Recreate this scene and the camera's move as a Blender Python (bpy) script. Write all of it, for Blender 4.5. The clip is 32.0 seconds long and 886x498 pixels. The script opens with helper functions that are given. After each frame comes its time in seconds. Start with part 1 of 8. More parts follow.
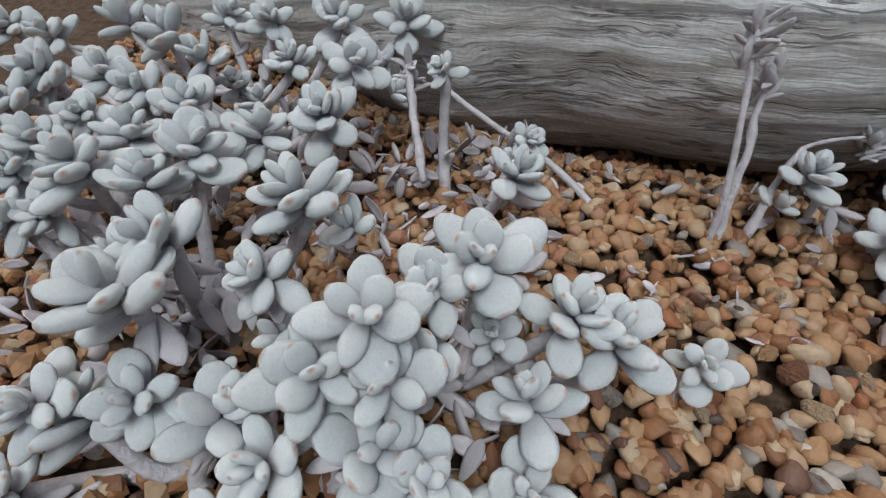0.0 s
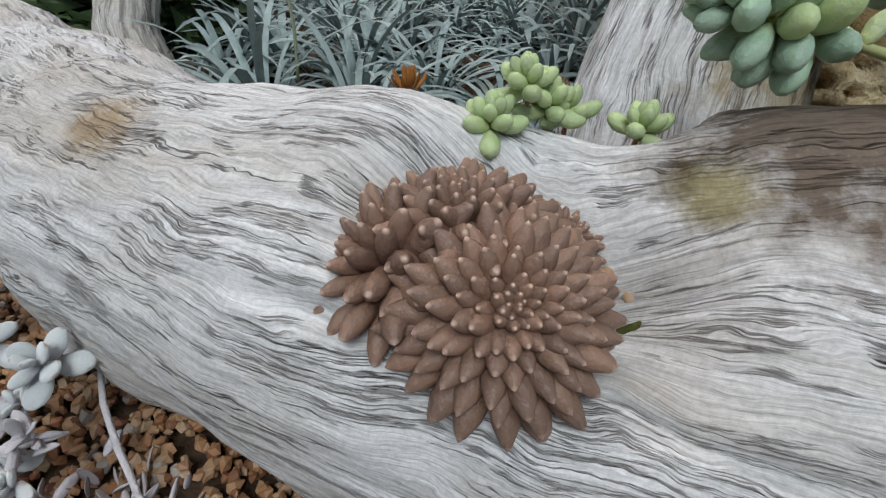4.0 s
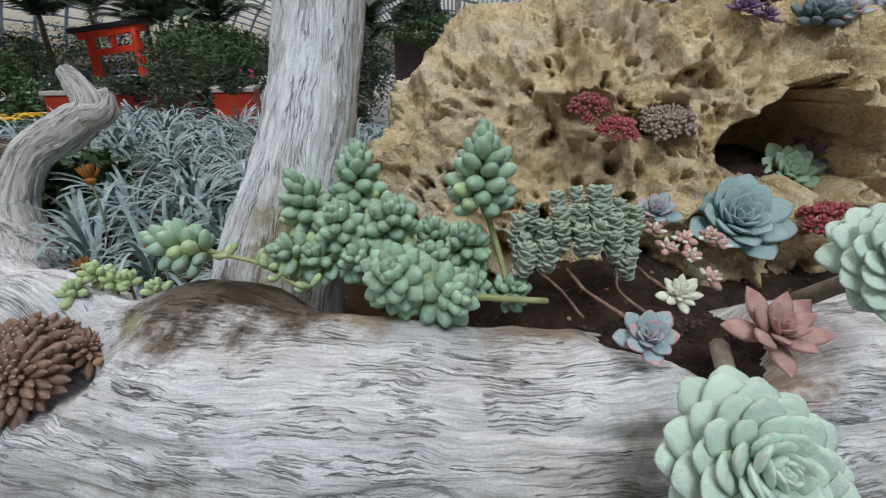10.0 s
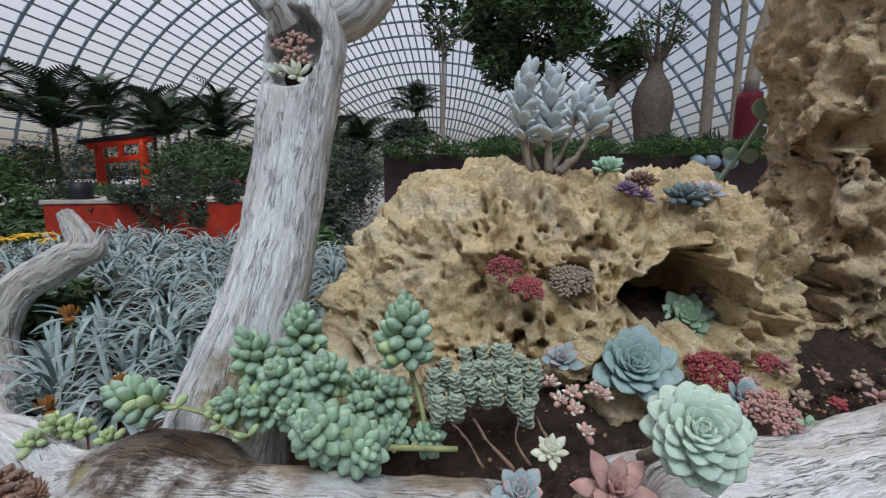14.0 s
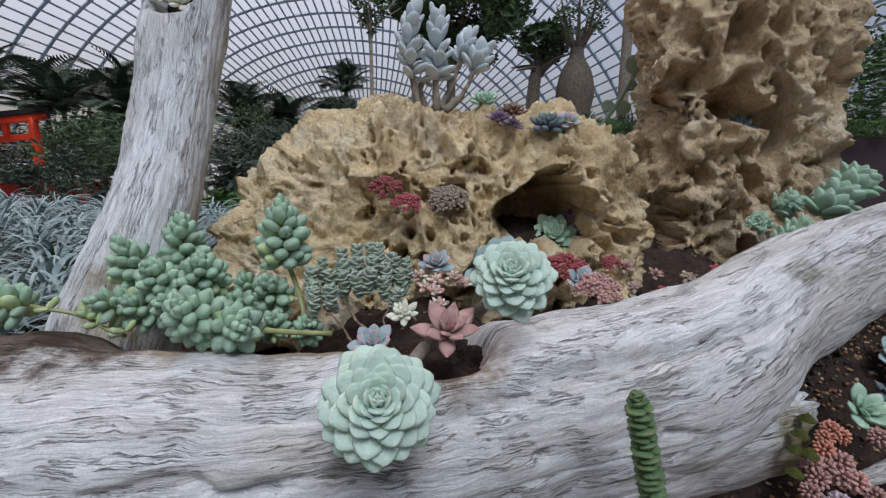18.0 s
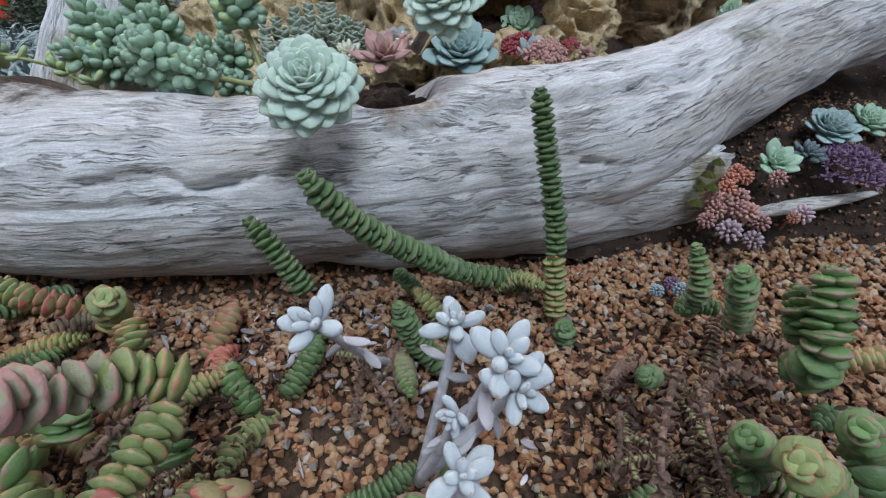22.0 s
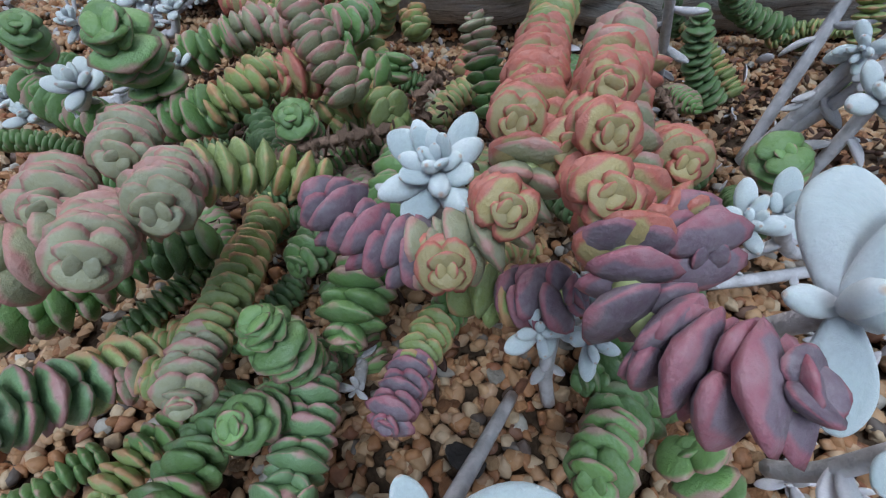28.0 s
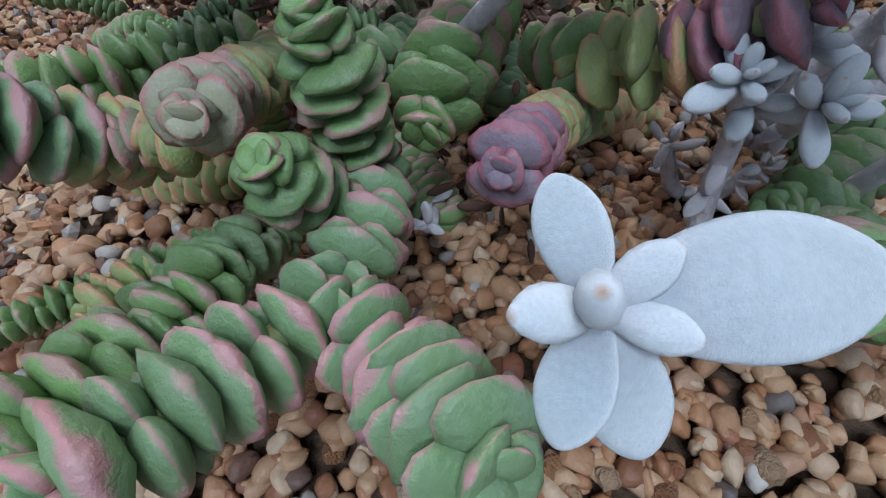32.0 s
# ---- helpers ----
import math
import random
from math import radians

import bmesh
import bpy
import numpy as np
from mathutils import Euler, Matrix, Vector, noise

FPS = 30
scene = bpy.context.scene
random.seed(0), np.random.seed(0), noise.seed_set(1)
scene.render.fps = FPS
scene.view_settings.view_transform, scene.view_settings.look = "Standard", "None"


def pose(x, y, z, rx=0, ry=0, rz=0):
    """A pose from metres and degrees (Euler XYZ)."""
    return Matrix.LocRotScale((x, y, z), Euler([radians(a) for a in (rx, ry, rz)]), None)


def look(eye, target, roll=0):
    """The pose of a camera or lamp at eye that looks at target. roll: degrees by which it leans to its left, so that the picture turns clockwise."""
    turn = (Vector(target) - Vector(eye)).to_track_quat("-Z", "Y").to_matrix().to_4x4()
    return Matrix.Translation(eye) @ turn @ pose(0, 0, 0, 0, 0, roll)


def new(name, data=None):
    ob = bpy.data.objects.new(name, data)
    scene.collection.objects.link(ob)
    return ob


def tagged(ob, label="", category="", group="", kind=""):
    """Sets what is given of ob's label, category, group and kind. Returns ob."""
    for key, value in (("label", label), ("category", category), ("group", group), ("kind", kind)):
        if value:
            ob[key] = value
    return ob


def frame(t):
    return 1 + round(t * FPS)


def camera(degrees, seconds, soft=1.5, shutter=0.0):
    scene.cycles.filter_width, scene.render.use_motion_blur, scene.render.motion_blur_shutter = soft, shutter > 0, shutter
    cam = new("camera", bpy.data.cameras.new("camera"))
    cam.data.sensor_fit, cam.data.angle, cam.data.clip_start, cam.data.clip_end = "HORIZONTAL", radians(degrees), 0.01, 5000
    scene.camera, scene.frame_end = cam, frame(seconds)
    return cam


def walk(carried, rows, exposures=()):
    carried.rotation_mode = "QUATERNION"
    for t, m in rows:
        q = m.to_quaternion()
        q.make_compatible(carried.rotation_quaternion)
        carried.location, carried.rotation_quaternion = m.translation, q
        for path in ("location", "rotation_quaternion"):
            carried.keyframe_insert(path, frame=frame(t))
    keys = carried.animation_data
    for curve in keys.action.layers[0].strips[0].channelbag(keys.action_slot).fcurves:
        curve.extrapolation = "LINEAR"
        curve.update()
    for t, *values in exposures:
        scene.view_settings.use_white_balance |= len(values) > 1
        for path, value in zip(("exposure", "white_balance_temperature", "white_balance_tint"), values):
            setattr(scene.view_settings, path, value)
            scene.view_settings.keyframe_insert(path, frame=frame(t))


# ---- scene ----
cam = camera(88.97, 32.0, soft=1.25)
PATH = [
    (0, pose(-0.5070, -0.1284, 0.1424, 55.34, 0, 11.84) @ pose(0, 0, 0, 0, 0, -1.91)),
    (0.5, pose(-0.4897, -0.1349, 0.1462, 55.41, 0, 12.57) @ pose(0, 0, 0, 0, 0, -1.90)),
    (1, pose(-0.4631, -0.1341, 0.1470, 55.36, 0, 12.91) @ pose(0, 0, 0, 0, 0, -1.81)),
    (1.5, pose(-0.4292, -0.1319, 0.1515, 55.39, 0, 12.92) @ pose(0, 0, 0, 0, 0, -1.81)),
    (2, pose(-0.4021, -0.1057, 0.1654, 54.88, 0, 13.24) @ pose(0, 0, 0, 0, 0, -2.14)),
    (2.5, pose(-0.3924, -0.0906, 0.2016, 57.53, 0, 10.15) @ pose(0, 0, 0, 0, 0, -1.39)),
    (3, pose(-0.3955, -0.0343, 0.2156, 58.35, 0, 10.35) @ pose(0, 0, 0, 0, 0, -0.71)),
    (3.5, pose(-0.3802, 0.0071, 0.2456, 57.24, 0, 10.69) @ pose(0, 0, 0, 0, 0, 0.48)),
    (5.5, pose(-0.3375, 0.0398, 0.3033, 55.22, 0, 16.12) @ pose(0, 0, 0, 0, 0, 0.77)),
    (6, pose(-0.2875, 0.0419, 0.3246, 54.66, 0, 17.67) @ pose(0, 0, 0, 0, 0, 0.05)),
    (6.5, pose(-0.2352, 0.0345, 0.3166, 54.52, 0, 18.02) @ pose(0, 0, 0, 0, 0, -0.35)),
    (7, pose(-0.1280, -0.0306, 0.3448, 54.21, 0, 16.46) @ pose(0, 0, 0, 0, 0, -0.93)),
    (7.5, pose(-0.0618, -0.0398, 0.3509, 56.71, 0, 10.60) @ pose(0, 0, 0, 0, 0, -0.92)),
    (8, pose(-0.0688, -0.0376, 0.3567, 65.33, 0, 10.16) @ pose(0, 0, 0, 0, 0, -0.59)),
    (8.5, pose(-0.0435, -0.0469, 0.3940, 67.80, 0, 10.13) @ pose(0, 0, 0, 0, 0, -0.40)),
    (9, pose(-0.0234, -0.0819, 0.3930, 68.18, 0, 10.24) @ pose(0, 0, 0, 0, 0, -0.55)),
    (9.5, pose(-0.0062, -0.0953, 0.3911, 68.31, 0, 10.24) @ pose(0, 0, 0, 0, 0, -0.46)),
    (10, pose(0.0033, -0.0895, 0.3901, 68.40, 0, 10.35) @ pose(0, 0, 0, 0, 0, -0.40)),
    (10.5, pose(0.0172, -0.0825, 0.3968, 68.61, 0, 10.44) @ pose(0, 0, 0, 0, 0, -0.26)),
    (11, pose(0.0329, -0.0743, 0.3933, 68.92, 0, 10.50) @ pose(0, 0, 0, 0, 0, -0.19)),
    (11.5, pose(0.0440, -0.0729, 0.3967, 69.03, 0, 10.55) @ pose(0, 0, 0, 0, 0, -0.07)),
    (12, pose(0.0553, -0.0840, 0.4164, 69.63, 0, 10.62) @ pose(0, 0, 0, 0, 0, 0.01)),
    (12.5, pose(0.0574, -0.0974, 0.4360, 71.43, 0, 10.61) @ pose(0, 0, 0, 0, 0, 0.18)),
    (13, pose(0.0583, -0.1175, 0.4563, 74.84, 0, 10.64) @ pose(0, 0, 0, 0, 0, 0.28)),
    (13.5, pose(0.0671, -0.1304, 0.4674, 78.84, 0, 10.03) @ pose(0, 0, 0, 0, 0, 0.24)),
    (14, pose(0.0785, -0.1379, 0.4673, 81.10, 0, 8.85) @ pose(0, 0, 0, 0, 0, 0.15)),
    (14.5, pose(0.0957, -0.1458, 0.4664, 82.29, 0, 7.33) @ pose(0, 0, 0, 0, 0, 0.07)),
    (15, pose(0.1184, -0.1444, 0.4601, 82.73, 0, 5.63) @ pose(0, 0, 0, 0, 0, -0.04)),
    (15.5, pose(0.1236, -0.1513, 0.4592, 82.89, 0, 3.79) @ pose(0, 0, 0, 0, 0, -0.01)),
    (17.5, pose(0.1460, -0.1801, 0.4069, 80.91, 0, 1.68) @ pose(0, 0, 0, 0, 0, 0.16)),
    (18, pose(0.1561, -0.1948, 0.3859, 79.15, 0, 0.64) @ pose(0, 0, 0, 0, 0, 0.12)),
    (18.5, pose(0.1928, -0.1951, 0.3782, 76.49, 0, 0.38) @ pose(0, 0, 0, 0, 0, 0.18)),
    (19, pose(0.2150, -0.2070, 0.3614, 73.42, 0, 0.61) @ pose(0, 0, 0, 0, 0, 0.07)),
    (19.5, pose(0.2224, -0.2192, 0.3448, 70.65, 0, 0.65) @ pose(0, 0, 0, 0, 0, 0.05)),
    (20, pose(0.2205, -0.2356, 0.3285, 68.66, 0, 0.78) @ pose(0, 0, 0, 0, 0, 0.09)),
    (20.5, pose(0.2197, -0.2541, 0.3226, 67.47, 0, 0.91) @ pose(0, 0, 0, 0, 0, 0.06)),
    (21, pose(0.2187, -0.2677, 0.3034, 66.71, 0, 1.08) @ pose(0, 0, 0, 0, 0, 0.00)),
    (21.5, pose(0.2191, -0.2734, 0.2834, 65.31, 0, 1.15) @ pose(0, 0, 0, 0, 0, 0.07)),
    (22, pose(0.2219, -0.2815, 0.2675, 63.88, 0, 1.22) @ pose(0, 0, 0, 0, 0, 0.05)),
    (22.5, pose(0.2176, -0.2899, 0.2503, 62.39, 0, 1.26) @ pose(0, 0, 0, 0, 0, 0.01)),
    (23, pose(0.2103, -0.3008, 0.2372, 60.67, 0, 1.49) @ pose(0, 0, 0, 0, 0, 0.02)),
    (23.5, pose(0.2095, -0.3087, 0.2261, 59.25, 0, 2.32) @ pose(0, 0, 0, 0, 0, 0.04)),
    (24, pose(0.2131, -0.3208, 0.2195, 57.96, 0, 3.65) @ pose(0, 0, 0, 0, 0, -0.06)),
    (24.5, pose(0.2151, -0.3341, 0.2085, 57.23, 0, 5.22) @ pose(0, 0, 0, 0, 0, -0.15)),
    (26.5, pose(0.1591, -0.3447, 0.1628, 51.50, 0, 9.56) @ pose(0, 0, 0, 0, 0, 0.16)),
    (27, pose(0.1414, -0.3479, 0.1594, 50.30, 0, 11.06) @ pose(0, 0, 0, 0, 0, -0.10)),
    (27.5, pose(0.1165, -0.3535, 0.1604, 49.56, 0, 12.96) @ pose(0, 0, 0, 0, 0, -0.28)),
    (28, pose(0.0992, -0.3603, 0.1557, 49.00, 0, 15.15) @ pose(0, 0, 0, 0, 0, -0.61)),
    (28.5, pose(0.0826, -0.3691, 0.1457, 48.98, 0, 16.53) @ pose(0, 0, 0, 0, 0, -0.70)),
    (29, pose(0.0643, -0.3665, 0.1304, 48.79, 0, 17.73) @ pose(0, 0, 0, 0, 0, -0.90)),
    (29.5, pose(0.0491, -0.3654, 0.1155, 48.52, 0, 18.42) @ pose(0, 0, 0, 0, 0, -0.71)),
    (30, pose(0.0375, -0.3643, 0.0980, 48.98, 0, 19.35) @ pose(0, 0, 0, 0, 0, -0.94)),
    (30.5, pose(0.0374, -0.3630, 0.0852, 48.93, 0, 20.46) @ pose(0, 0, 0, 0, 0, -0.87)),
    (31, pose(0.0459, -0.3659, 0.0764, 48.91, 0, 20.48) @ pose(0, 0, 0, 0, 0, -0.56)),
    (31.5, pose(0.0633, -0.3662, 0.0712, 48.81, 0, 21.14) @ pose(0, 0, 0, 0, 0, -0.64)),
    (32, pose(0.0804, -0.3705, 0.0699, 48.87, 0, 21.73) @ pose(0, 0, 0, 0, 0, -1.24)),
]
walk(cam, PATH, [(0, -0.05, 6600, 11), (3, -0.02, 6650, 11), (6, -0.12, 6450, 8), (8, -0.08, 6600, 11), (10, -0.06, 6450, 11), (12, -0.08, 6350, 10), (18, -0.1, 6230, 15), (21, -0.05, 6030, 13), (24, 0.12, 5850, 10), (27, 0.14, 5700, 7), (29, 0.2, 5500, 6), (30, 0.28, 5150, 3), (31, 0.3, 5200, 5), (32, 0.25, 5600, 12)])

GA, GB = -0.0356, 0.1944  # slope of the gravel bed


# ---- daylight: pale overcast sky over a glass roof ----
world = bpy.data.worlds.new("sky")
world.use_nodes = True
scene.world = world
wn = world.node_tree
sky = wn.nodes.new("ShaderNodeTexSky")
sky.sky_type = "NISHITA"
sky.sun_disc = False
sky.sun_elevation, sky.sun_rotation = radians(62), radians(-35)
sky.air_density, sky.dust_density, sky.ozone_density = 1.0, 6.0, 1.0
veil = wn.nodes.new("ShaderNodeHueSaturation")
veil.inputs["Saturation"].default_value = 0.75
wn.links.new(sky.outputs[0], veil.inputs["Color"])
wn.links.new(veil.outputs[0], wn.nodes["Background"].inputs["Color"])
wn.nodes["Background"].inputs["Strength"].default_value = 0.12
sun = new("sun", bpy.data.lights.new("sun", "SUN"))
sun.data.energy, sun.data.angle, sun.data.color = 3.05, radians(28), (0.88, 0.96, 1.0)
sun.matrix_world = look((0.45, -1.75, 2.9), (0, 0.2, 0))
scene.view_settings.exposure = 0.0


# ---- shape tools ----
TAU = 2 * math.pi
rng = np.random.default_rng(7)


def hash3(i, j, k, seed=0):
    h = (i.astype(np.int64) * 374761393 + j.astype(np.int64) * 668265263 + k.astype(np.int64) * 2147483647 + seed * 144665) & 0x7FFFFFFF
    h = ((h ^ (h >> 13)) * 1274126177) & 0x7FFFFFFF
    h = ((h ^ (h >> 16)) * 69069) & 0x7FFFFFFF
    return (h & 0xFFFF) / 65535.0


def vnoise(p, scale, seed=0):
    """Smooth value noise in -1..1 for points (n, 3)."""
    q = np.asarray(p, float) * scale
    c = np.floor(q).astype(np.int64)
    f = q - c
    f = f * f * (3 - 2 * f)
    out = 0.0
    for a in (0, 1):
        for b in (0, 1):
            for d in (0, 1):
                w = (f[:, 0] if a else 1 - f[:, 0]) * (f[:, 1] if b else 1 - f[:, 1]) * (f[:, 2] if d else 1 - f[:, 2])
                out = out + w * hash3(c[:, 0] + a, c[:, 1] + b, c[:, 2] + d, seed)
    return 2 * out - 1


def fbm(p, scale, octaves=4, seed=0):
    return sum(vnoise(p, scale * 2.03**o, seed + o) * 0.5**o for o in range(octaves))


def cells(p, scale, seed=0):
    """Distance to the nearest scattered point, in cell units."""
    q = np.asarray(p, float) * scale
    c = np.floor(q).astype(np.int64)
    best = np.full(len(q), 9.0)
    for a in (-1, 0, 1):
        for b in (-1, 0, 1):
            for d in (-1, 0, 1):
                i, j, k = c[:, 0] + a, c[:, 1] + b, c[:, 2] + d
                o = np.stack([i + hash3(i, j, k, seed), j + hash3(i, j, k, seed + 5), k + hash3(i, j, k, seed + 9)], 1)
                best = np.minimum(best, np.linalg.norm(q - o, axis=1))
    return best


def mesh_of(name, verts, faces, material, uv=None, smooth=True):
    me = bpy.data.meshes.new(name)
    me.from_pydata(np.asarray(verts).tolist(), [], faces if isinstance(faces, list) else faces.tolist())
    if uv is not None:
        layer = me.uv_layers.new(name="UVMap")
        idx = np.zeros(len(me.loops), np.int32)
        me.loops.foreach_get("vertex_index", idx)
        layer.data.foreach_set("uv", np.asarray(uv, np.float32)[idx].ravel())
    if smooth:
        me.polygons.foreach_set("use_smooth", np.ones(len(me.polygons), bool))
    if material:
        me.materials.append(material)
    me.update()
    return me


def part(name, data, parent, label="", m=None, kind=""):
    """One mesh as a part of a thing, placed in the thing's own frame."""
    ob = new(name, data)
    ob.parent = parent
    if m is not None:
        ob.matrix_basis = m
    return tagged(ob, label, kind=kind)


def thing(name, at, label, category, group="", kind=""):
    ob = new(name)
    ob.empty_display_size = 0.01
    ob.location = at
    return tagged(ob, label, category, group, kind)


def solid(name, data, label, category, at=(0, 0, 0), group="", kind=""):
    ob = new(name, data)
    ob.location = at
    return tagged(ob, label, category, group, kind)


def from_bm(name, bm, material, smooth=False):
    me = bpy.data.meshes.new(name)
    bm.to_mesh(me)
    bm.free()
    me.materials.append(material)
    if smooth:
        me.polygons.foreach_set("use_smooth", np.ones(len(me.polygons), bool))
    return me


def box_mesh(name, size, material, bevel=0.0, at=(0, 0, 0)):
    bm = bmesh.new()
    bmesh.ops.create_cube(bm, size=1, matrix=Matrix.Translation(at) @ Matrix.Diagonal((*size, 1)))
    if bevel:
        bmesh.ops.bevel(bm, geom=bm.edges[:], offset=bevel, segments=2, affect="EDGES", profile=0.5)
    return from_bm(name, bm, material)


def grid_faces(rows, cols, wrap):
    f = []
    for r in range(rows - 1):
        for c in range(cols if wrap else cols - 1):
            d = (c + 1) % cols
            f.append((r * cols + c, r * cols + d, (r + 1) * cols + d, (r + 1) * cols + c))
    return f


def spline(points, n):
    """n points evenly along a smooth curve through the given ones (rows may hold radii too)."""
    p = np.asarray(points, float)
    if len(p) == 2:
        p = np.array([p[0], (p[0] + p[1]) / 2, p[1]])
    q = np.vstack([2 * p[0] - p[1], p, 2 * p[-1] - p[-2]])
    out = []
    for i in range(len(p) - 1):
        a, b, c, d = q[i : i + 4]
        for t in np.linspace(0, 1, 16, endpoint=False):
            out.append(0.5 * (2 * b + (c - a) * t + (2 * a - 5 * b + 4 * c - d) * t * t + (3 * b - a - 3 * c + d) * t**3))
    out = np.array(out + [p[-1]])
    s = np.r_[0, np.cumsum(np.linalg.norm(np.diff(out[:, :3], axis=0), axis=1))]
    return np.stack([np.interp(np.linspace(0, s[-1], n), s, out[:, k]) for k in range(out.shape[1])], 1), s[-1]


def frames_along(p, up=(0, 0, 1)):
    """Tangent and two sides at each point of a line, with little twist."""
    t = np.gradient(p, axis=0)
    t /= np.linalg.norm(t, axis=1, keepdims=True) + 1e-12
    side = np.cross(t[0], up)
    if np.linalg.norm(side) < 0.1:
        side = np.cross(t[0], (1, 0, 0))
    sides = []
    for k in t:
        side = side - k * (side @ k)
        side = side / (np.linalg.norm(side) + 1e-12)
        sides.append(side)
    sides = np.array(sides)
    return t, sides, np.cross(sides, t)


def tube(points, n, around, bend=None, squash=1.0):
    """Vertices, faces and uv (metres) of a closed tube; rows of points are x, y, z, radius."""
    p, length = spline(points, n)
    t, a, b = frames_along(p[:, :3])
    ang = np.linspace(0, TAU, around, endpoint=False)
    ring = np.cos(ang)[None, :, None] * a[:, None] + squash * np.sin(ang)[None, :, None] * b[:, None]
    v = p[:, None, :3] + p[:, 3, None, None] * ring
    rad = p[:, 3].mean()
    uv = np.stack(np.broadcast_arrays((ang * rad)[None], np.linspace(0, length, n)[:, None]), -1)
    v, uv = v.reshape(-1, 3), uv.reshape(-1, 2)
    f = grid_faces(n, around, True)
    v = np.vstack([v, p[0, :3], p[-1, :3]])
    uv = np.vstack([uv, uv[0], uv[-1]])
    f += [(c, len(v) - 2, (c + 1) % around) for c in range(around)]
    f += [((n - 1) * around + (c + 1) % around, len(v) - 1, (n - 1) * around + c) for c in range(around)]
    return v, f, uv


def leaf_shape(width, thick, fat=0.55, base=0.35, point=0.0, curl=0.0, cup=0.0, sections=7, around=8, keen=0.0):
    """A fleshy leaf one long along +y, its upper side up. fat: where it is widest; base: its width at the foot; point: 0 round to 1 sharp;
    curl lifts the tip; cup lifts the edges; keen thins the margins to an edge."""
    s = np.linspace(0, 1, sections + 2)[1:-1]
    s = 0.5 - 0.5 * np.cos(s * math.pi) * 1.0
    prof = np.where(s < fat, base + (1 - base) * np.sin(np.clip(s / fat, 0, 1) * math.pi / 2), np.clip(np.cos(np.clip((s - fat) / (1 - fat), 0, 1) * math.pi / 2), 0, 1) ** (0.5 + 0.6 * point))
    ang = np.linspace(0, TAU, around, endpoint=False)
    x = np.cos(ang)[None] * prof[:, None] * width / 2
    z = (np.sin(ang) * np.abs(np.sin(ang)) ** keen)[None] * (prof**0.8)[:, None] * thick / 2 + (cup * (np.cos(ang) ** 2)[None] * (prof * width)[:, None]) + curl * (s**2)[:, None]
    y = np.broadcast_to(s[:, None], x.shape)
    v = np.stack([x, y, z], -1).reshape(-1, 3)
    uv = np.stack([0.5 + 0.5 * np.broadcast_to(np.cos(ang)[None], x.shape), y], -1).reshape(-1, 2)
    v = np.vstack([v, (0, 0, 0), (0, 1, curl)])
    uv = np.vstack([uv, (0.5, 0), (0.5, 1)])
    f = grid_faces(sections, around, True)
    n = len(v)
    f += [(c, n - 2, (c + 1) % around) for c in range(around)]
    f += [((sections - 1) * around + (c + 1) % around, n - 1, (sections - 1) * around + c) for c in range(around)]
    return v, [tuple(reversed(k)) for k in f], uv


def basis(axis, spin=0.0):
    """A turn that brings +z to axis."""
    return Vector(axis).to_track_quat("Z", "Y").to_matrix().to_4x4() @ Matrix.Rotation(spin, 4, "Z")


def jitter(a):
    return rng.uniform(-a, a)


def rosette(parent, centre, axis, mesh, count, size, inner=82, outer=12, small=0.3, rise=0.25, power=1.0, start=0.0, name="leaf", step=137.508, wob=5):
    """Leaves set spirally about an axis, the youngest upright in the middle."""
    base = Matrix.Translation(centre) @ basis(axis, rng.uniform(0, TAU))
    meshes = mesh if isinstance(mesh, list) else [mesh]
    for i in range(count):
        k = start + (1 - start) * ((i + 0.5) / count)
        g = k**power
        lift = math.radians(inner + (outer - inner) * g + jitter(wob))
        length = size * (small + (1 - small) * g) * (1 + jitter(0.06))
        m = base @ Matrix.Rotation(math.radians(step * i + jitter(4)), 4, "Z") @ Matrix.Translation((0, size * 0.05 * g, size * rise * (1 - g))) @ Matrix.Rotation(lift, 4, "X") @ Matrix.Diagonal((length * (1 + jitter(0.07)), length, length, 1))
        part(name, meshes[i % len(meshes)], parent, m=m)


def stem(parent, points, material, name="stem", n=None, around=7, rough=0.0, label=""):
    """A thin tapered stalk; rows are x, y, z, radius."""
    n = n or max(6, 4 * len(points))
    v, f, uv = tube(points, n, around)
    if rough:
        v = v + (vnoise(v, 260, 3) * rough)[:, None] * rng.normal(size=(1, 3))
    return part(name, mesh_of(name, v, f, material, uv), parent, label)


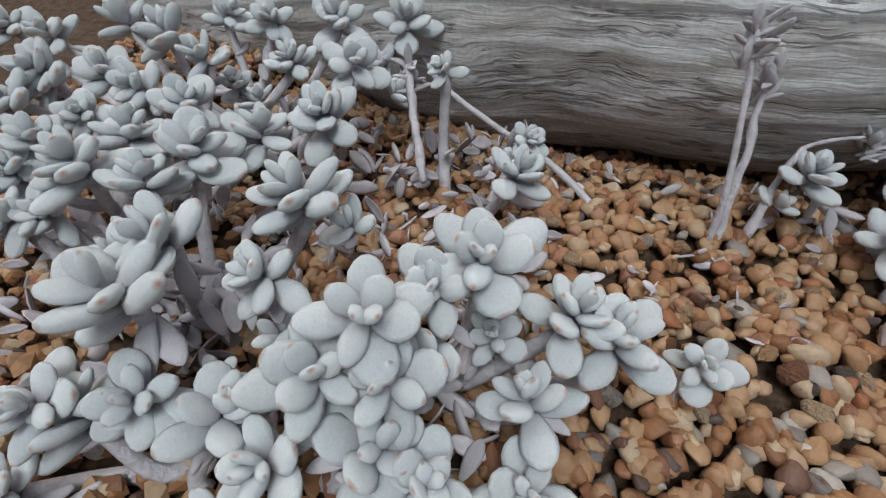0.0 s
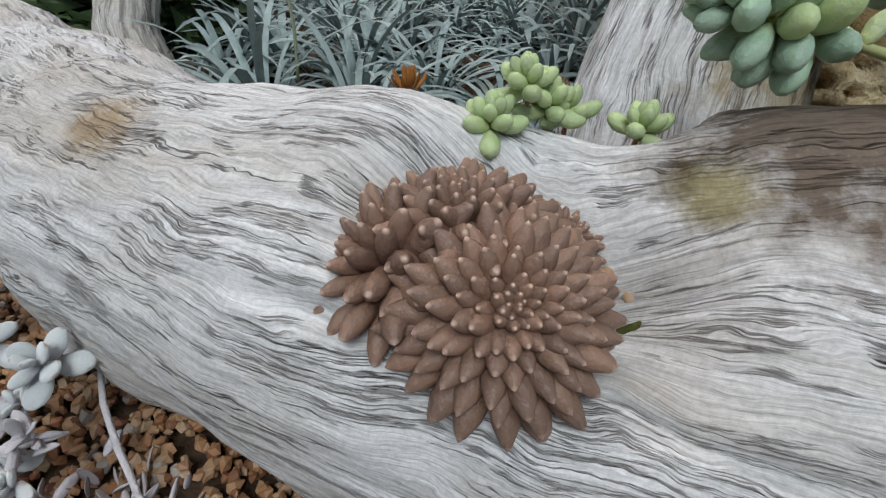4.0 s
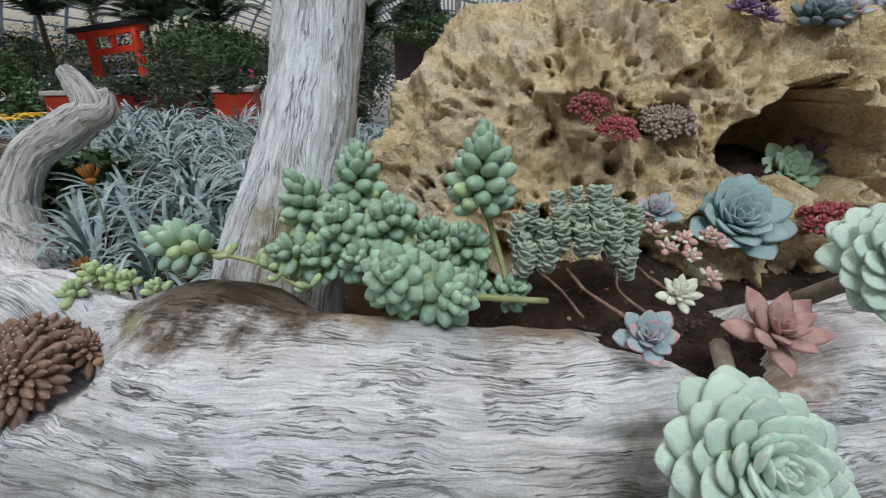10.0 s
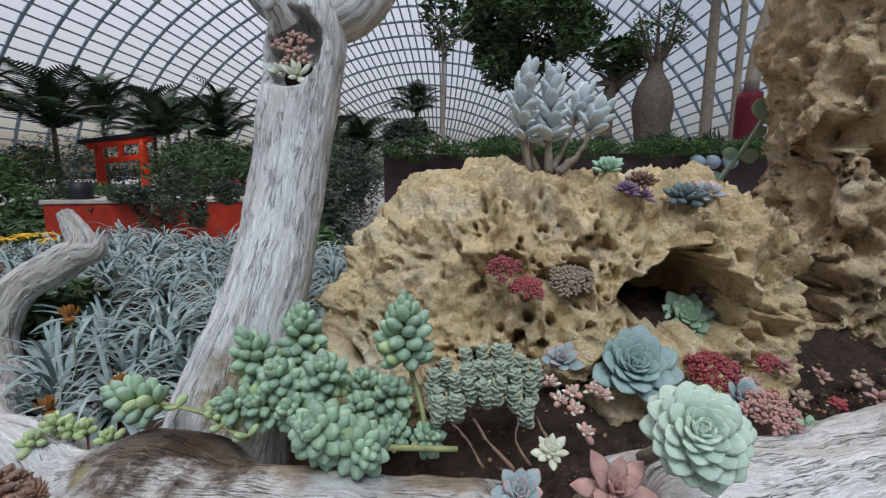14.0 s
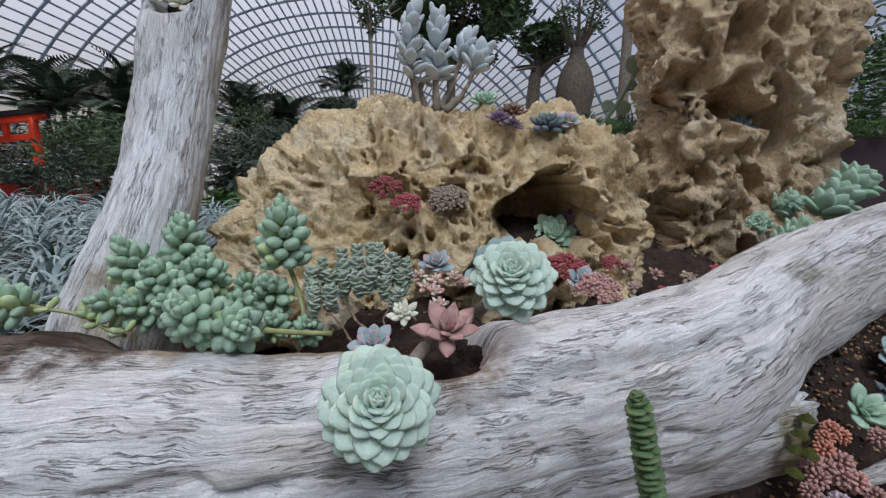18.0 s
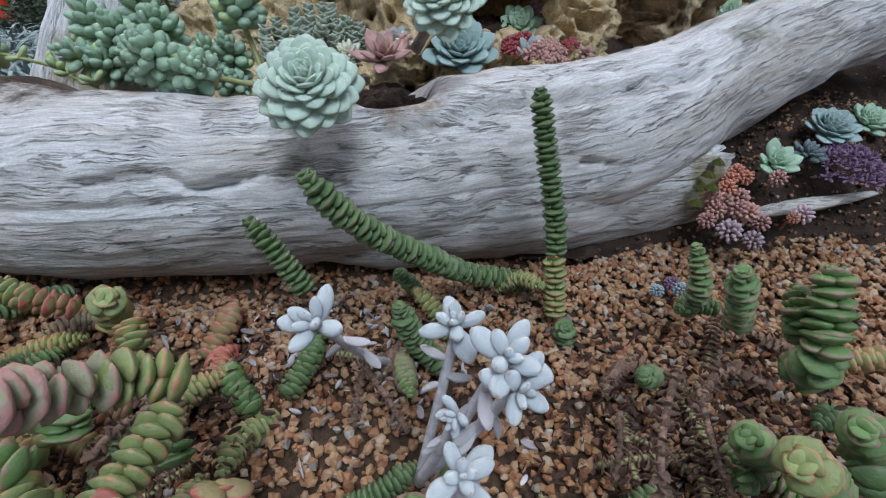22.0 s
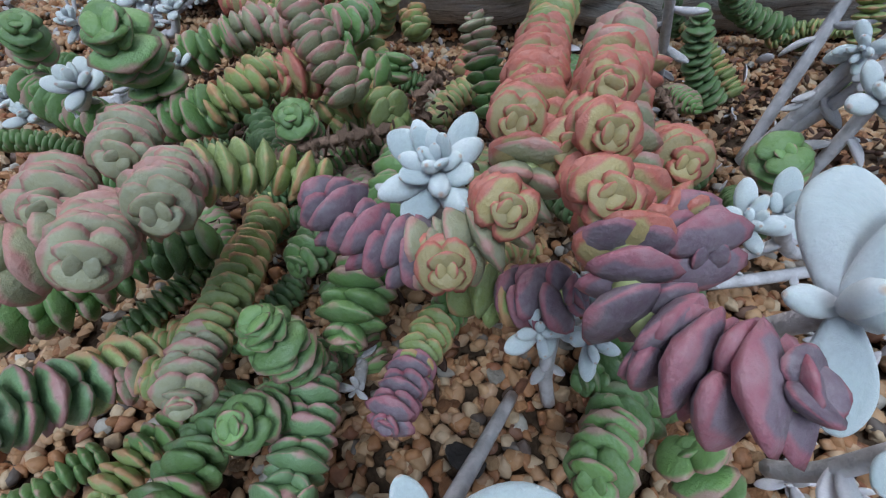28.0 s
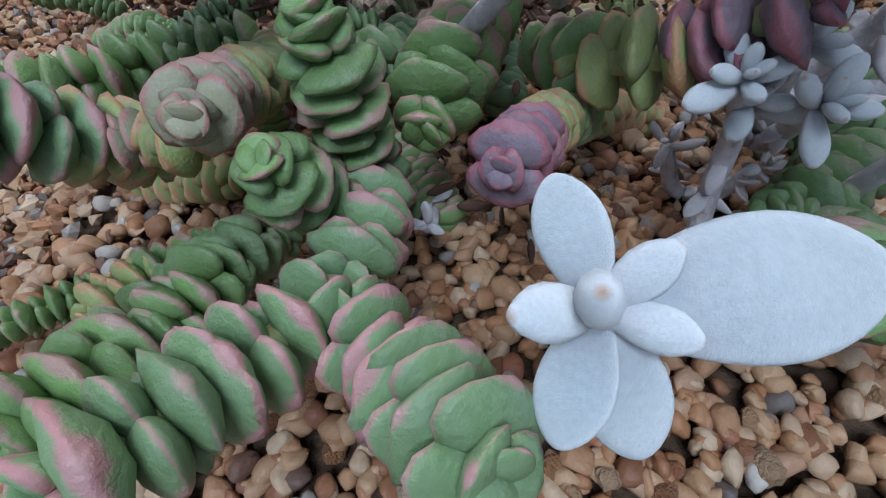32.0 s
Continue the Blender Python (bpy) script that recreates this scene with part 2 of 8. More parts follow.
def stack(parent, points, meshes, tips, r0, r1, gap=0.42, twist=8, tipn=3, wilt=None):
    """Pairs of fused leaves threaded on a stalk, each pair a quarter turn on from the last; the newest pairs close into a bud."""
    pts = np.asarray(points, float)
    length = np.linalg.norm(np.diff(pts, axis=0), axis=1).sum()
    n = max(4, int(length / (gap * (r0 + r1) / 2)) + tipn // 2)
    tipn = min(tipn, max(1, n // 3))
    step = np.array([0.26 + 0.74 * min(1, (n - 1 - i) / max(1, tipn)) if tipn else 1.0 for i in range(n)])
    at = np.r_[0, np.cumsum(step[1:])]
    at = at / at[-1]
    fine, _ = spline(pts, 120)
    p = np.stack([np.interp(at * 119, np.arange(120), fine[:, k]) for k in range(3)], 1)
    t, a, b = frames_along(p)
    spin = rng.uniform(0, TAU)
    for i in range(n):
        k = i / max(1, n - 1)
        r = (r0 + (r1 - r0) * k) * (1 + jitter(0.08))
        left = n - 1 - i
        me = meshes[int(rng.integers(len(meshes)))]
        lean = 1.0
        if left < tipn:
            r *= 0.50 + 0.50 * left / tipn
            me = tips[0] if left else tips[-1]
        axis = Vector(t[i]) + Vector((jitter(0.09), jitter(0.09), jitter(0.09)))
        turn = Matrix((a[i], b[i], t[i])).transposed().to_4x4()
        tilt = Matrix.Rotation(jitter(0.07), 4, "X") @ Matrix.Rotation(jitter(0.07), 4, "Y")
        m = Matrix.Translation(p[i]) @ turn @ tilt @ Matrix.Rotation(spin + i * (math.pi / 2 + math.radians(twist) * 0.3) + jitter(0.12), 4, "Z") @ Matrix.Diagonal((r, r, r * lean, 1))
        part("double_leaf", me, parent, m=m)


def pair_shape(width=1.15, thick=0.5, lift=0.28, sections=5, around=8, point=0.4, keen=0.0):
    """Two opposite fleshy leaves joined at the foot, each one long."""
    v1, f1, u1 = leaf_shape(width, thick, fat=0.38, base=0.62, point=point, curl=lift, cup=0.06, sections=sections, around=around, keen=keen)
    v1 = v1 - np.array((0, 0.06, 0))
    v2 = v1 * np.array((-1, -1, 1))
    f2 = [tuple(i + len(v1) for i in f) for f in f1]
    return np.vstack([v1, v2]), f1 + f2, np.vstack([u1, u1])

# ---- materials ----
def nodes_of(name):
    mat = bpy.data.materials.new(name)
    mat.use_nodes = True
    nt = mat.node_tree
    b = nt.nodes["Principled BSDF"]
    return mat, nt, b


def add(nt, kind, inputs=(), **props):
    n = nt.nodes.new(kind)
    for k, v in props.items():
        setattr(n, k, v)
    for k, v in dict(inputs).items():
        if isinstance(v, bpy.types.NodeSocket):
            nt.links.new(v, n.inputs[k])
        else:
            n.inputs[k].default_value = v
    return n


def ramp(nt, fac, stops):
    n = nt.nodes.new("ShaderNodeValToRGB")
    nt.links.new(fac, n.inputs[0])
    e = n.color_ramp.elements
    while len(e) < len(stops):
        e.new(0.5)
    for k, (pos, col) in zip(e, stops):
        k.position = pos
        k.color = (*col, 1) if len(col) == 3 else col
    return n.outputs[0]


def grey(v):
    return (v, v, v)


def mix(nt, fac, a, b, mode="MIX"):
    n = nt.nodes.new("ShaderNodeMix")
    n.data_type, n.blend_type = "RGBA", mode
    for sock, v in ((n.inputs[0], fac), (n.inputs[6], a), (n.inputs[7], b)):
        if isinstance(v, bpy.types.NodeSocket):
            nt.links.new(v, sock)
        else:
            sock.default_value = v if isinstance(v, float) else (*v, 1)
    return n.outputs[2]


def noise_tex(nt, vec, scale, detail=4, rough=0.6, dist=0.0):
    n = add(nt, "ShaderNodeTexNoise", {"Scale": scale, "Detail": detail, "Roughness": rough, "Distortion": dist})
    if vec is not None:
        nt.links.new(vec, n.inputs["Vector"])
    return n.outputs["Fac"]


def scaled(nt, vec, s):
    n = add(nt, "ShaderNodeMapping", {"Scale": s})
    nt.links.new(vec, n.inputs["Vector"])
    return n.outputs[0]


def bump(nt, b, height, dist, strength=1.0, prev=None):
    n = add(nt, "ShaderNodeBump", {"Strength": strength, "Distance": dist, "Height": height})
    if prev is not None:
        nt.links.new(prev, n.inputs["Normal"])
    nt.links.new(n.outputs[0], b.inputs["Normal"])
    return n.outputs[0]


def math_node(nt, op, a, b=None):
    n = nt.nodes.new("ShaderNodeMath")
    n.operation = op
    for i, v in enumerate((a, b)):
        if v is None:
            continue
        if isinstance(v, bpy.types.NodeSocket):
            nt.links.new(v, n.inputs[i])
        else:
            n.inputs[i].default_value = v
    return n.outputs[0]


def coords(nt, which="Object"):
    return nt.nodes.new("ShaderNodeTexCoord").outputs[which]


def wood(name, light=(0.80, 0.79, 0.785), dark=(0.22, 0.20, 0.185), warm=(0.42, 0.36, 0.28), moss=0.0, stains=()):
    """Weathered driftwood: fibres along v of the uv, in metres."""
    mat, nt, b = nodes_of(name)
    flat = coords(nt, "UV")
    sway = noise_tex(nt, scaled(nt, flat, (14, 6, 1)), 1.0, 3, 0.55)
    sway = math_node(nt, "MULTIPLY", math_node(nt, "SUBTRACT", sway, 0.5), 0.025)
    ripple = noise_tex(nt, scaled(nt, flat, (60, 30, 1)), 1.0, 3, 0.55)
    sway = math_node(nt, "ADD", sway, math_node(nt, "MULTIPLY", math_node(nt, "SUBTRACT", ripple, 0.5), 0.009))
    uv = add(nt, "ShaderNodeVectorMath", {0: flat, 1: add(nt, "ShaderNodeCombineXYZ", {0: sway}).outputs[0]}, operation="ADD").outputs[0]
    big = noise_tex(nt, scaled(nt, uv, (16, 4, 1)), 1.0, 4, 0.6, 0.6)
    wav = noise_tex(nt, scaled(nt, uv, (290, 10, 1)), 1.0, 6, 0.68, 0.4)
    fib = noise_tex(nt, scaled(nt, uv, (900, 34, 1)), 1.0, 4, 0.65, 0.3)
    crk = noise_tex(nt, scaled(nt, uv, (150, 7.0, 1)), 1.0, 4, 0.55, 0.2)
    line = math_node(nt, "ABSOLUTE", math_node(nt, "SUBTRACT", crk, 0.5))
    gaps = noise_tex(nt, scaled(nt, uv, (60, 4, 1)), 1.0, 3)
    thin = math_node(nt, "ADD", line, math_node(nt, "MULTIPLY", math_node(nt, "MAXIMUM", math_node(nt, "SUBTRACT", gaps, 0.42), 0.0), 0.7))
    crack = ramp(nt, thin, [(0.0, grey(0)), (0.005, grey(0.2)), (0.014, grey(1))])
    tone = ramp(nt, wav, [(0.26, tuple(2.0 * x for x in dark)), (0.42, tuple(0.84 * x for x in light)), (0.56, light), (0.74, tuple(min(1, 1.14 * x) for x in light))])
    tone = mix(nt, ramp(nt, big, [(0.44, grey(0)), (0.72, grey(0.65))]), tone, warm)
    tone = mix(nt, 0.65, tone, ramp(nt, fib, [(0.32, grey(0.40)), (0.56, grey(1.0))]), "MULTIPLY")
    tone = mix(nt, 0.35, tone, ramp(nt, noise_tex(nt, coords(nt, "Object"), 420, 4, 0.7), [(0.34, grey(0.45)), (0.6, grey(1.0))]), "MULTIPLY")
    tone = mix(nt, ramp(nt, crack, [(0, grey(0.85)), (1, grey(0))]), tone, (0.08, 0.075, 0.065))
    crk2 = noise_tex(nt, scaled(nt, uv, (360, 15, 1)), 1.0, 4, 0.6, 0.2)
    line2 = math_node(nt, "ADD", math_node(nt, "ABSOLUTE", math_node(nt, "SUBTRACT", crk2, 0.5)), math_node(nt, "MULTIPLY", math_node(nt, "MAXIMUM", math_node(nt, "SUBTRACT", noise_tex(nt, scaled(nt, uv, (40, 14, 1)), 1.0, 3), 0.47), 0.0), 0.8))
    hair = ramp(nt, line2, [(0.0, grey(0)), (0.016, grey(0.35)), (0.034, grey(1))])
    tone = mix(nt, ramp(nt, hair, [(0, grey(0.72)), (1, grey(0))]), tone, (0.15, 0.13, 0.12))
    if moss:
        spot = ramp(nt, noise_tex(nt, coords(nt, "Object"), 9, 5, 0.65), [(0.62 - moss, grey(0)), (0.74 - moss, grey(0.75))])
        tone = mix(nt, spot, tone, (0.10, 0.10, 0.035))
    for centre, radius, colour in stains:
        d = add(nt, "ShaderNodeVectorMath", {0: coords(nt, "Object"), 1: centre}, operation="DISTANCE").outputs["Value"]
        d = math_node(nt, "ADD", math_node(nt, "DIVIDE", d, radius), math_node(nt, "MULTIPLY", math_node(nt, "SUBTRACT", noise_tex(nt, coords(nt, "Object"), 34, 6, 0.7), 0.5), 2.2))
        worn = mix(nt, 1.0, tone, tuple(min(1.0, 3.2 * x) for x in colour), "MULTIPLY")
        worn = mix(nt, 0.25, worn, colour)
        tone = mix(nt, ramp(nt, d, [(0.45, grey(0.95)), (1.25, grey(0))]), tone, worn)
    nt.links.new(tone, b.inputs["Base Color"])
    b.inputs["Roughness"].default_value = 0.82
    b.inputs["Specular IOR Level"].default_value = 0.25
    h = mix(nt, 0.5, wav, fib)
    n = bump(nt, b, h, 0.0026, 0.7)
    n = bump(nt, b, hair, 0.0022, 0.7, n)
    bump(nt, b, crack, 0.003, 0.8, n)
    return mat


def limestone(name, light=(0.90, 0.72, 0.45), dark=(0.58, 0.42, 0.22)):
    mat, nt, b = nodes_of(name)
    ob = coords(nt, "Object")
    a = noise_tex(nt, ob, 6, 6, 0.62)
    c = noise_tex(nt, ob, 32, 6, 0.7)
    f = noise_tex(nt, ob, 160, 4, 0.7)
    tone = ramp(nt, a, [(0.28, dark), (0.44, light), (0.56, tuple(min(1, x * 1.12) for x in light)), (0.68, (0.80, 0.70, 0.53)), (0.80, (0.86, 0.80, 0.68))])
    tone = mix(nt, 0.85, tone, ramp(nt, c, [(0.30, (0.56, 0.42, 0.26)), (0.43, (0.92, 0.88, 0.80)), (0.56, grey(1.0))]), "MULTIPLY")
    tone = mix(nt, 0.55, tone, ramp(nt, f, [(0.32, (0.54, 0.46, 0.36)), (0.55, grey(1.0))]), "MULTIPLY")
    tone = mix(nt, ramp(nt, noise_tex(nt, ob, 9.3, 5, 0.66), [(0.60, grey(0)), (0.72, grey(0.6))]), tone, (0.36, 0.29, 0.08))
    tone = mix(nt, ramp(nt, noise_tex(nt, ob, 4.1, 5, 0.66), [(0.56, grey(0)), (0.70, grey(0.65))]), tone, (0.82, 0.75, 0.62))
    tone = mix(nt, ramp(nt, noise_tex(nt, ob, 13.0, 5, 0.7), [(0.60, grey(0)), (0.70, grey(0.55))]), tone, (0.55, 0.30, 0.14))
    nt.links.new(tone, b.inputs["Base Color"])
    b.inputs["Roughness"].default_value = 0.9
    b.inputs["Specular IOR Level"].default_value = 0.2
    n = bump(nt, b, c, 0.014, 1.0)
    n = bump(nt, b, noise_tex(nt, ob, 75, 5, 0.72), 0.007, 1.0, n)
    bump(nt, b, f, 0.004, 1.0, n)
    return mat


def fleshy(name, base, edge=None, tip=None, foot=None, bloom=0.3, rough=0.5, fuzz=0.0, edge_at=0.82, tip_at=0.93, spread=0.12, coat=0.0, sss=0.05, vein=0.0):
    """A succulent leaf: body, margin and tip colours with a powdery bloom; each leaf a little apart from the next."""
    mat, nt, b = nodes_of(name)
    uvs = add(nt, "ShaderNodeSeparateXYZ", {0: coords(nt, "UV")})
    info = nt.nodes.new("ShaderNodeObjectInfo")
    rnd = info.outputs["Random"]
    ob = coords(nt, "Object")
    loc = add(nt, "ShaderNodeVectorMath", {0: ob, 1: info.outputs["Location"]}, operation="ADD").outputs[0]
    col = mix(nt, ramp(nt, rnd, [(0, grey(0)), (1, grey(1))]), tuple(x * (1 - spread) for x in base), tuple(min(1, x * (1 + spread)) for x in base))
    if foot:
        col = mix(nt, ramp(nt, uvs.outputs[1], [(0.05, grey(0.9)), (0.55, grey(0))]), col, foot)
    n1 = noise_tex(nt, loc, 2.6, 4, 0.6)
    if edge:
        across = math_node(nt, "ABSOLUTE", math_node(nt, "SUBTRACT", uvs.outputs[0], 0.5))
        e = math_node(nt, "MAXIMUM", math_node(nt, "MULTIPLY", across, 2.0), math_node(nt, "MULTIPLY", uvs.outputs[1], 1.03))
        k = math_node(nt, "ADD", e, math_node(nt, "MULTIPLY", math_node(nt, "SUBTRACT", n1, 0.5), 0.22))
        k = math_node(nt, "ADD", k, math_node(nt, "MULTIPLY", math_node(nt, "SUBTRACT", rnd, 0.5), 0.2))
        col = mix(nt, ramp(nt, k, [(edge_at - 0.06, grey(0)), (edge_at + 0.05, grey(0.92))]), col, edge)
    pale = tuple(0.5 * x + 0.5 * y for x, y in zip(base, (0.72, 0.80, 0.80)))
    col = mix(nt, ramp(nt, n1, [(0.35, grey(0)), (0.75, grey(bloom))]), col, pale)
    if vein:
        col = mix(nt, ramp(nt, noise_tex(nt, loc, 14, 3, 0.6), [(0.45, grey(0)), (0.8, grey(vein))]), col, tuple(x * 0.5 for x in base))
    if tip:
        col = mix(nt, ramp(nt, uvs.outputs[1], [(tip_at, grey(0)), (min(1, tip_at + 0.06), grey(0.9))]), col, tip)
    nt.links.new(col, b.inputs["Base Color"])
    b.inputs["Roughness"].default_value = rough
    b.inputs["Specular IOR Level"].default_value = 0.35
    b.inputs["Subsurface Weight"].default_value = sss
    b.inputs["Subsurface Radius"].default_value = (0.4, 0.6, 0.2)
    b.inputs["Subsurface Scale"].default_value = 0.004
    if fuzz:
        b.inputs["Sheen Weight"].default_value = fuzz
        b.inputs["Sheen Roughness"].default_value = 0.5
        bump(nt, b, noise_tex(nt, loc, 34, 5, 0.8), 0.05, 0.5)
        col = mix(nt, 0.3, col, ramp(nt, noise_tex(nt, loc, 22, 5, 0.75), [(0.35, grey(0.55)), (0.62, grey(1.0))]), "MULTIPLY")
        nt.links.new(col, b.inputs["Base Color"])
    else:
        bump(nt, b, noise_tex(nt, loc, 9, 3, 0.6), 0.03, 0.18)
    if coat:
        b.inputs["Coat Weight"].default_value = coat
        b.inputs["Coat Roughness"].default_value = 0.3
    return mat


def plain(name, col, rough=0.6, vary=0.25, scale=20, metal=0.0, bumpy=0.0, island=False, second=None):
    mat, nt, b = nodes_of(name)
    ob = coords(nt, "Object")
    n = noise_tex(nt, ob, scale, 5, 0.65)
    lo = tuple(x * (1 - vary) for x in col)
    hi = second or tuple(min(1, x * (1 + vary)) for x in col)
    c = ramp(nt, n, [(0.3, lo), (0.7, hi)])
    if island:
        r = nt.nodes.new("ShaderNodeNewGeometry").outputs["Random Per Island"]
        c = mix(nt, ramp(nt, r, [(0, grey(0.25)), (1, grey(0.95))]), tuple(x * 0.5 for x in col), c)
    nt.links.new(c, b.inputs["Base Color"])
    b.inputs["Roughness"].default_value = rough
    b.inputs["Metallic"].default_value = metal
    b.inputs["Specular IOR Level"].default_value = 0.3
    if bumpy:
        bump(nt, b, noise_tex(nt, ob, scale * 4, 5, 0.7), bumpy, 0.8)
    return mat


def gravel(name, single):
    mat, nt, b = nodes_of(name)
    ob = coords(nt, "Object")
    if single:
        r = nt.nodes.new("ShaderNodeObjectInfo").outputs["Random"]
    else:
        r = nt.nodes.new("ShaderNodeNewGeometry").outputs["Random Per Island"]
    c = ramp(nt, r, [(0.0, (0.19, 0.082, 0.040)), (0.20, (0.37, 0.180, 0.082)), (0.40, (0.46, 0.295, 0.165)), (0.58, (0.38, 0.205, 0.105)), (0.74, (0.52, 0.395, 0.265)), (0.86, (0.33, 0.128, 0.060)), (0.93, (0.105, 0.080, 0.070)), (1.0, (0.50, 0.455, 0.40))])
    n = noise_tex(nt, ob, 190 if not single else 1.7, 4, 0.65)
    c = mix(nt, 0.5, c, ramp(nt, n, [(0.3, (0.55, 0.5, 0.45)), (0.65, grey(1))]), "MULTIPLY")
    nt.links.new(c, b.inputs["Base Color"])
    b.inputs["Roughness"].default_value = 0.55
    b.inputs["Specular IOR Level"].default_value = 0.4
    bump(nt, b, noise_tex(nt, ob, 700 if not single else 6, 3, 0.6), 0.0006 if not single else 0.12, 0.6)
    return mat


M_LOG = wood("driftwood_log", moss=0.02, stains=(((-0.255, 0.215, 0.215), 0.085, (0.075, 0.055, 0.04)), ((-0.19, 0.225, 0.215), 0.07, (0.075, 0.055, 0.04)), ((-0.12, 0.23, 0.20), 0.06, (0.19, 0.15, 0.11)), ((0.02, 0.24, 0.205), 0.06, (0.20, 0.16, 0.12)), ((-0.305, 0.18, 0.20), 0.018, (0.20, 0.18, 0.10)), ((-0.575, 0.20, 0.195), 0.03, (0.24, 0.19, 0.13)), ((0.17, 0.20, 0.20), 0.05, (0.16, 0.12, 0.09)), ((0.52, 0.25, 0.10), 0.05, (0.17, 0.15, 0.08))))
M_TRUNK = wood("driftwood_trunk", light=(0.84, 0.84, 0.84), stains=(((-0.23, 0.31, 0.22), 0.07, (0.18, 0.15, 0.10)),))
M_BRANCH = wood("driftwood_branch", light=(0.68, 0.65, 0.61))
M_ROCK = limestone("limestone")
M_PILLAR = limestone("pillar_limestone", (0.74, 0.58, 0.38), (0.36, 0.25, 0.13))
M_GRAVEL = gravel("gravel", False)
M_PEBBLE = gravel("pebble", True)
M_SOIL = plain("potting_soil", (0.045, 0.028, 0.02), 0.9, 0.6, 60, bumpy=0.006)
M_BED = plain("sandy_bed", (0.10, 0.062, 0.038), 0.9, 0.6, 160, bumpy=0.003)

# ---- the bed and the gravel ----
def bed(x, y):
    return GA * x + GB * np.minimum(y, 0.85)


LOG_LINE = [(-1.3, 0.62, 0.12, 0.10), (-0.98, 0.46, 0.11, 0.10), (-0.76, 0.342, 0.102, 0.104), (-0.6, 0.256, 0.112, 0.096), (-0.48, 0.214, 0.116, 0.094), (-0.36, 0.186, 0.112, 0.092), (-0.22, 0.172, 0.110, 0.092), (-0.08, 0.182, 0.112, 0.093), (0.06, 0.20, 0.115, 0.094), (0.2, 0.236, 0.12, 0.095), (0.34, 0.27, 0.13, 0.096), (0.46, 0.31, 0.158, 0.092), (0.58, 0.36, 0.21, 0.074), (0.72, 0.41, 0.26, 0.056), (0.9, 0.47, 0.305, 0.05), (1.25, 0.56, 0.37, 0.045)]


def log_front(x):
    xs = [q[0] for q in LOG_LINE]
    return np.interp(x, xs, [q[1] - 0.6 * q[3] for q in LOG_LINE])


def heap(p):
    """Height of the bed with its small hollows and humps, scooped out along the underside of the log."""
    scoop = 0.034 * np.exp(-(((p[:, 1] - log_front(p[:, 0])) / 0.032) ** 2)) * np.clip((p[:, 0] + 0.85) * 6, 0, 1) * np.clip((0.52 - p[:, 0]) * 8, 0, 1)
    return -scoop + bed(p[:, 0], p[:, 1]) + 0.006 * vnoise(p * np.array((1, 1, 0)), 9, 4) + 0.003 * vnoise(p * np.array((1, 1, 0)), 30, 6)


def sheet(name, x0, x1, y0, y1, step, material, label, category, drop=0.0):
    xs, ys = np.arange(x0, x1 + 1e-6, step), np.arange(y0, y1 + 1e-6, step)
    gx, gy = np.meshgrid(xs, ys)
    p = np.stack([gx.ravel(), gy.ravel(), 0 * gx.ravel()], 1)
    p[:, 2] = heap(p) - drop
    me = mesh_of(name, p, grid_faces(len(ys), len(xs), False), material)
    return solid(name, me, label, category, kind="structure")


M_FLOOR = plain("paved_floor", (0.30, 0.28, 0.26), 0.8, 0.2, 3)
M_WALL = plain("planter_concrete", (0.25, 0.23, 0.21), 0.85, 0.2, 8)
floor_me = mesh_of("ground", [(-400, -400, -1.3), (400, -400, -1.3), (400, 400, -1.3), (-400, 400, -1.3)], [(0, 1, 2, 3)], M_FLOOR)
ground = solid("ground", floor_me, "grey paved ground under the glass roof", "ground", kind="structure")
gravel_bed = sheet("gravel_bed", -1.6, 1.7, -0.75, 1.5, 0.018, M_BED, "sloping bed of orange-brown gravel and sandy soil", "gravel bed", 0.004)
bed_wall = solid("planter_wall", box_mesh("planter_wall", (3.5, 2.45, 1.2), M_WALL, 0.01, (0.05, 0.375, -0.87)), "plain concrete wall of the raised planting bed", "planter", kind="structure")


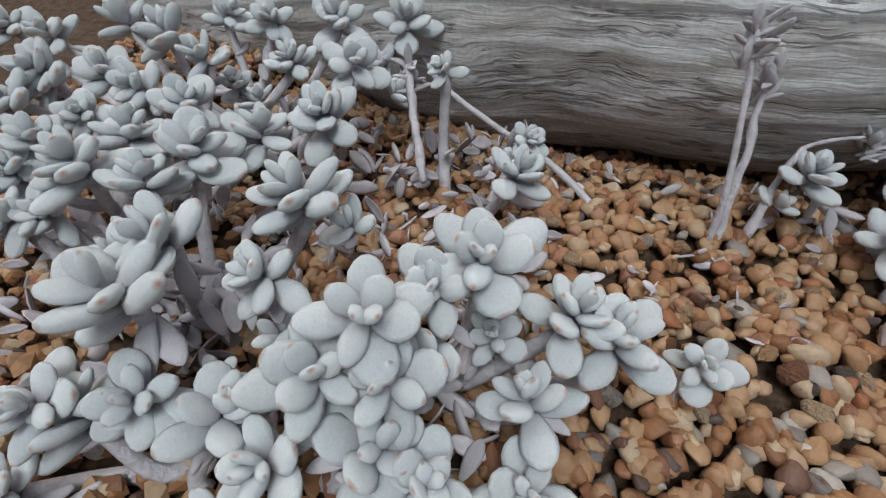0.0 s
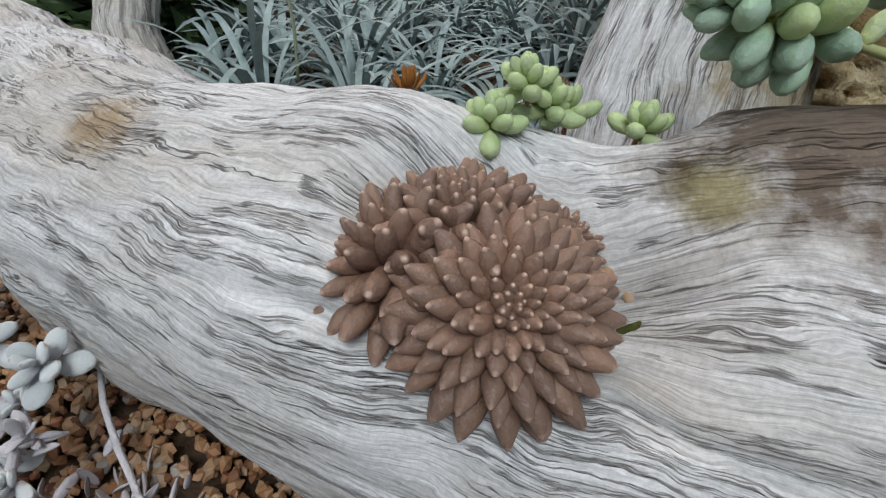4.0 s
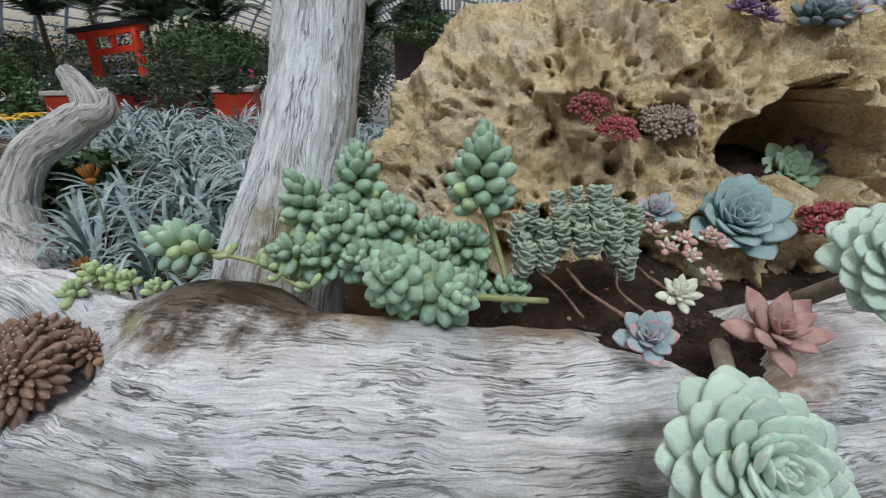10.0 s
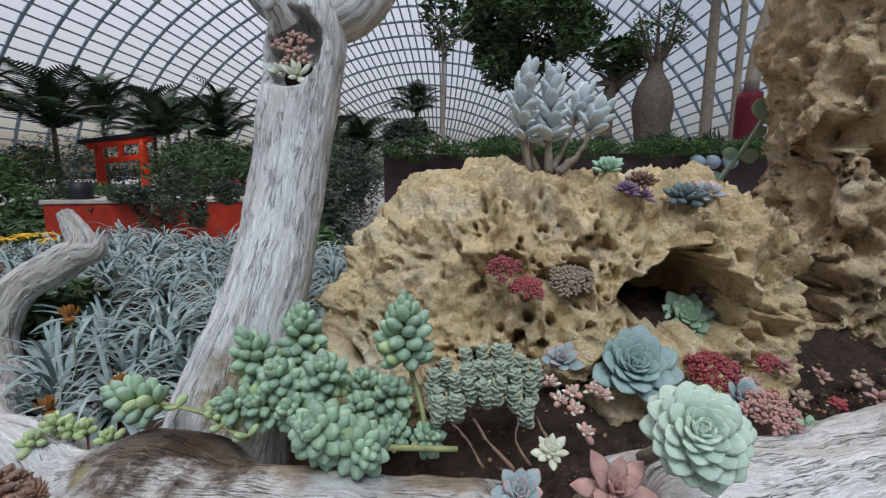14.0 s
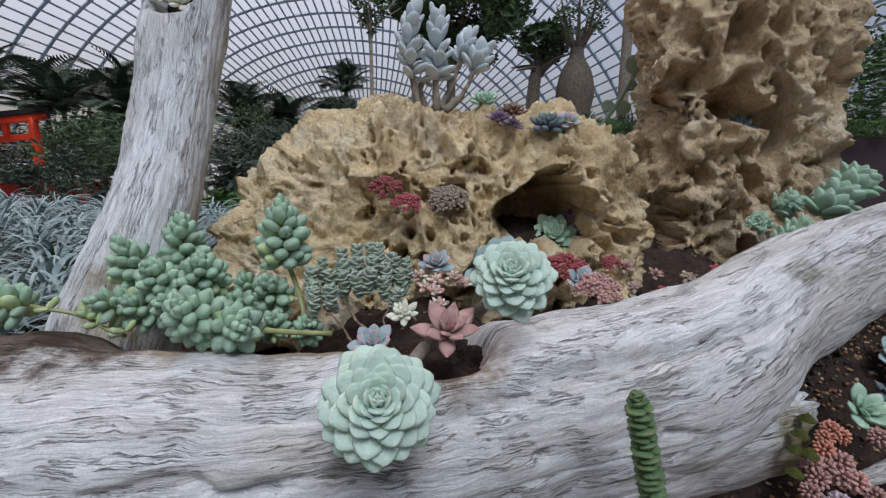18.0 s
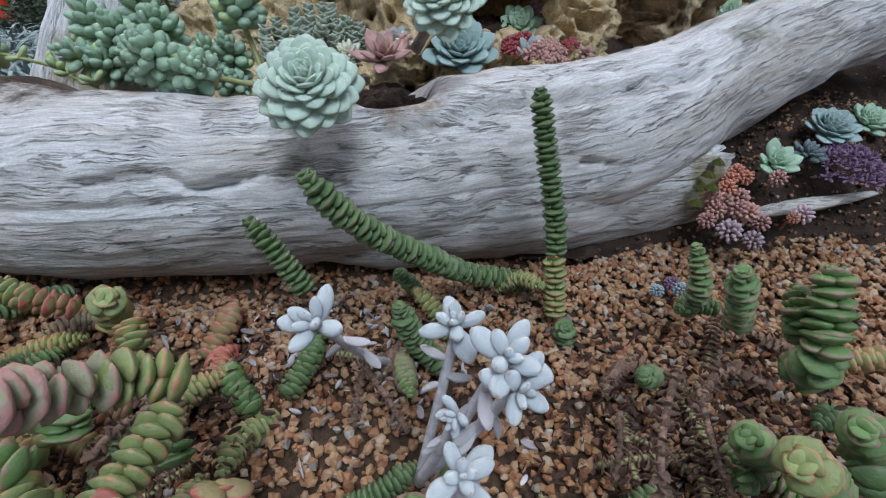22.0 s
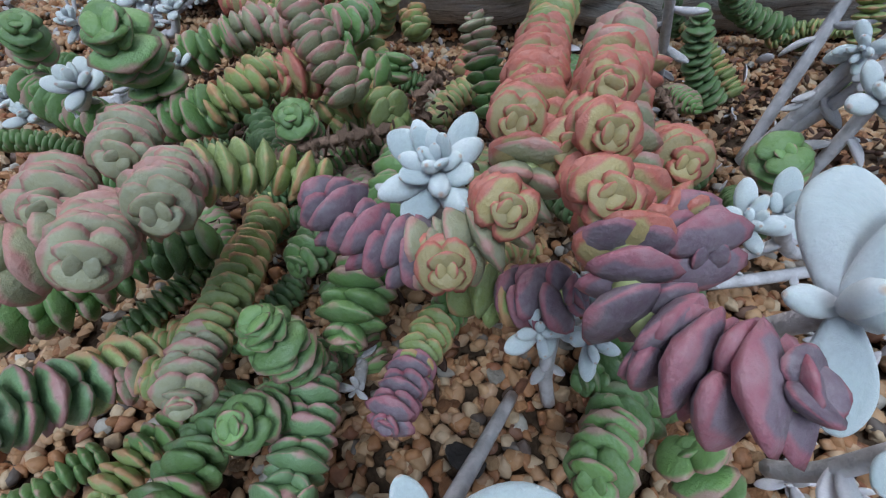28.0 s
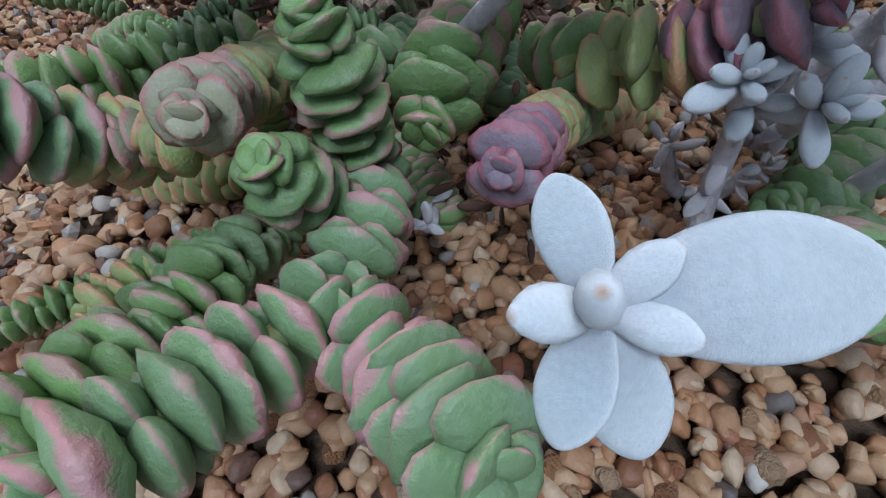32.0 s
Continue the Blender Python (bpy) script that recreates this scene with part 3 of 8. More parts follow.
def log_mesh(name, points, n, around, material, seed, ridge=0.0020, lump=0.010, squash=1.0, dents=(), torn=0.0, grooves=(), bores=()):
    """Driftwood: a swept limb with lengthwise ridges, lumps and scooped hollows (centre, radius, depth)."""
    v, f, uv = tube(points, n, around, squash=squash)
    p, _ = spline(points, n)
    axis = np.vstack([np.repeat(p[:, :3], around, axis=0), p[:1, :3], p[-1:, :3]])
    out = v - axis
    length = np.linalg.norm(out, axis=1, keepdims=True) + 1e-9
    out = out / length
    ang = np.tile(np.linspace(0, TAU, around, endpoint=False), n)
    ang = np.r_[ang, 0, 0]
    fibre = np.stack([np.cos(ang) * 3.0, np.sin(ang) * 3.0, uv[:, 1] * 3.4], 1)
    warp = fibre + 0.09 * vnoise(fibre, 1.3, seed + 3)[:, None]
    d = lump * fbm(v, 7, 3, seed) + ridge * (np.abs(vnoise(warp, 3.1, seed + 7)) - 0.4) * 0.9 + 0.8 * ridge * (np.abs(vnoise(warp * np.array((1, 1, 1.6)), 7.3, seed + 8)) - 0.4)
    d = d + 0.3 * ridge * vnoise(warp * np.array((1, 1, 2)), 17, seed + 9)
    w = v + out * d[:, None]
    for (cx, cy, cz), r, depth in dents:
        k = np.exp(-(np.linalg.norm(w - (cx, cy, cz), axis=1) / r) ** 4)
        w = w - out * (k * depth)[:, None]
    for (cx, cy, cz), rx, rz, depth in bores:
        d = np.hypot((w[:, 0] - cx) / rx, (w[:, 2] - cz) / rz) + 0.12 * vnoise(w, 60, seed + 44)
        w[:, 1] += depth * np.exp(-np.clip(d, 0, 9) ** 10) * (out[:, 1] < 0.15)
    for line, r, depth in grooves:
        q = spline([(*c, 0) for c in line], 40)[0][:, :3]
        near = np.linalg.norm(w - q.mean(0), axis=1) < 0.03 + 0.6 * np.linalg.norm(q[0] - q[-1])
        d = w[near, None] - q[None]
        o = out[near]
        d = d - (d * o[:, None]).sum(-1, keepdims=True) * o[:, None]
        d = np.linalg.norm(d, axis=-1).min(1) + 0.4 * r * vnoise(w[near], 90, seed + 40)
        facing = ((w[near] - q.mean(0)) * o).sum(1) > -0.05
        w[near] = w[near] - o * (np.exp(-((np.clip(d, 0, 9) / r) ** 2)) * depth * facing)[:, None]
    if torn:
        t = frames_along(p[:, :3])[0]
        row = np.r_[np.repeat(np.arange(n), around), 0, n - 1]
        k = np.clip((row / (n - 1) - 0.8) / 0.2, 0, 1)
        jag = vnoise(np.stack([np.cos(ang) * 6, np.sin(ang) * 6, 0 * ang], 1), 1.0, seed + 20) + 0.5 * vnoise(np.stack([np.cos(ang) * 16, np.sin(ang) * 16, 0 * ang], 1), 1.0, seed + 21)
        w = w + t[row] * (k * jag * torn)[:, None]
    return mesh_of(name, w, f, material, uv)


HOLLOWS = [((-0.365, 0.14, 0.20), 0.055, 0.045), ((-0.25, 0.245, 0.20), 0.07, -0.028), ((-0.33, 0.25, 0.19), 0.03, 0.03), ((0.10, 0.24, 0.215), 0.04, 0.03), ((0.155, 0.228, 0.21), 0.045, 0.05)]
GROOVES = [([(0.165, 0.148, 0.174), (0.266, 0.191, 0.198), (0.383, 0.219, 0.209), (0.491, 0.251, 0.223)], 0.009, 0.014), ([(-0.109, 0.092, 0.144), (-0.044, 0.101, 0.153), (-0.013, 0.098, 0.137), (0.044, 0.108, 0.148)], 0.0036, 0.012), ([(-0.013, 0.098, 0.137), (0.018, 0.103, 0.141)], 0.006, 0.009), ([(0.36, 0.178, 0.142), (0.375, 0.181, 0.141)], 0.004, 0.012), ([(0.387, 0.184, 0.139), (0.39, 0.185, 0.139)], 0.004, 0.012), ([(0.235, 0.149, 0.138), (0.24, 0.149, 0.138)], 0.004, 0.012), ([(0.455, 0.222, 0.20), (0.475, 0.229, 0.201)], 0.004, 0.010), ([(-0.45, 0.13, 0.17), (-0.3, 0.10, 0.16), (-0.18, 0.095, 0.165)], 0.004, 0.006), ([(-0.3, 0.09, 0.12), (-0.15, 0.085, 0.12), (0.0, 0.10, 0.125)], 0.004, 0.006), ([(-0.02, 0.13, 0.185), (0.06, 0.135, 0.185), (0.12, 0.15, 0.185)], 0.004, 0.006)]
driftwood_log = solid("driftwood_log", log_mesh("driftwood_log", LOG_LINE, 520, 230, M_LOG, 11, dents=HOLLOWS, grooves=GROOVES), "large grey weathered driftwood log lying on the gravel", "log")
part("splintered_foot", log_mesh("splintered_foot", [(0.05, 0.21, 0.08, 0.06), (0.2, 0.238, 0.085, 0.082), (0.34, 0.268, 0.09, 0.086), (0.45, 0.295, 0.095, 0.084), (0.53, 0.318, 0.10, 0.074)], 140, 120, M_LOG, 13, torn=0.03), driftwood_log, "torn lower end of the log")

TRUNK_LINE = [(-0.284, 0.335, 0.08, 0.086), (-0.275, 0.370, 0.19, 0.070), (-0.259, 0.405, 0.275, 0.060), (-0.263, 0.474, 0.375, 0.054), (-0.267, 0.535, 0.4935, 0.056), (-0.271, 0.588, 0.6048, 0.062), (-0.274, 0.625, 0.6958, 0.064), (-0.280, 0.6501, 0.7601, 0.052)]
upright = thing("upright_driftwood", (0, 0, 0), "upright forked driftwood trunk, pale grey, with a planted hollow", "driftwood")
part("trunk", log_mesh("trunk", TRUNK_LINE, 220, 140, M_TRUNK, 23, 0.0026, 0.006, bores=[((-0.272, 0.55, 0.668), 0.043, 0.062, 0.085)]), upright)
part("arm", log_mesh("arm", [(-0.2911, 0.670, 0.745, 0.042), (-0.3445, 0.650, 0.785, 0.043), (-0.4382, 0.6632, 0.8673, 0.036)], 60, 60, M_TRUNK, 24, 0.004, 0.005), upright)
part("arm", log_mesh("arm", [(-0.2621, 0.672, 0.735, 0.042), (-0.1945, 0.662, 0.7604, 0.042), (-0.1352, 0.7146, 0.8773, 0.036)], 60, 60, M_TRUNK, 25, 0.004, 0.005), upright)
part("arm_stub", log_mesh("arm_stub", [(-0.2992, 0.6075, 0.7207, 0.03), (-0.3082, 0.5842, 0.7435, 0.022), (-0.3113, 0.5744, 0.7485, 0.02)], 24, 40, M_TRUNK, 26, 0.002, 0.002), upright)

bent = thing("bent_driftwood", (0, 0, 0), "twisted grey driftwood branch standing behind the log", "driftwood")
part("limb", log_mesh("limb", [(-0.9513, 0.4535, 0.0800, 0.048), (-0.8371, 0.4847, 0.1153, 0.046), (-0.8559, 0.5210, 0.1832, 0.034), (-0.8470, 0.5635, 0.2549, 0.032), (-0.8002, 0.6048, 0.2963, 0.034), (-0.7702, 0.6300, 0.3291, 0.03), (-0.8018, 0.6462, 0.3711, 0.02), (-0.8232, 0.6493, 0.3971, 0.012)], 150, 80, M_BRANCH, 33, 0.004, 0.006), bent)
part("root", log_mesh("root", [(-0.845, 0.495, 0.135, 0.040), (-0.775, 0.470, 0.105, 0.036), (-0.70, 0.445, 0.085, 0.024), (-0.655, 0.43, 0.075, 0.012)], 60, 60, M_BRANCH, 36, 0.004, 0.006), bent)
part("spur", log_mesh("spur", [(-0.7539, 0.6084, 0.3162, 0.026), (-0.7224, 0.6173, 0.3268, 0.018), (-0.7164, 0.6262, 0.3553, 0.008)], 30, 40, M_BRANCH, 34, 0.002, 0.003), bent)

# dark soil behind the log and in its hollow
def mound(name, x0, x1, y0, y1, rise, step, material, label, seed):
    xs, ys = np.arange(x0, x1, step), np.arange(y0, y1, step)
    gx, gy = np.meshgrid(xs, ys)
    p = np.stack([gx.ravel(), gy.ravel(), 0 * gx.ravel()], 1)
    u, w = (p[:, 0] - x0) / (x1 - x0), (p[:, 1] - y0) / (y1 - y0)
    dome_ = np.clip(np.minimum(np.minimum(u, 1 - u) * 6, np.minimum(w, 1 - w) * 4), 0, 1)
    p[:, 2] = bed(p[:, 0], p[:, 1]) - 0.02 + rise * np.sin(dome_ * math.pi / 2) + 0.012 * fbm(p, 18, 4, seed) + 0.004 * vnoise(p, 120, seed + 9)
    return solid(name, mesh_of(name, p, grid_faces(len(ys), len(xs), False), material), label, "soil", kind="structure")


soil_mound = mound("soil_mound", -0.12, 1.25, 0.215, 0.95, 0.125, 0.008, M_SOIL, "dark brown planting soil behind the log", 5)
soil_patch = mound("soil_patch", 0.44, 1.3, 0.20, 0.50, 0.03, 0.008, M_SOIL, "dark soil at the torn end of the log", 8)


def clod(name, centre, half, label, seed):
    """A low uneven heap of soil."""
    th, ph = np.linspace(0.02, math.pi - 0.02, 40), np.linspace(0, TAU, 70, endpoint=False)
    d = np.stack([np.sin(th)[:, None] * np.cos(ph)[None], np.sin(th)[:, None] * np.sin(ph)[None], np.broadcast_to(np.cos(th)[:, None], (40, 70))], -1).reshape(-1, 3)
    v = np.asarray(centre) + d * np.asarray(half)
    v = v + d * (0.010 * fbm(v, 26, 3, seed) + 0.005 * vnoise(v, 120, seed + 4) + 0.003 * vnoise(v, 260, seed + 5))[:, None]
    return solid(name, mesh_of(name, v, grid_faces(40, 70, True), M_SOIL), label, "soil", kind="structure")


soil_pockets = [clod("soil_pocket", (0.15, 0.255, 0.162), (0.10, 0.055, 0.036), "dark soil filling a hollow of the log", 3)]
soil_pockets.append(clod("soil_pocket", (0.30, 0.635, 0.245), (0.12, 0.12, 0.035), "dark soil in the cave of the rock", 7))


def rock_mesh(name, centre, half, material, seed, holes=(), rows=150, cols=220, tilt=None, pit=0.058, rough=0.025, drop=0.0, shoulder=None):
    """A weathered limestone block, full of pits and hollows; holes are (centre, radius, depth)."""
    th = np.linspace(0.02, math.pi - 0.02, rows)
    ph = np.linspace(0, TAU, cols, endpoint=False)
    ph = ph - 0.6 * np.sin(ph - 1.5 * math.pi)
    d = np.stack([np.sin(th)[:, None] * np.cos(ph)[None], np.sin(th)[:, None] * np.sin(ph)[None], np.broadcast_to(np.cos(th)[:, None], (rows, cols))], -1).reshape(-1, 3)
    box = d / ((np.abs(d) ** 7).sum(1) ** (1 / 7))[:, None]
    v = np.asarray(centre) + box * np.asarray(half) * (1.0 + 0.09 * fbm(d, 1.7, 2, seed))[:, None]
    if tilt is not None:
        v[:, 0] += tilt[0] * (v[:, 2] - centre[2])
        v[:, 1] += tilt[1] * (v[:, 2] - centre[2])
    v[:, 2] -= drop * (v[:, 0] - centre[0])
    if shoulder is not None:
        v[:, 2] -= shoulder[1] * np.maximum(0, shoulder[0] - v[:, 0]) * np.clip((v[:, 2] - centre[2]) / half[2] + 0.4, 0, 1.4)
    g = v.reshape(rows, cols, 3)
    n = np.cross(np.gradient(g, axis=0), np.roll(g, -1, 1) - np.roll(g, 1, 1)).reshape(-1, 3)
    n = n * np.sign((n * d).sum(1, keepdims=True))
    n = n / (np.linalg.norm(n, axis=1, keepdims=True) + 1e-12)
    wob = v + 0.03 * np.stack([vnoise(v, 11, seed + 1), vnoise(v, 11, seed + 2), vnoise(v, 11, seed + 3)], 1)
    k = rough * fbm(wob, 6, 2, seed + 4)
    for scale, depth, deep in ((8.5, 1.0, 0.5), (19, 0.9, 1.0), (41, 0.6, 0.9), (88, 0.30, 0.5)):
        c = cells(wob * np.array((1, 1, 0.85)), scale, seed + int(scale))
        patch = np.clip(0.55 + 0.9 * vnoise(wob, scale * 0.45, seed + 15), 0.15, 1)
        k = k + pit * depth * patch * (np.minimum(c, 0.55) ** 1.5 - 0.25) * 1.15
        k = k - pit * deep * np.clip(vnoise(wob, scale * 0.45, seed + 16) * 3 - 0.2, 0, 1) * np.clip(1 - (c / 0.4) ** 3, 0, 1)
    k = k + 0.35 * pit * (1 - np.abs(vnoise(wob * np.array((1, 1, 0.6)), 21, seed + 8))) ** 4
    k = k + 0.22 * pit * fbm(v, 30, 3, seed + 50) + 0.10 * pit * fbm(v, 75, 2, seed + 55)
    v = v + n * k[:, None]
    shift = 0.022 * np.stack([vnoise(v, 16, seed + 31), 0 * v[:, 0], vnoise(v, 16, seed + 32)], 1)
    for c, r, depth in holes:
        w = np.exp(-(np.linalg.norm((v + shift - np.asarray(c)) / np.asarray(r), axis=1)) ** 10)
        v = v + np.array((0, 1, 0)) * (w * depth)[:, None]
    return mesh_of(name, v, grid_faces(rows, cols, True), material)


limestone_rock = solid("limestone_rock", rock_mesh("limestone_rock", (0.135, 0.668, 0.268), (0.318, 0.19, 0.195), M_ROCK, 31, tilt=(0.05, 0.32), drop=0.16, shoulder=(0.04, 0.36), rows=300, cols=520, holes=[((0.2898, 0.4603, 0.3043), (0.070, 0.3, 0.052), 0.24), ((0.0800, 0.4442, 0.3403), (0.03, 0.08, 0.025), 0.04), ((0.0317, 0.4356, 0.3105), (0.028, 0.08, 0.018), 0.05), ((-0.1062, 0.3996, 0.2939), (0.016, 0.06, 0.016), 0.04), ((0.1561, 0.4705, 0.3285), (0.03, 0.08, 0.02), 0.04), ((-0.0452, 0.4541, 0.3556), (0.02, 0.06, 0.014), 0.03), ((0.1836, 0.4890, 0.3733), (0.02, 0.06, 0.014), 0.03)]), "honey-coloured pitted limestone rock in the bed", "rock")
limestone_pillar = solid("limestone_pillar", rock_mesh("limestone_pillar", (0.755, 0.83, 0.62), (0.155, 0.16, 0.62), M_PILLAR, 47, rows=430, cols=310, holes=[((0.6180, 0.7240, 0.5286), (0.03, 0.1, 0.03), 0.07), ((0.7233, 0.7280, 0.4788), (0.05, 0.1, 0.035), 0.07), ((0.5616, 0.6815, 0.2403), (0.03, 0.1, 0.06), 0.1), ((0.7747, 0.7886, 0.6754), (0.07, 0.1, 0.05), 0.06), ((0.579, 0.690, 0.502), (0.018, 0.1, 0.06), 0.08), ((0.768, 0.690, 0.469), (0.022, 0.1, 0.075), 0.08), ((0.672, 0.680, 0.491), (0.05, 0.1, 0.03), 0.08), ((0.566, 0.660, 0.263), (0.022, 0.1, 0.08), 0.08), ((0.737, 0.670, 0.350), (0.03, 0.1, 0.03), 0.08), ((0.630, 0.670, 0.365), (0.02, 0.1, 0.03), 0.08), ((0.671, 0.690, 0.468), (0.02, 0.1, 0.04), 0.08)]), "tall honeycombed limestone pillar standing in the bed", "rock")

solid("bark_piece", log_mesh("bark_piece", [(0.5618, 0.2029, 0.0788, 0.008), (0.6195, 0.2244, 0.0786, 0.013), (0.6963, 0.2560, 0.0769, 0.012), (0.7621, 0.2782, 0.0790, 0.006)], 40, 30, M_BRANCH, 61, 0.002, 0.003, squash=0.6), "flat weathered piece of bark lying on the gravel", "bark")

# ---- far surroundings ----
M_STEEL = plain("roof_steel", (0.28, 0.34, 0.40), 0.5, 0.15, 2)
M_RED = plain("vermilion_paint", (0.70, 0.05, 0.015), 0.45, 0.12, 2)
M_BLACK = plain("black_paint", (0.02, 0.02, 0.022), 0.5, 0.2, 2)
M_BROWNWALL = plain("brown_cladding", (0.055, 0.035, 0.038), 0.6, 0.2, 3)
M_CONCRETE = plain("pale_concrete", (0.42, 0.38, 0.34), 0.85, 0.15, 5)
M_LEAF = plain("dark_leaf", (0.07, 0.115, 0.045), 0.55, 0.5, 3, island=True)
M_LEAF2 = plain("grey_leaf", (0.085, 0.11, 0.075), 0.6, 0.4, 3, island=True)
M_LEAF3 = plain("fresh_leaf", (0.07, 0.14, 0.035), 0.55, 0.4, 3, island=True)
M_PALM = plain("palm_leaf", (0.05, 0.085, 0.045), 0.5, 0.4, 3, island=True)
M_TRUNKBARK = plain("tree_bark", (0.16, 0.13, 0.10), 0.9, 0.4, 12, bumpy=0.02)
M_PALEBARK = plain("pale_bark", (0.34, 0.28, 0.22), 0.9, 0.3, 9, bumpy=0.02)
M_YELLOW = plain("yellow_petal", (0.75, 0.45, 0.02), 0.5, 0.2, 40)
M_MAGENTA = plain("magenta_panel", (0.55, 0.04, 0.22), 0.5, 0.2, 9)


def dome():
    """The glass roof's lattice: long ribs that meet at the far end, crossed by arches."""
    c, r = np.array((-11.0, 12.0, -3.0)), np.array((34.0, 50.0, 27.0))

    def at(ph, th):
        return c + r * np.array((-math.cos(ph) * math.cos(th), math.sin(th), math.sin(ph) * math.cos(th)))

    verts, faces = [], []

    def bar(p, q, w):
        t = (q - p) / np.linalg.norm(q - p)
        a = np.cross(t, (p - c) / r)
        a = a / np.linalg.norm(a) * w
        b = np.cross(t, a)
        k = len(verts)
        for e in (p, q):
            verts.extend([e + a + b, e - a + b, e - a - b, e + a - b])
        faces.extend([(k + i, k + (i + 1) % 4, k + 4 + (i + 1) % 4, k + 4 + i) for i in range(4)])

    ths = [radians(x) for x in np.linspace(-70, 84, 60)]
    phs = [radians(x) for x in np.linspace(1, 179, 88)]
    for j, ph in enumerate(phs):
        for a, b in zip(ths, ths[1:]):
            if a > radians(70) and j % 2:
                continue
            bar(at(ph, a), at(ph, b), 0.072)
    for th in ths:
        for a, b in zip(phs[::2], phs[2::2]):
            bar(at(a, th), at(b, th), 0.11)
    solid("glass_roof", mesh_of("glass_roof", verts, faces, M_STEEL, smooth=False), "curved steel lattice of a vast glass roof", "glass roof", kind="structure")


dome()


def foliage(centre, half, count, size, seed, flat=0.5, thin=0.35):
    """Vertices and faces of many small leaves in an uneven cloud with gaps."""
    g = np.random.default_rng(seed)
    d = g.normal(size=(count * 2, 3))
    d /= np.linalg.norm(d, axis=1, keepdims=True)
    q = d * (g.uniform(0.35, 1, (count * 2, 1)) ** 0.5) * (1 + 0.35 * vnoise(d, 2.3, seed))[:, None]
    q = q[vnoise(q, 3.1, seed + 1) > -0.25][:count]
    n = len(q)
    p = np.asarray(centre) + q * np.asarray(half)
    a = g.normal(size=(n, 3)) * np.array((1, 1, flat))
    a /= np.linalg.norm(a, axis=1, keepdims=True)
    b = np.cross(a, g.normal(size=(n, 3)))
    b /= np.linalg.norm(b, axis=1, keepdims=True) + 1e-9
    s = size * g.uniform(0.6, 1.3, (n, 1))
    fold = np.cross(a, b) * s * 0.12
    v = np.stack([p - a * s, p + b * s * thin + fold, p + a * s, p - b * s * thin + fold], 1).reshape(-1, 3)
    k = np.arange(n)[:, None] * 4
    return v, np.vstack([np.hstack([k, k + 1, k + 2]), np.hstack([k, k + 2, k + 3])])


def shrub(centre, half, count, size, material, label, seed, name="shrub"):
    v, f = foliage((0, 0, 0), half, count, size, seed)
    return solid(name, mesh_of(name, v, f, material, smooth=False), label, "foliage", at=centre, kind="stuff")


def broad_tree(base, height, crown, count, label, seed, trunk=0.12, bark=None, leafm=None, lean=0.0, leafsize=0.16):
    th = thing("tree", base, label, "tree")
    g = np.random.default_rng(seed)
    pts = [(0, 0, -1.5, trunk), (lean * 0.4, 0, height * 0.4, trunk * 0.8), (lean, 0, height * 0.72, trunk * 0.5)]
    v, f, uv = tube(pts, 12, 9)
    part("trunk", mesh_of("trunk", v, f, bark or M_TRUNKBARK, uv), th)
    top = np.array((lean, 0, height * 0.6))
    for i in range(7):
        d = g.normal(size=3) * np.array((1, 0.8, 0.5)) + np.array((0, 0, 0.8))
        d = d / np.linalg.norm(d) * height * 0.3
        v, f, uv = tube([(*(top - np.array((0, 0, 0.2 * i * 0.3))), trunk * 0.35), (*(top + d * 0.55), trunk * 0.2), (*(top + d), trunk * 0.08)], 8, 6)
        part("limb", mesh_of("limb", v, f, bark or M_TRUNKBARK, uv), th)
    v, f = foliage((lean, 0, height * 0.8), crown, count, leafsize, seed + 1)
    part("crown", mesh_of("crown", v, f, leafm or M_LEAF, smooth=False), th, kind="stuff")
    return th


def frond_mesh(length=1.0):
    v, f = [], []
    for i in range(26):
        k = i / 25
        y, z = k * length * 0.95, 0.30 * math.sin(k * 2.0) * length - 0.34 * k * k * length
        w = 0.30 * length * math.sin(math.pi * (0.12 + 0.86 * k)) ** 0.8
        for sgn in (-1, 1):
            n = len(v)
            v += [(0, y, z), (0, y + 0.022 * length, z), (sgn * w, y + 0.55 * w, z - 0.10 * w), (sgn * w * 0.6, y + 0.2 * w, z + 0.05 * w)]
            f += [(n, n + 1, n + 2), (n, n + 2, n + 3)]
    return mesh_of("frond", v, f, M_PALM, smooth=False)


FROND = frond_mesh()


def palm(base, height, spread, label, seed, trunk=0.13, count=18):
    th = thing("palm", base, label, "palm", "palms")
    v, f, uv = tube([(0, 0, -1.5, trunk), (0, 0, height * 0.6, trunk * 0.9), (0, 0, height, trunk * 0.8)], 10, 9)
    part("trunk", mesh_of("trunk", v, f, M_TRUNKBARK, uv), th)
    g = np.random.default_rng(seed)
    for i in range(count):
        s = spread * g.uniform(0.8, 1.1)
        part("frond", FROND, th, m=Matrix.Translation((0, 0, height)) @ Matrix.Rotation(2.4 * i + g.uniform(-0.2, 0.2), 4, "Z") @ Matrix.Rotation(radians(70 - 75 * (i / count) + g.uniform(-8, 8)), 4, "X") @ Matrix.Diagonal((s, s, s, 1)))
    return th


def beam(p, q, w, h, material, name):
    p, q = np.asarray(p), np.asarray(q)
    d = Vector(q - p)
    me = box_mesh(name, (w, d.length, h), material, min(w, h) * 0.08)
    x = d.normalized().cross(Vector((0, 0, 1)))
    rot = Matrix((x, d.normalized(), x.cross(d.normalized()))).transposed().to_4x4()
    return me, Matrix.Translation((p + q) / 2) @ rot


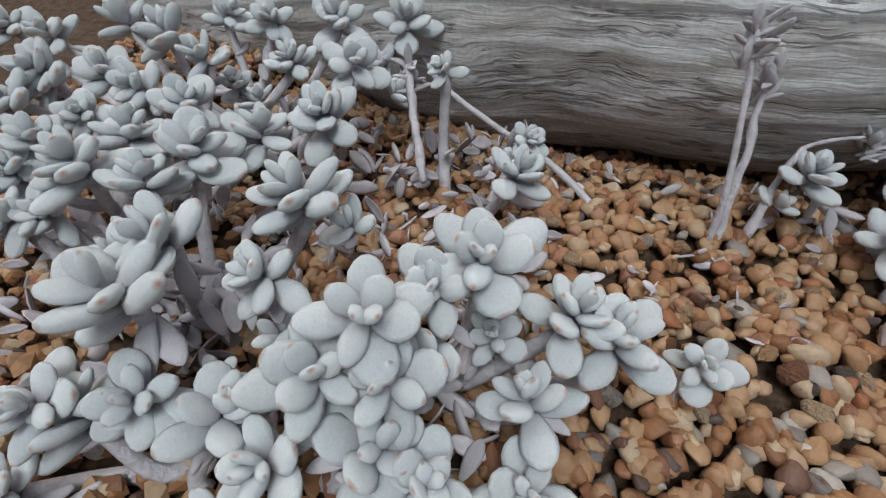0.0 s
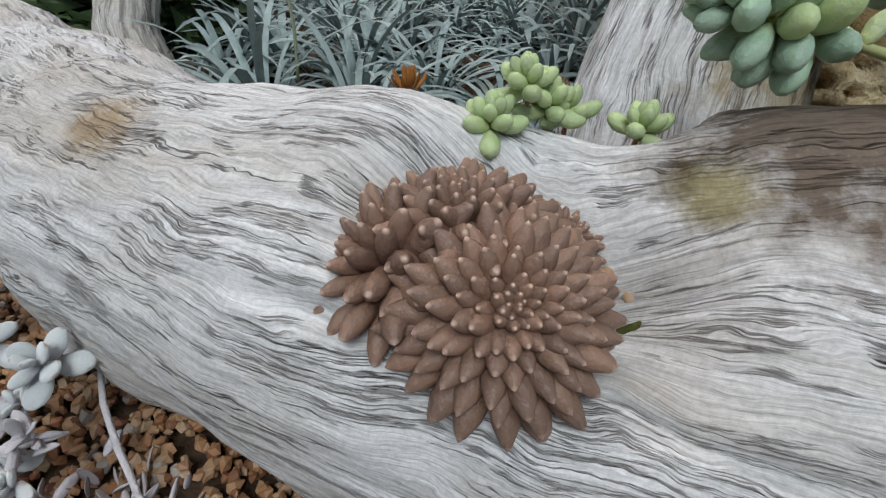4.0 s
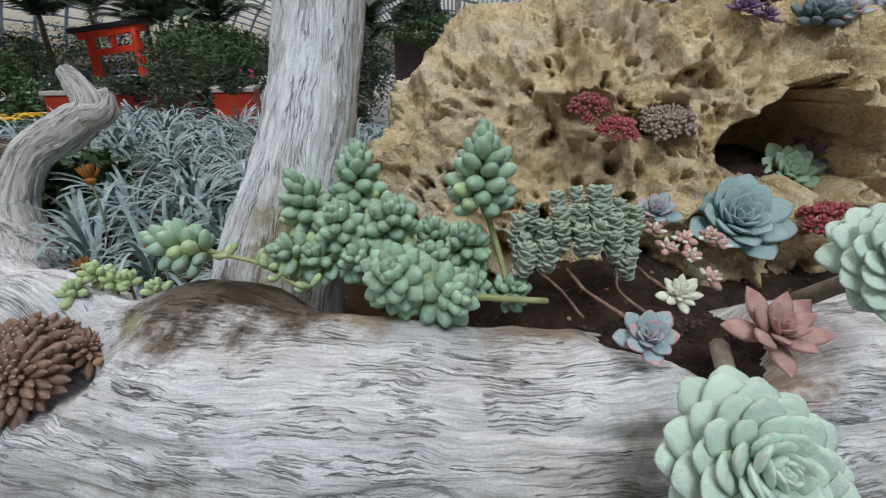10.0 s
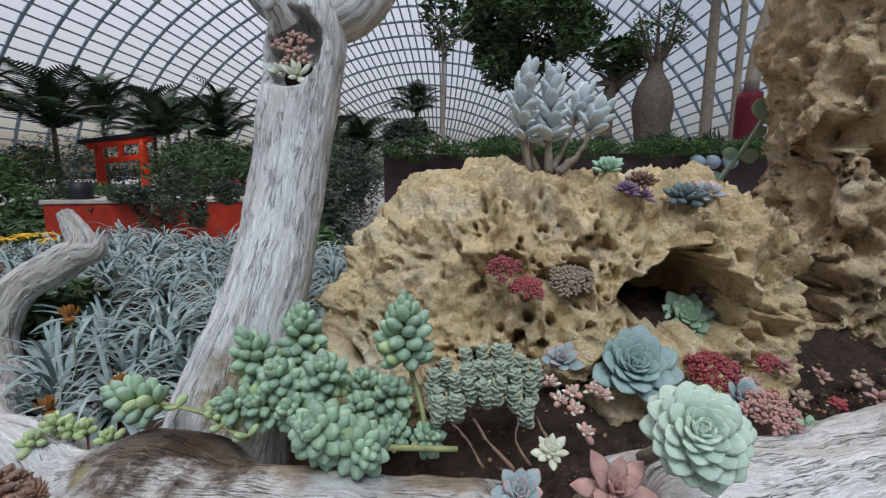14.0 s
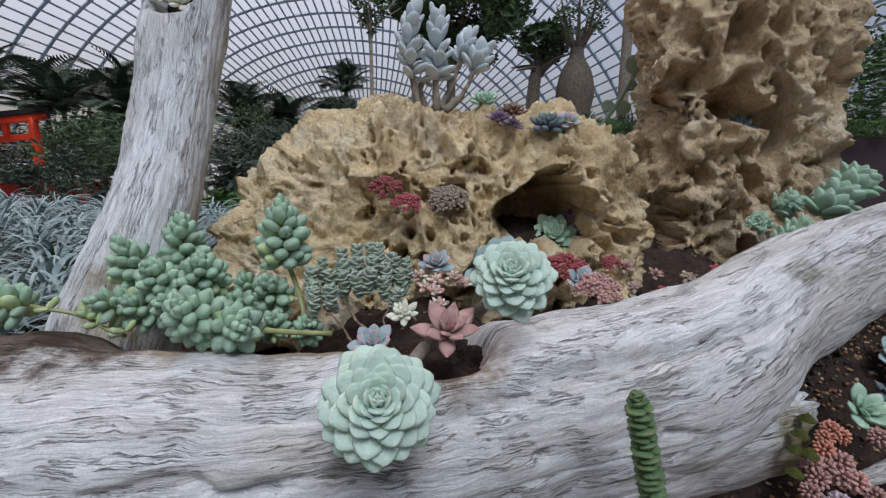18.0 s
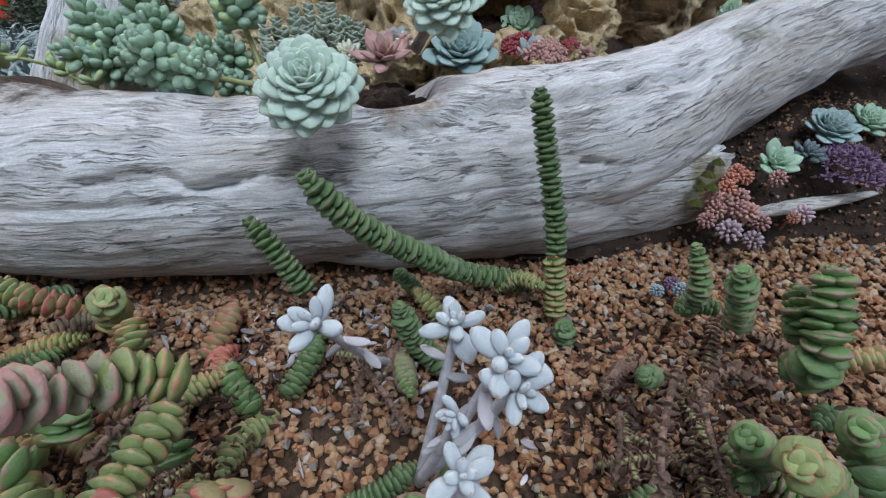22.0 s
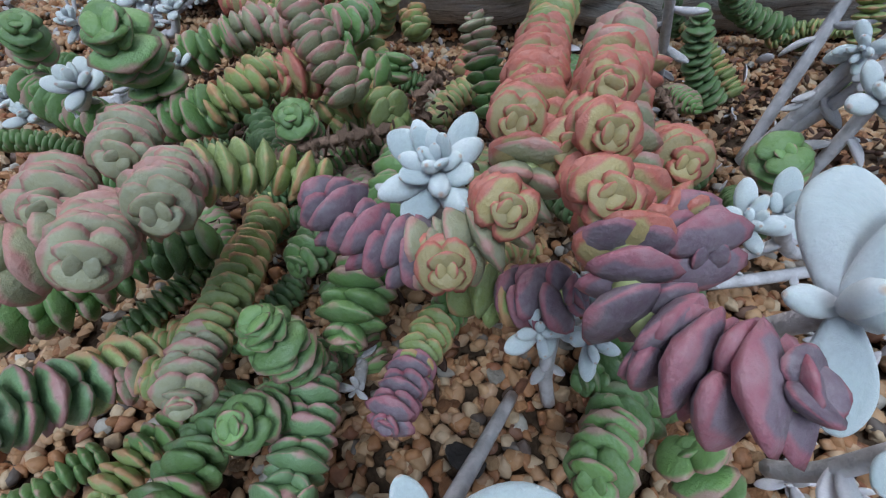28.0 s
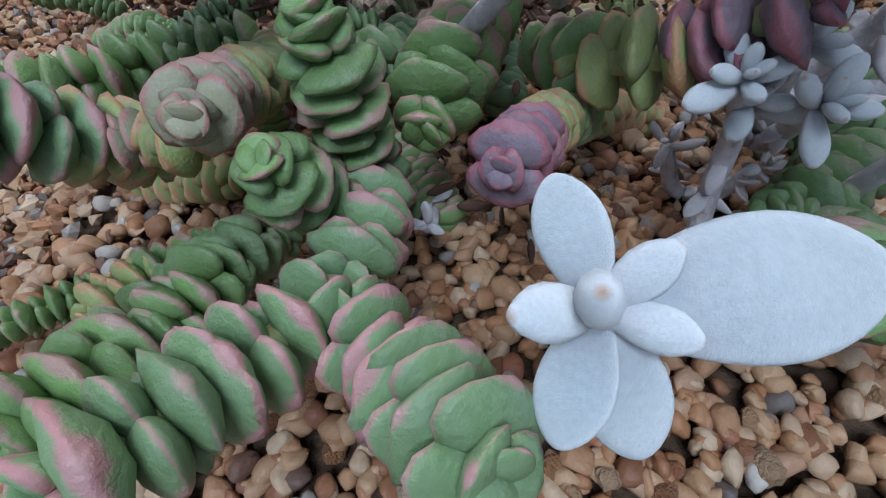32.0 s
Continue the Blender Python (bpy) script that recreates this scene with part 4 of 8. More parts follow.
# vermilion gate
gate_l, gate_r = np.array((-22.4788, 21.9190, 0.3030)), np.array((-19.9689, 22.2044, 0.5994))
gate = thing("torii_gate", (0, 0, 0), "vermilion wooden gate with a black top beam", "gate")
for e in (gate_l, gate_r):
    v, f, uv = tube([(e[0], e[1], -1.3, 0.24), (e[0], e[1], e[2] + 1.0, 0.21), (e[0], e[1], e[2] + 1.9, 0.19)], 8, 20)
    part("post", mesh_of("post", v, f, M_RED, uv), gate)
u = (gate_r - gate_l) / np.linalg.norm(gate_r - gate_l)
for z, over, w, h, ma, nm in ((1.02, 0.25, 0.18, 0.30, M_RED, "tie_beam"), (1.88, 0.55, 0.34, 0.32, M_RED, "upper_beam"), (2.16, 0.95, 0.55, 0.24, M_BLACK, "top_beam")):
    me, m = beam(gate_l + np.array((0, 0, z)) - u * over, gate_r + np.array((0, 0, z)) + u * over, w, h, ma, nm)
    part(nm, me, gate, m=m)
mid = (gate_l + gate_r) / 2
me, m = beam(mid + np.array((0, 0, 1.1)), mid + np.array((0.001, 0, 1.8)), 0.2, 0.2, M_RED, "strut")
part("strut", box_mesh("strut", (0.22, 0.22, 0.7), M_RED, 0.01), gate, m=Matrix.Translation(mid + np.array((0, 0, 1.45))))

# red planter with hanging plants, steps beside it
M_PLANTER = plain("red_planter_paint", (0.36, 0.030, 0.013), 0.5, 0.35, 3)
rp = np.array((-4.7808, 5.5925, -0.20))
red_planter = thing("red_planter", tuple(rp), "large red planter wall with trailing plants over its edge", "planter")
part("wall", box_mesh("wall", (2.2, 1.6, 1.6), M_PLANTER, 0.02, (0, 0, -0.45)), red_planter, m=Matrix.Rotation(radians(28), 4, "Z"))
part("coping", box_mesh("coping", (2.24, 1.64, 0.05), M_CONCRETE, 0.01, (0, 0, 0.378)), red_planter, m=Matrix.Rotation(radians(28), 4, "Z"))
shrub(tuple(rp + np.array((0.45, -0.75, 0.30))), (0.34, 0.16, 0.30), 900, 0.035, M_LEAF2, "grey-green plants trailing over the red planter", 71, "trailing_plant")
shrub(tuple(rp + np.array((-0.75, -0.6, 0.30))), (0.4, 0.3, 0.28), 1400, 0.035, M_LEAF2, "grey-green plants trailing over the red planter", 72, "trailing_plant")
shrub(tuple(rp + np.array((0.2, 0.6, 0.75))), (0.9, 0.6, 0.5), 1800, 0.06, M_LEAF, "dark green shrub in the red planter", 73)
for i, (p, half) in enumerate((((-5.041, 4.700, 0.071), (0.16, 0.12, 0.13)), ((-4.544, 4.700, 0.262), (0.3, 0.12, 0.1)), ((-3.888, 4.600, 0.270), (0.22, 0.12, 0.3)), ((-3.575, 4.600, 0.110), (0.14, 0.12, 0.22)), ((-3.233, 4.700, 0.305), (0.2, 0.12, 0.14)), ((-5.361, 4.600, 0.156), (0.2, 0.15, 0.2)))):
    shrub(p, half, 1100, 0.03, M_LEAF2, "grey-green plants trailing over the red planter", 700 + i, "trailing_plant")
steps = thing("steps", (-4.9820, 7.5365, -0.8479), "flight of pale concrete steps", "steps")
for i in range(7):
    part("step", box_mesh("step", (1.1, 0.36, 0.17), M_CONCRETE, 0.01, (0, 0.33 * i, 0.165 * i - 0.9)), steps)
sign = thing("sign_board", (-5.4045, 8.3169, 0.3593), "pink information board on a dark stand", "sign")
part("panel", box_mesh("panel", (0.62, 0.03, 0.16), M_MAGENTA, 0.005), sign)
part("stand", box_mesh("stand", (0.5, 0.05, 1.2), M_BLACK, 0.005, (0, 0.06, -0.68)), sign)

# dark clad planter wall behind the rock, with hedge and trees
wl, wr = np.array((-2.3923, 7.7620, 0.8515)), np.array((9.4569, 8.9292, 0.8429))
wall_north = solid("wall_north", box_mesh("wall_north", (float(wr[0] - wl[0]), 0.3, 2.6), M_BROWNWALL, 0.01, (float(wr[0] + wl[0]) / 2, float(wl[1] + wr[1]) / 2 + 0.15, float(wl[2]) - 1.24)), "dark brown clad wall of a raised planter", "wall", kind="structure")
for k in range(6):
    x = float(wl[0]) + 1.9 + 1.6 * k
    shrub((x, float(wl[1]) + 0.5, float(wl[2]) + 0.14), (0.9, 0.35, 0.17), 2200, 0.035, M_LEAF3, "clipped green hedge on top of the dark wall", 80 + k, "hedge")
shrub((float(wl[0]) + 0.7, float(wl[1]) + 0.5, float(wl[2]) + 0.15), (0.8, 0.4, 0.25), 1500, 0.05, M_LEAF, "low green plants on top of the dark wall", 90)
broad_tree((0.2280, 14.1354, 1.1417), 4.6, (2.0, 1.6, 1.6), 11000, "broad dark green tree behind the dark wall", 101, 0.16, leafsize=0.13)
broad_tree((2.8518, 15.4370, 1.3749), 3.6, (0.9, 0.8, 0.6), 900, "gnarled tree with sparse leaves", 103, 0.26, lean=0.3)
broad_tree((5.2427, 13.6309, 1.2510), 7.5, (0.9, 0.9, 1.3), 1600, "tall slender tree with pale bark and narrow leaves", 105, 0.17, M_PALEBARK, M_PALM)
broad_tree((5.5218, 12.6375, 1.1896), 8.5, (0.9, 0.9, 1.3), 1600, "tall slender pale-barked tree", 107, 0.10, M_PALEBARK, M_PALM)
broad_tree((-1.8092, 11.9154, 1.1950), 4.2, (0.5, 0.5, 0.9), 260, "thin bare pale-stemmed tree", 109, 0.06, M_PALEBARK)
bottle = thing("bottle_tree", (4.0951, 14.6010, 1.8001), "swollen grey bottle-shaped tree trunk with a sparse crown", "tree")
v, f, uv = tube([(0, 0, -0.9, 0.40), (0, 0, 0.15, 0.50), (0, 0, 0.75, 0.58), (0, 0, 1.35, 0.46), (0, 0, 1.75, 0.24), (0, 0, 2.05, 0.20)], 30, 24)
part("trunk", mesh_of("trunk", v, f, M_TRUNKBARK, uv), bottle)
for i in range(7):
    a = TAU * i / 7
    v, f, uv = tube([(0, 0, 1.9, 0.1), (0.35 * math.cos(a), 0.35 * math.sin(a), 2.4, 0.06), (0.7 * math.cos(a), 0.6 * math.sin(a), 3.0 + 0.1 * i, 0.02)], 8, 6)
    part("limb", mesh_of("limb", v, f, M_TRUNKBARK, uv), bottle)
v, f = foliage((0, 0, 2.9), (0.9, 0.8, 0.6), 700, 0.08, 113)
part("crown", mesh_of("crown", v, f, M_LEAF3, smooth=False), bottle, kind="stuff")
for i in range(9):
    p = np.array(wl) + np.array((2.2 + 0.95 * i, 1.0 + 0.4 * (i % 3), 0.05))
    th = thing("agave", tuple(p), "spiky grey-green agave behind the dark wall", "agave", "agaves")
    v, f = foliage((0, 0, 0.15), (0.4, 0.35, 0.25), 260, 0.16, 130 + i, 1.0, 0.12)
    part("leaf_tuft", mesh_of("leaf_tuft", v, f, M_LEAF2, smooth=False), th, kind="stuff")

# palms and dense planting to the side
for i, (p, h, s) in enumerate((((-22.8772, 19.9082, 0.7279), 2.6, 2.9), ((-27.6859, 27.5501, 0.8226), 4.0, 3.4), ((-21.7075, 25.0956, 0.7841), 2.6, 2.9), ((-13.0596, 18.8782, 0.9465), 1.6, 2.2), ((-7.4753, 17.3675, 0.6710), 1.0, 1.9), ((-6.6982, 19.4730, 0.6933), 0.9, 1.9), ((-24.4023, 17.7291, 0.7062), 3.2, 2.4), ((-4.6563, 21.9131, 2.3550), 1.5, 1.5), ((-18.8419, 22.7450, 0.2814), 3.0, 2.0), ((-23.1561, 30.0251, 0.8422), 3.6, 2.4))):
    palm(p, h * 0.85, s * 1.2, "dark green cycad palm under the glass roof", 150 + i)
for i, (p, half, n) in enumerate((((-9.3886, 7.9130, -0.4928), (1.0, 0.8, 0.5), 2600), ((-8.6122, 11.1975, 0.8271), (0.9, 0.8, 0.7), 2600), ((-16.2628, 15.3738, -0.2213), (1.8, 1.0, 0.4), 2600), ((-9.8564, 14.0897, 0.6385), (1.6, 1.0, 1.0), 2600), ((-5.9269, 14.4528, 0.4493), (1.6, 1.0, 1.1), 2600), ((-12.5087, 8.6766, -0.0379), (1.5, 1.0, 1.2), 2600), ((-17.4063, 18.2654, -0.4919), (3.0, 1.5, 0.7), 2600), ((-27.2202, 23.5382, 0.7767), (4.0, 2.0, 2.2), 3200), ((-18.5013, 26.4259, 0.7931), (5.0, 2.0, 2.0), 3600), ((-8.4228, 25.4311, 1.0861), (4.0, 2.0, 1.6), 3000), ((-37.6847, 20.4785, 0.7615), (6.0, 3.0, 3.0), 3600), ((10.2224, 11.9446, 2.2673), (1.6, 1.0, 1.6), 2600), ((12.7028, 11.9718, 2.2704), (2.0, 1.5, 2.5), 3000), ((-1.0071, 2.3409, 0.1675), (0.16, 0.2, 0.24), 900), ((-0.7836, 1.7510, 0.1357), (0.12, 0.15, 0.14), 500))):
    shrub(p, half, n, 0.03 + 0.022 * float(np.linalg.norm(half)) if half[0] < 1 else 0.10, (M_LEAF, M_LEAF2, M_LEAF3)[i % 3], "dense dark green planting", 200 + i)
for i, (p, half) in enumerate((((-23.919, 19.000, 0.855), (2.4, 1.2, 1.3)), ((-14.6, 20.000, 1.142), (1.8, 1.2, 1.5)), ((-11.095, 17.000, 0.582), (2.0, 1.2, 1.2)), ((-5.172, 14.000, 0.206), (1.0, 0.8, 1.3)), ((-6.142, 15.000, 0.768), (0.8, 0.8, 1.6)), ((-2.683, 11.500, 1.628), (0.7, 0.5, 0.35)), ((-24.262, 24.500, 0.963), (4, 1, 2.0)))):
    shrub(p, half, 2600, 0.12 if half[0] > 1.5 else 0.07, (M_LEAF, M_LEAF2)[i % 2], "dense dark green planting", 720 + i)
bucket = thing("black_pot", (-5.1371, 4.6616, 0.3016), "tall black plastic pot among the plants", "pot")
v, f, uv = tube([(0, 0, -0.5, 0.10), (0, 0, 0, 0.12), (0, 0, 0.11, 0.13)], 6, 20)
part("body", mesh_of("body", v, f, M_BLACK, uv), bucket)

# ---- silvery strap-leaved plants behind the log ----
def straps(count, length, width, seed, spread=75):
    """A tuft of arching strap leaves with folded midribs."""
    g = np.random.default_rng(seed)
    vs, fs = [], []
    for i in range(count):
        az, lift = g.uniform(0, TAU), radians(g.uniform(80 - spread, 88))
        ln, w = length * g.uniform(0.65, 1.15), width * g.uniform(0.7, 1.2)
        droop = g.uniform(0.5, 1.5)
        n = len(vs)
        pos, el = np.array((0.012 * math.cos(az), 0.012 * math.sin(az), 0.0)), lift
        twist = g.uniform(-0.5, 0.5)
        for k in range(8):
            s = k / 7
            d = np.array((math.cos(az) * math.cos(el), math.sin(az) * math.cos(el), math.sin(el)))
            side = np.array((-math.sin(az), math.cos(az), twist * s))
            h = w * (0.35 + 0.65 * math.sin(math.pi * min(1, s * 0.75 + 0.18))) * (1 if k < 7 else 0.15)
            nrm = np.cross(side, d)
            vs += [pos - side * h + nrm * h * 0.35, pos, pos + side * h + nrm * h * 0.35]
            pos = pos + d * ln / 7
            el -= droop * 0.28
        for k in range(7):
            a = n + 3 * k
            fs += [(a, a + 1, a + 4, a + 3), (a + 1, a + 2, a + 5, a + 4)]
    return np.array(vs), fs


M_STRAPS = plain("silver_strap", (0.31, 0.40, 0.39), 0.7, 0.25, 40, island=True, second=(0.45, 0.54, 0.53))
tufts = []
for i in range(6):
    v, f = straps(46, 0.15, 0.0042, 300 + i)
    tufts.append(mesh_of("strap_tuft", v, f, M_STRAPS))
spots = [(x, y) for y in (0.44, 0.53, 0.62, 0.71, 0.81, 0.92, 1.04, 1.17, 1.30, 1.43) for x in np.arange(-1.5, -0.20, 0.10)]
for i, (x, y) in enumerate(spots):
    x, y = x + jitter(0.04), y + jitter(0.04)
    if x > -0.27 - 0.06 * (y < 0.6) or x < -0.70 - (y - 0.46) * 1.4:
        continue
    ob = solid("strap_plant", tufts[i % 6], "silvery grey-green strap-leaved plant in the bed", "foliage", at=(x, y, float(bed(x, y)) - 0.005), kind="stuff")
    ob.rotation_euler = (0, 0, rng.uniform(0, TAU))
    s = rng.uniform(0.8, 1.1) * (1 if y < 0.7 else 0.85)
    ob.scale = (s, s, s)
for i in range(2):
    shrub((-0.98 + 0.10 * i, 0.62 + 0.05 * i, 0.17), (0.10, 0.10, 0.07), 700, 0.03, M_LEAF, "dark grassy leaves behind the driftwood", 340 + i, "dark_foliage")


def daisy(at, r, material, label, petals=14, dead=False):
    th = thing("daisy", at, label, "flower", "dead flowers" if dead else "yellow flowers")
    stem(th, [(0, 0, -0.09, 0.0016), (0.004, 0, -0.04, 0.0015), (0, 0, 0, 0.0015)], M_STALK_GREY, n=7)
    v, f, uv = leaf_shape(0.34, 0.10, 0.6, 0.4, 0.3, -0.25 if not dead else 0.35, 0.02, 5, 6)
    me = mesh_of("petal", v, f, material, uv)
    for i in range(petals):
        part("petal", me, th, m=Matrix.Rotation(TAU * i / petals + jitter(0.1), 4, "Z") @ Matrix.Rotation(radians((50 + jitter(25)) if dead else (8 + jitter(10))), 4, "X") @ Matrix.Translation((0, r * 0.3, 0)) @ Matrix.Diagonal((r * 0.8,) * 3 + (1,)))
    v, f, uv = tube([(0, 0, -0.3 * r, 0.2 * r), (0, 0, 0.05 * r, 0.42 * r), (0, 0, 0.14 * r, 0.3 * r)], 5, 12)
    part("disc", mesh_of("disc", v, f, material, uv), th)


M_STALK_GREY = plain("grey_green_stalk", (0.25, 0.28, 0.18), 0.7, 0.2, 60)
M_PETAL_DEAD = plain("withered_petal", (0.32, 0.13, 0.03), 0.85, 0.5, 160)
for p in ((-0.6035, 0.4440, 0.2480), (-0.5408, 0.3465, 0.1508), (-0.3594, 0.4338, 0.1560), (-0.4789, 0.4015, 0.1636)):
    daisy(p, 0.021, M_PETAL_DEAD, "withered brown daisy head among silvery leaves", 16, True)
for p in ((-1.7090, 1.1965, 0.2477), (-1.6897, 1.2591, 0.2584), (-1.6743, 1.3146, 0.2534), (-1.5511, 1.2202, 0.2358), (-1.6313, 1.0943, 0.2677), (-1.6359, 1.1971, 0.2614), (-1.4965, 1.1693, 0.2567)):
    daisy(p, 0.035, M_YELLOW, "yellow daisy flower on a green stalk")

# ---- leaves, made once and shared ----
LM = {}


def leaf(key, material, *args, **kw):
    LM[key] = mesh_of(key, *leaf_shape(*args, **kw)[:2], material, leaf_shape(*args, **kw)[2])
    return LM[key]


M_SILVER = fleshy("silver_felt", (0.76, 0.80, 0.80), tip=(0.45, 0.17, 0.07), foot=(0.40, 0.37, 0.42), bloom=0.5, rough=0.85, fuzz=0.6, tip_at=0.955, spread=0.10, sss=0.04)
M_SILVER_STEM = plain("felted_stem", (0.60, 0.57, 0.59), 0.9, 0.25, 120, bumpy=0.002)
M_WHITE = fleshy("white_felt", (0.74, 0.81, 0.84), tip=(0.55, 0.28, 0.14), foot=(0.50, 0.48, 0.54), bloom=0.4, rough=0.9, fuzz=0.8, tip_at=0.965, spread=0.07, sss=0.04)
M_WILT = fleshy("wilted_felt", (0.66, 0.61, 0.64), bloom=0.4, rough=0.9, fuzz=0.4, spread=0.3)
M_BROWN = fleshy("brown_finger", (0.22, 0.122, 0.08), foot=(0.24, 0.09, 0.11), tip=(0.72, 0.52, 0.42), bloom=0.10, rough=0.45, tip_at=0.955, spread=0.25)
M_BEAN = fleshy("bean_leaf", (0.28, 0.42, 0.27), foot=(0.52, 0.54, 0.18), bloom=0.6, rough=0.45, spread=0.3)
M_BEAN_PALE = fleshy("pale_bean_leaf", (0.42, 0.52, 0.24), foot=(0.50, 0.54, 0.22), bloom=0.4, rough=0.5, spread=0.2)
M_MINT = fleshy("mint_rosette", (0.51, 0.64, 0.52), tip=(0.50, 0.30, 0.26), foot=(0.52, 0.58, 0.40), bloom=0.5, rough=0.6, tip_at=0.97, spread=0.10)
M_SAGE = fleshy("sage_rosette", (0.34, 0.50, 0.34), tip=(0.50, 0.30, 0.26), bloom=0.5, rough=0.6, tip_at=0.97, spread=0.1)
M_BLUE = fleshy("blue_rosette", (0.27, 0.40, 0.38), edge=(0.30, 0.36, 0.36), bloom=0.6, rough=0.6, spread=0.12, edge_at=0.93)
M_DUSK = fleshy("dusky_rosette", (0.30, 0.40, 0.42), edge=(0.55, 0.25, 0.25), bloom=0.5, rough=0.6, spread=0.15, edge_at=0.9)
M_PINK = fleshy("pink_rosette", (0.46, 0.26, 0.22), edge=(0.40, 0.20, 0.18), bloom=0.35, rough=0.6, spread=0.12)
M_CREAM = fleshy("cream_rosette", (0.66, 0.66, 0.52), tip=(0.6, 0.4, 0.35), bloom=0.3, rough=0.6, tip_at=0.95)
M_GREYGREEN = fleshy("grey_green_stack", (0.30, 0.38, 0.26), edge=(0.42, 0.44, 0.36), bloom=0.5, rough=0.7, spread=0.15)
M_STRING = fleshy("string_green", (0.145, 0.245, 0.075), edge=(0.36, 0.20, 0.17), bloom=0.15, rough=0.42, edge_at=0.95, spread=0.25)
M_STRING_DARK = fleshy("string_dark_green", (0.100, 0.172, 0.055), edge=(0.17, 0.17, 0.09), bloom=0.16, rough=0.45, edge_at=0.95, spread=0.25)
M_STRING_LIME = fleshy("string_lime", (0.25, 0.30, 0.10), edge=(0.44, 0.22, 0.10), bloom=0.2, rough=0.45, edge_at=0.93, spread=0.2)
M_STRING_SAGE = fleshy("string_sage", (0.165, 0.265, 0.115), edge=(0.45, 0.20, 0.21), bloom=0.18, rough=0.5, edge_at=0.93, spread=0.18)
M_STRING_PINK = fleshy("string_pink", (0.29, 0.28, 0.17), edge=(0.40, 0.17, 0.15), bloom=0.22, rough=0.5, edge_at=0.90, spread=0.2)
M_STRING_RED = fleshy("string_red", (0.34, 0.27, 0.12), edge=(0.42, 0.10, 0.08), bloom=0.15, rough=0.45, edge_at=0.83, spread=0.25)
M_STRING_PURPLE = fleshy("string_purple", (0.16, 0.11, 0.14), edge=(0.30, 0.09, 0.12), bloom=0.25, rough=0.6, edge_at=0.84, spread=0.15)
M_DRY = plain("dry_leaf", (0.29, 0.185, 0.135), 0.9, 0.5, 200, bumpy=0.002)
M_REDSED = fleshy("red_bead", (0.30, 0.045, 0.05), bloom=0.15, rough=0.4, spread=0.3)
M_PINKSED = fleshy("pink_bead", (0.50, 0.25, 0.21), bloom=0.45, rough=0.5, spread=0.3)
M_TANSED = fleshy("tan_bead", (0.36, 0.25, 0.18), bloom=0.3, rough=0.6, spread=0.3)
M_DARKROS = fleshy("slate_rosette", (0.085, 0.12, 0.13), bloom=0.4, rough=0.5, spread=0.25)
M_PURPLE = fleshy("violet_rosette", (0.18, 0.10, 0.19), bloom=0.3, rough=0.5, spread=0.2)
M_JADE = fleshy("powdery_jade", (0.56, 0.62, 0.64), tip=(0.4, 0.32, 0.32), foot=(0.36, 0.40, 0.44), bloom=0.5, rough=0.75, tip_at=0.95, spread=0.1)
M_BARK = plain("grey_bark", (0.30, 0.25, 0.20), 0.9, 0.35, 90, bumpy=0.003)
M_STALK = plain("green_stalk", (0.34, 0.36, 0.16), 0.6, 0.25, 90)
M_STALK_RED = plain("red_stalk", (0.34, 0.16, 0.10), 0.6, 0.3, 90)

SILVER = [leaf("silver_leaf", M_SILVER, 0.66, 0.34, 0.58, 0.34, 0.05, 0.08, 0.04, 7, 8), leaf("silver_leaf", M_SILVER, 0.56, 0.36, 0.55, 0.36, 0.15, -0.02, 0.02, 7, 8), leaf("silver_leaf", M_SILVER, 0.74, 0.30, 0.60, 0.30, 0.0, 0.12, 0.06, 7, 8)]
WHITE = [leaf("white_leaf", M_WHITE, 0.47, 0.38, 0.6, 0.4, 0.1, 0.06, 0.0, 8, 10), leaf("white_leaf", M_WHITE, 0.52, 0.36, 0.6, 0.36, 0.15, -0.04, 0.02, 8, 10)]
M_BROADWHITE = fleshy("broad_white_felt", (0.55, 0.64, 0.67), tip=(0.55, 0.28, 0.14), foot=(0.46, 0.47, 0.52), bloom=0.4, rough=0.95, fuzz=0.9, tip_at=0.975, spread=0.07, sss=0.04)
WHITE_BROAD = [leaf("broad_white_leaf", M_BROADWHITE, 0.54, 0.24, 0.58, 0.3, 0.1, 0.05, 0.02, 16, 24)]
WILT = [leaf("wilted_leaf", M_WILT, 0.46, 0.26, 0.6, 0.3, 0.2, 0.35, 0.12), leaf("wilted_leaf", M_WILT, 0.40, 0.22, 0.6, 0.3, 0.2, -0.35, 0.10)]
BROWN = [leaf("finger_leaf", M_BROWN, 0.30, 0.27, 0.62, 0.55, 0.35, 0.06, 0.0, 6, 8)]
BEAN = [leaf("bean_leaf", M_BEAN, 0.62, 0.50, 0.58, 0.30, 0.15, 0.12, 0.0, 7, 9), leaf("bean_leaf", M_BEAN, 0.56, 0.46, 0.6, 0.30, 0.25, 0.05, 0.0, 7, 9)]
BEAN_PALE = [leaf("pale_bean_leaf", M_BEAN_PALE, 0.56, 0.48, 0.62, 0.32, 0.1, 0.1, 0.0, 7, 9)]
MINT = leaf("mint_leaf", M_MINT, 0.60, 0.19, 0.70, 0.42, 0.38, 0.22, 0.07, 8, 8)
SAGE = leaf("sage_leaf", M_SAGE, 0.56, 0.20, 0.66, 0.42, 0.5, 0.16, 0.08, 8, 8)
BLUE = leaf("blue_leaf", M_BLUE, 0.62, 0.13, 0.68, 0.42, 0.5, 0.16, 0.08, 8, 8)
DUSK = leaf("dusky_leaf", M_DUSK, 0.60, 0.16, 0.66, 0.36, 0.5, 0.12, 0.07, 8, 8)
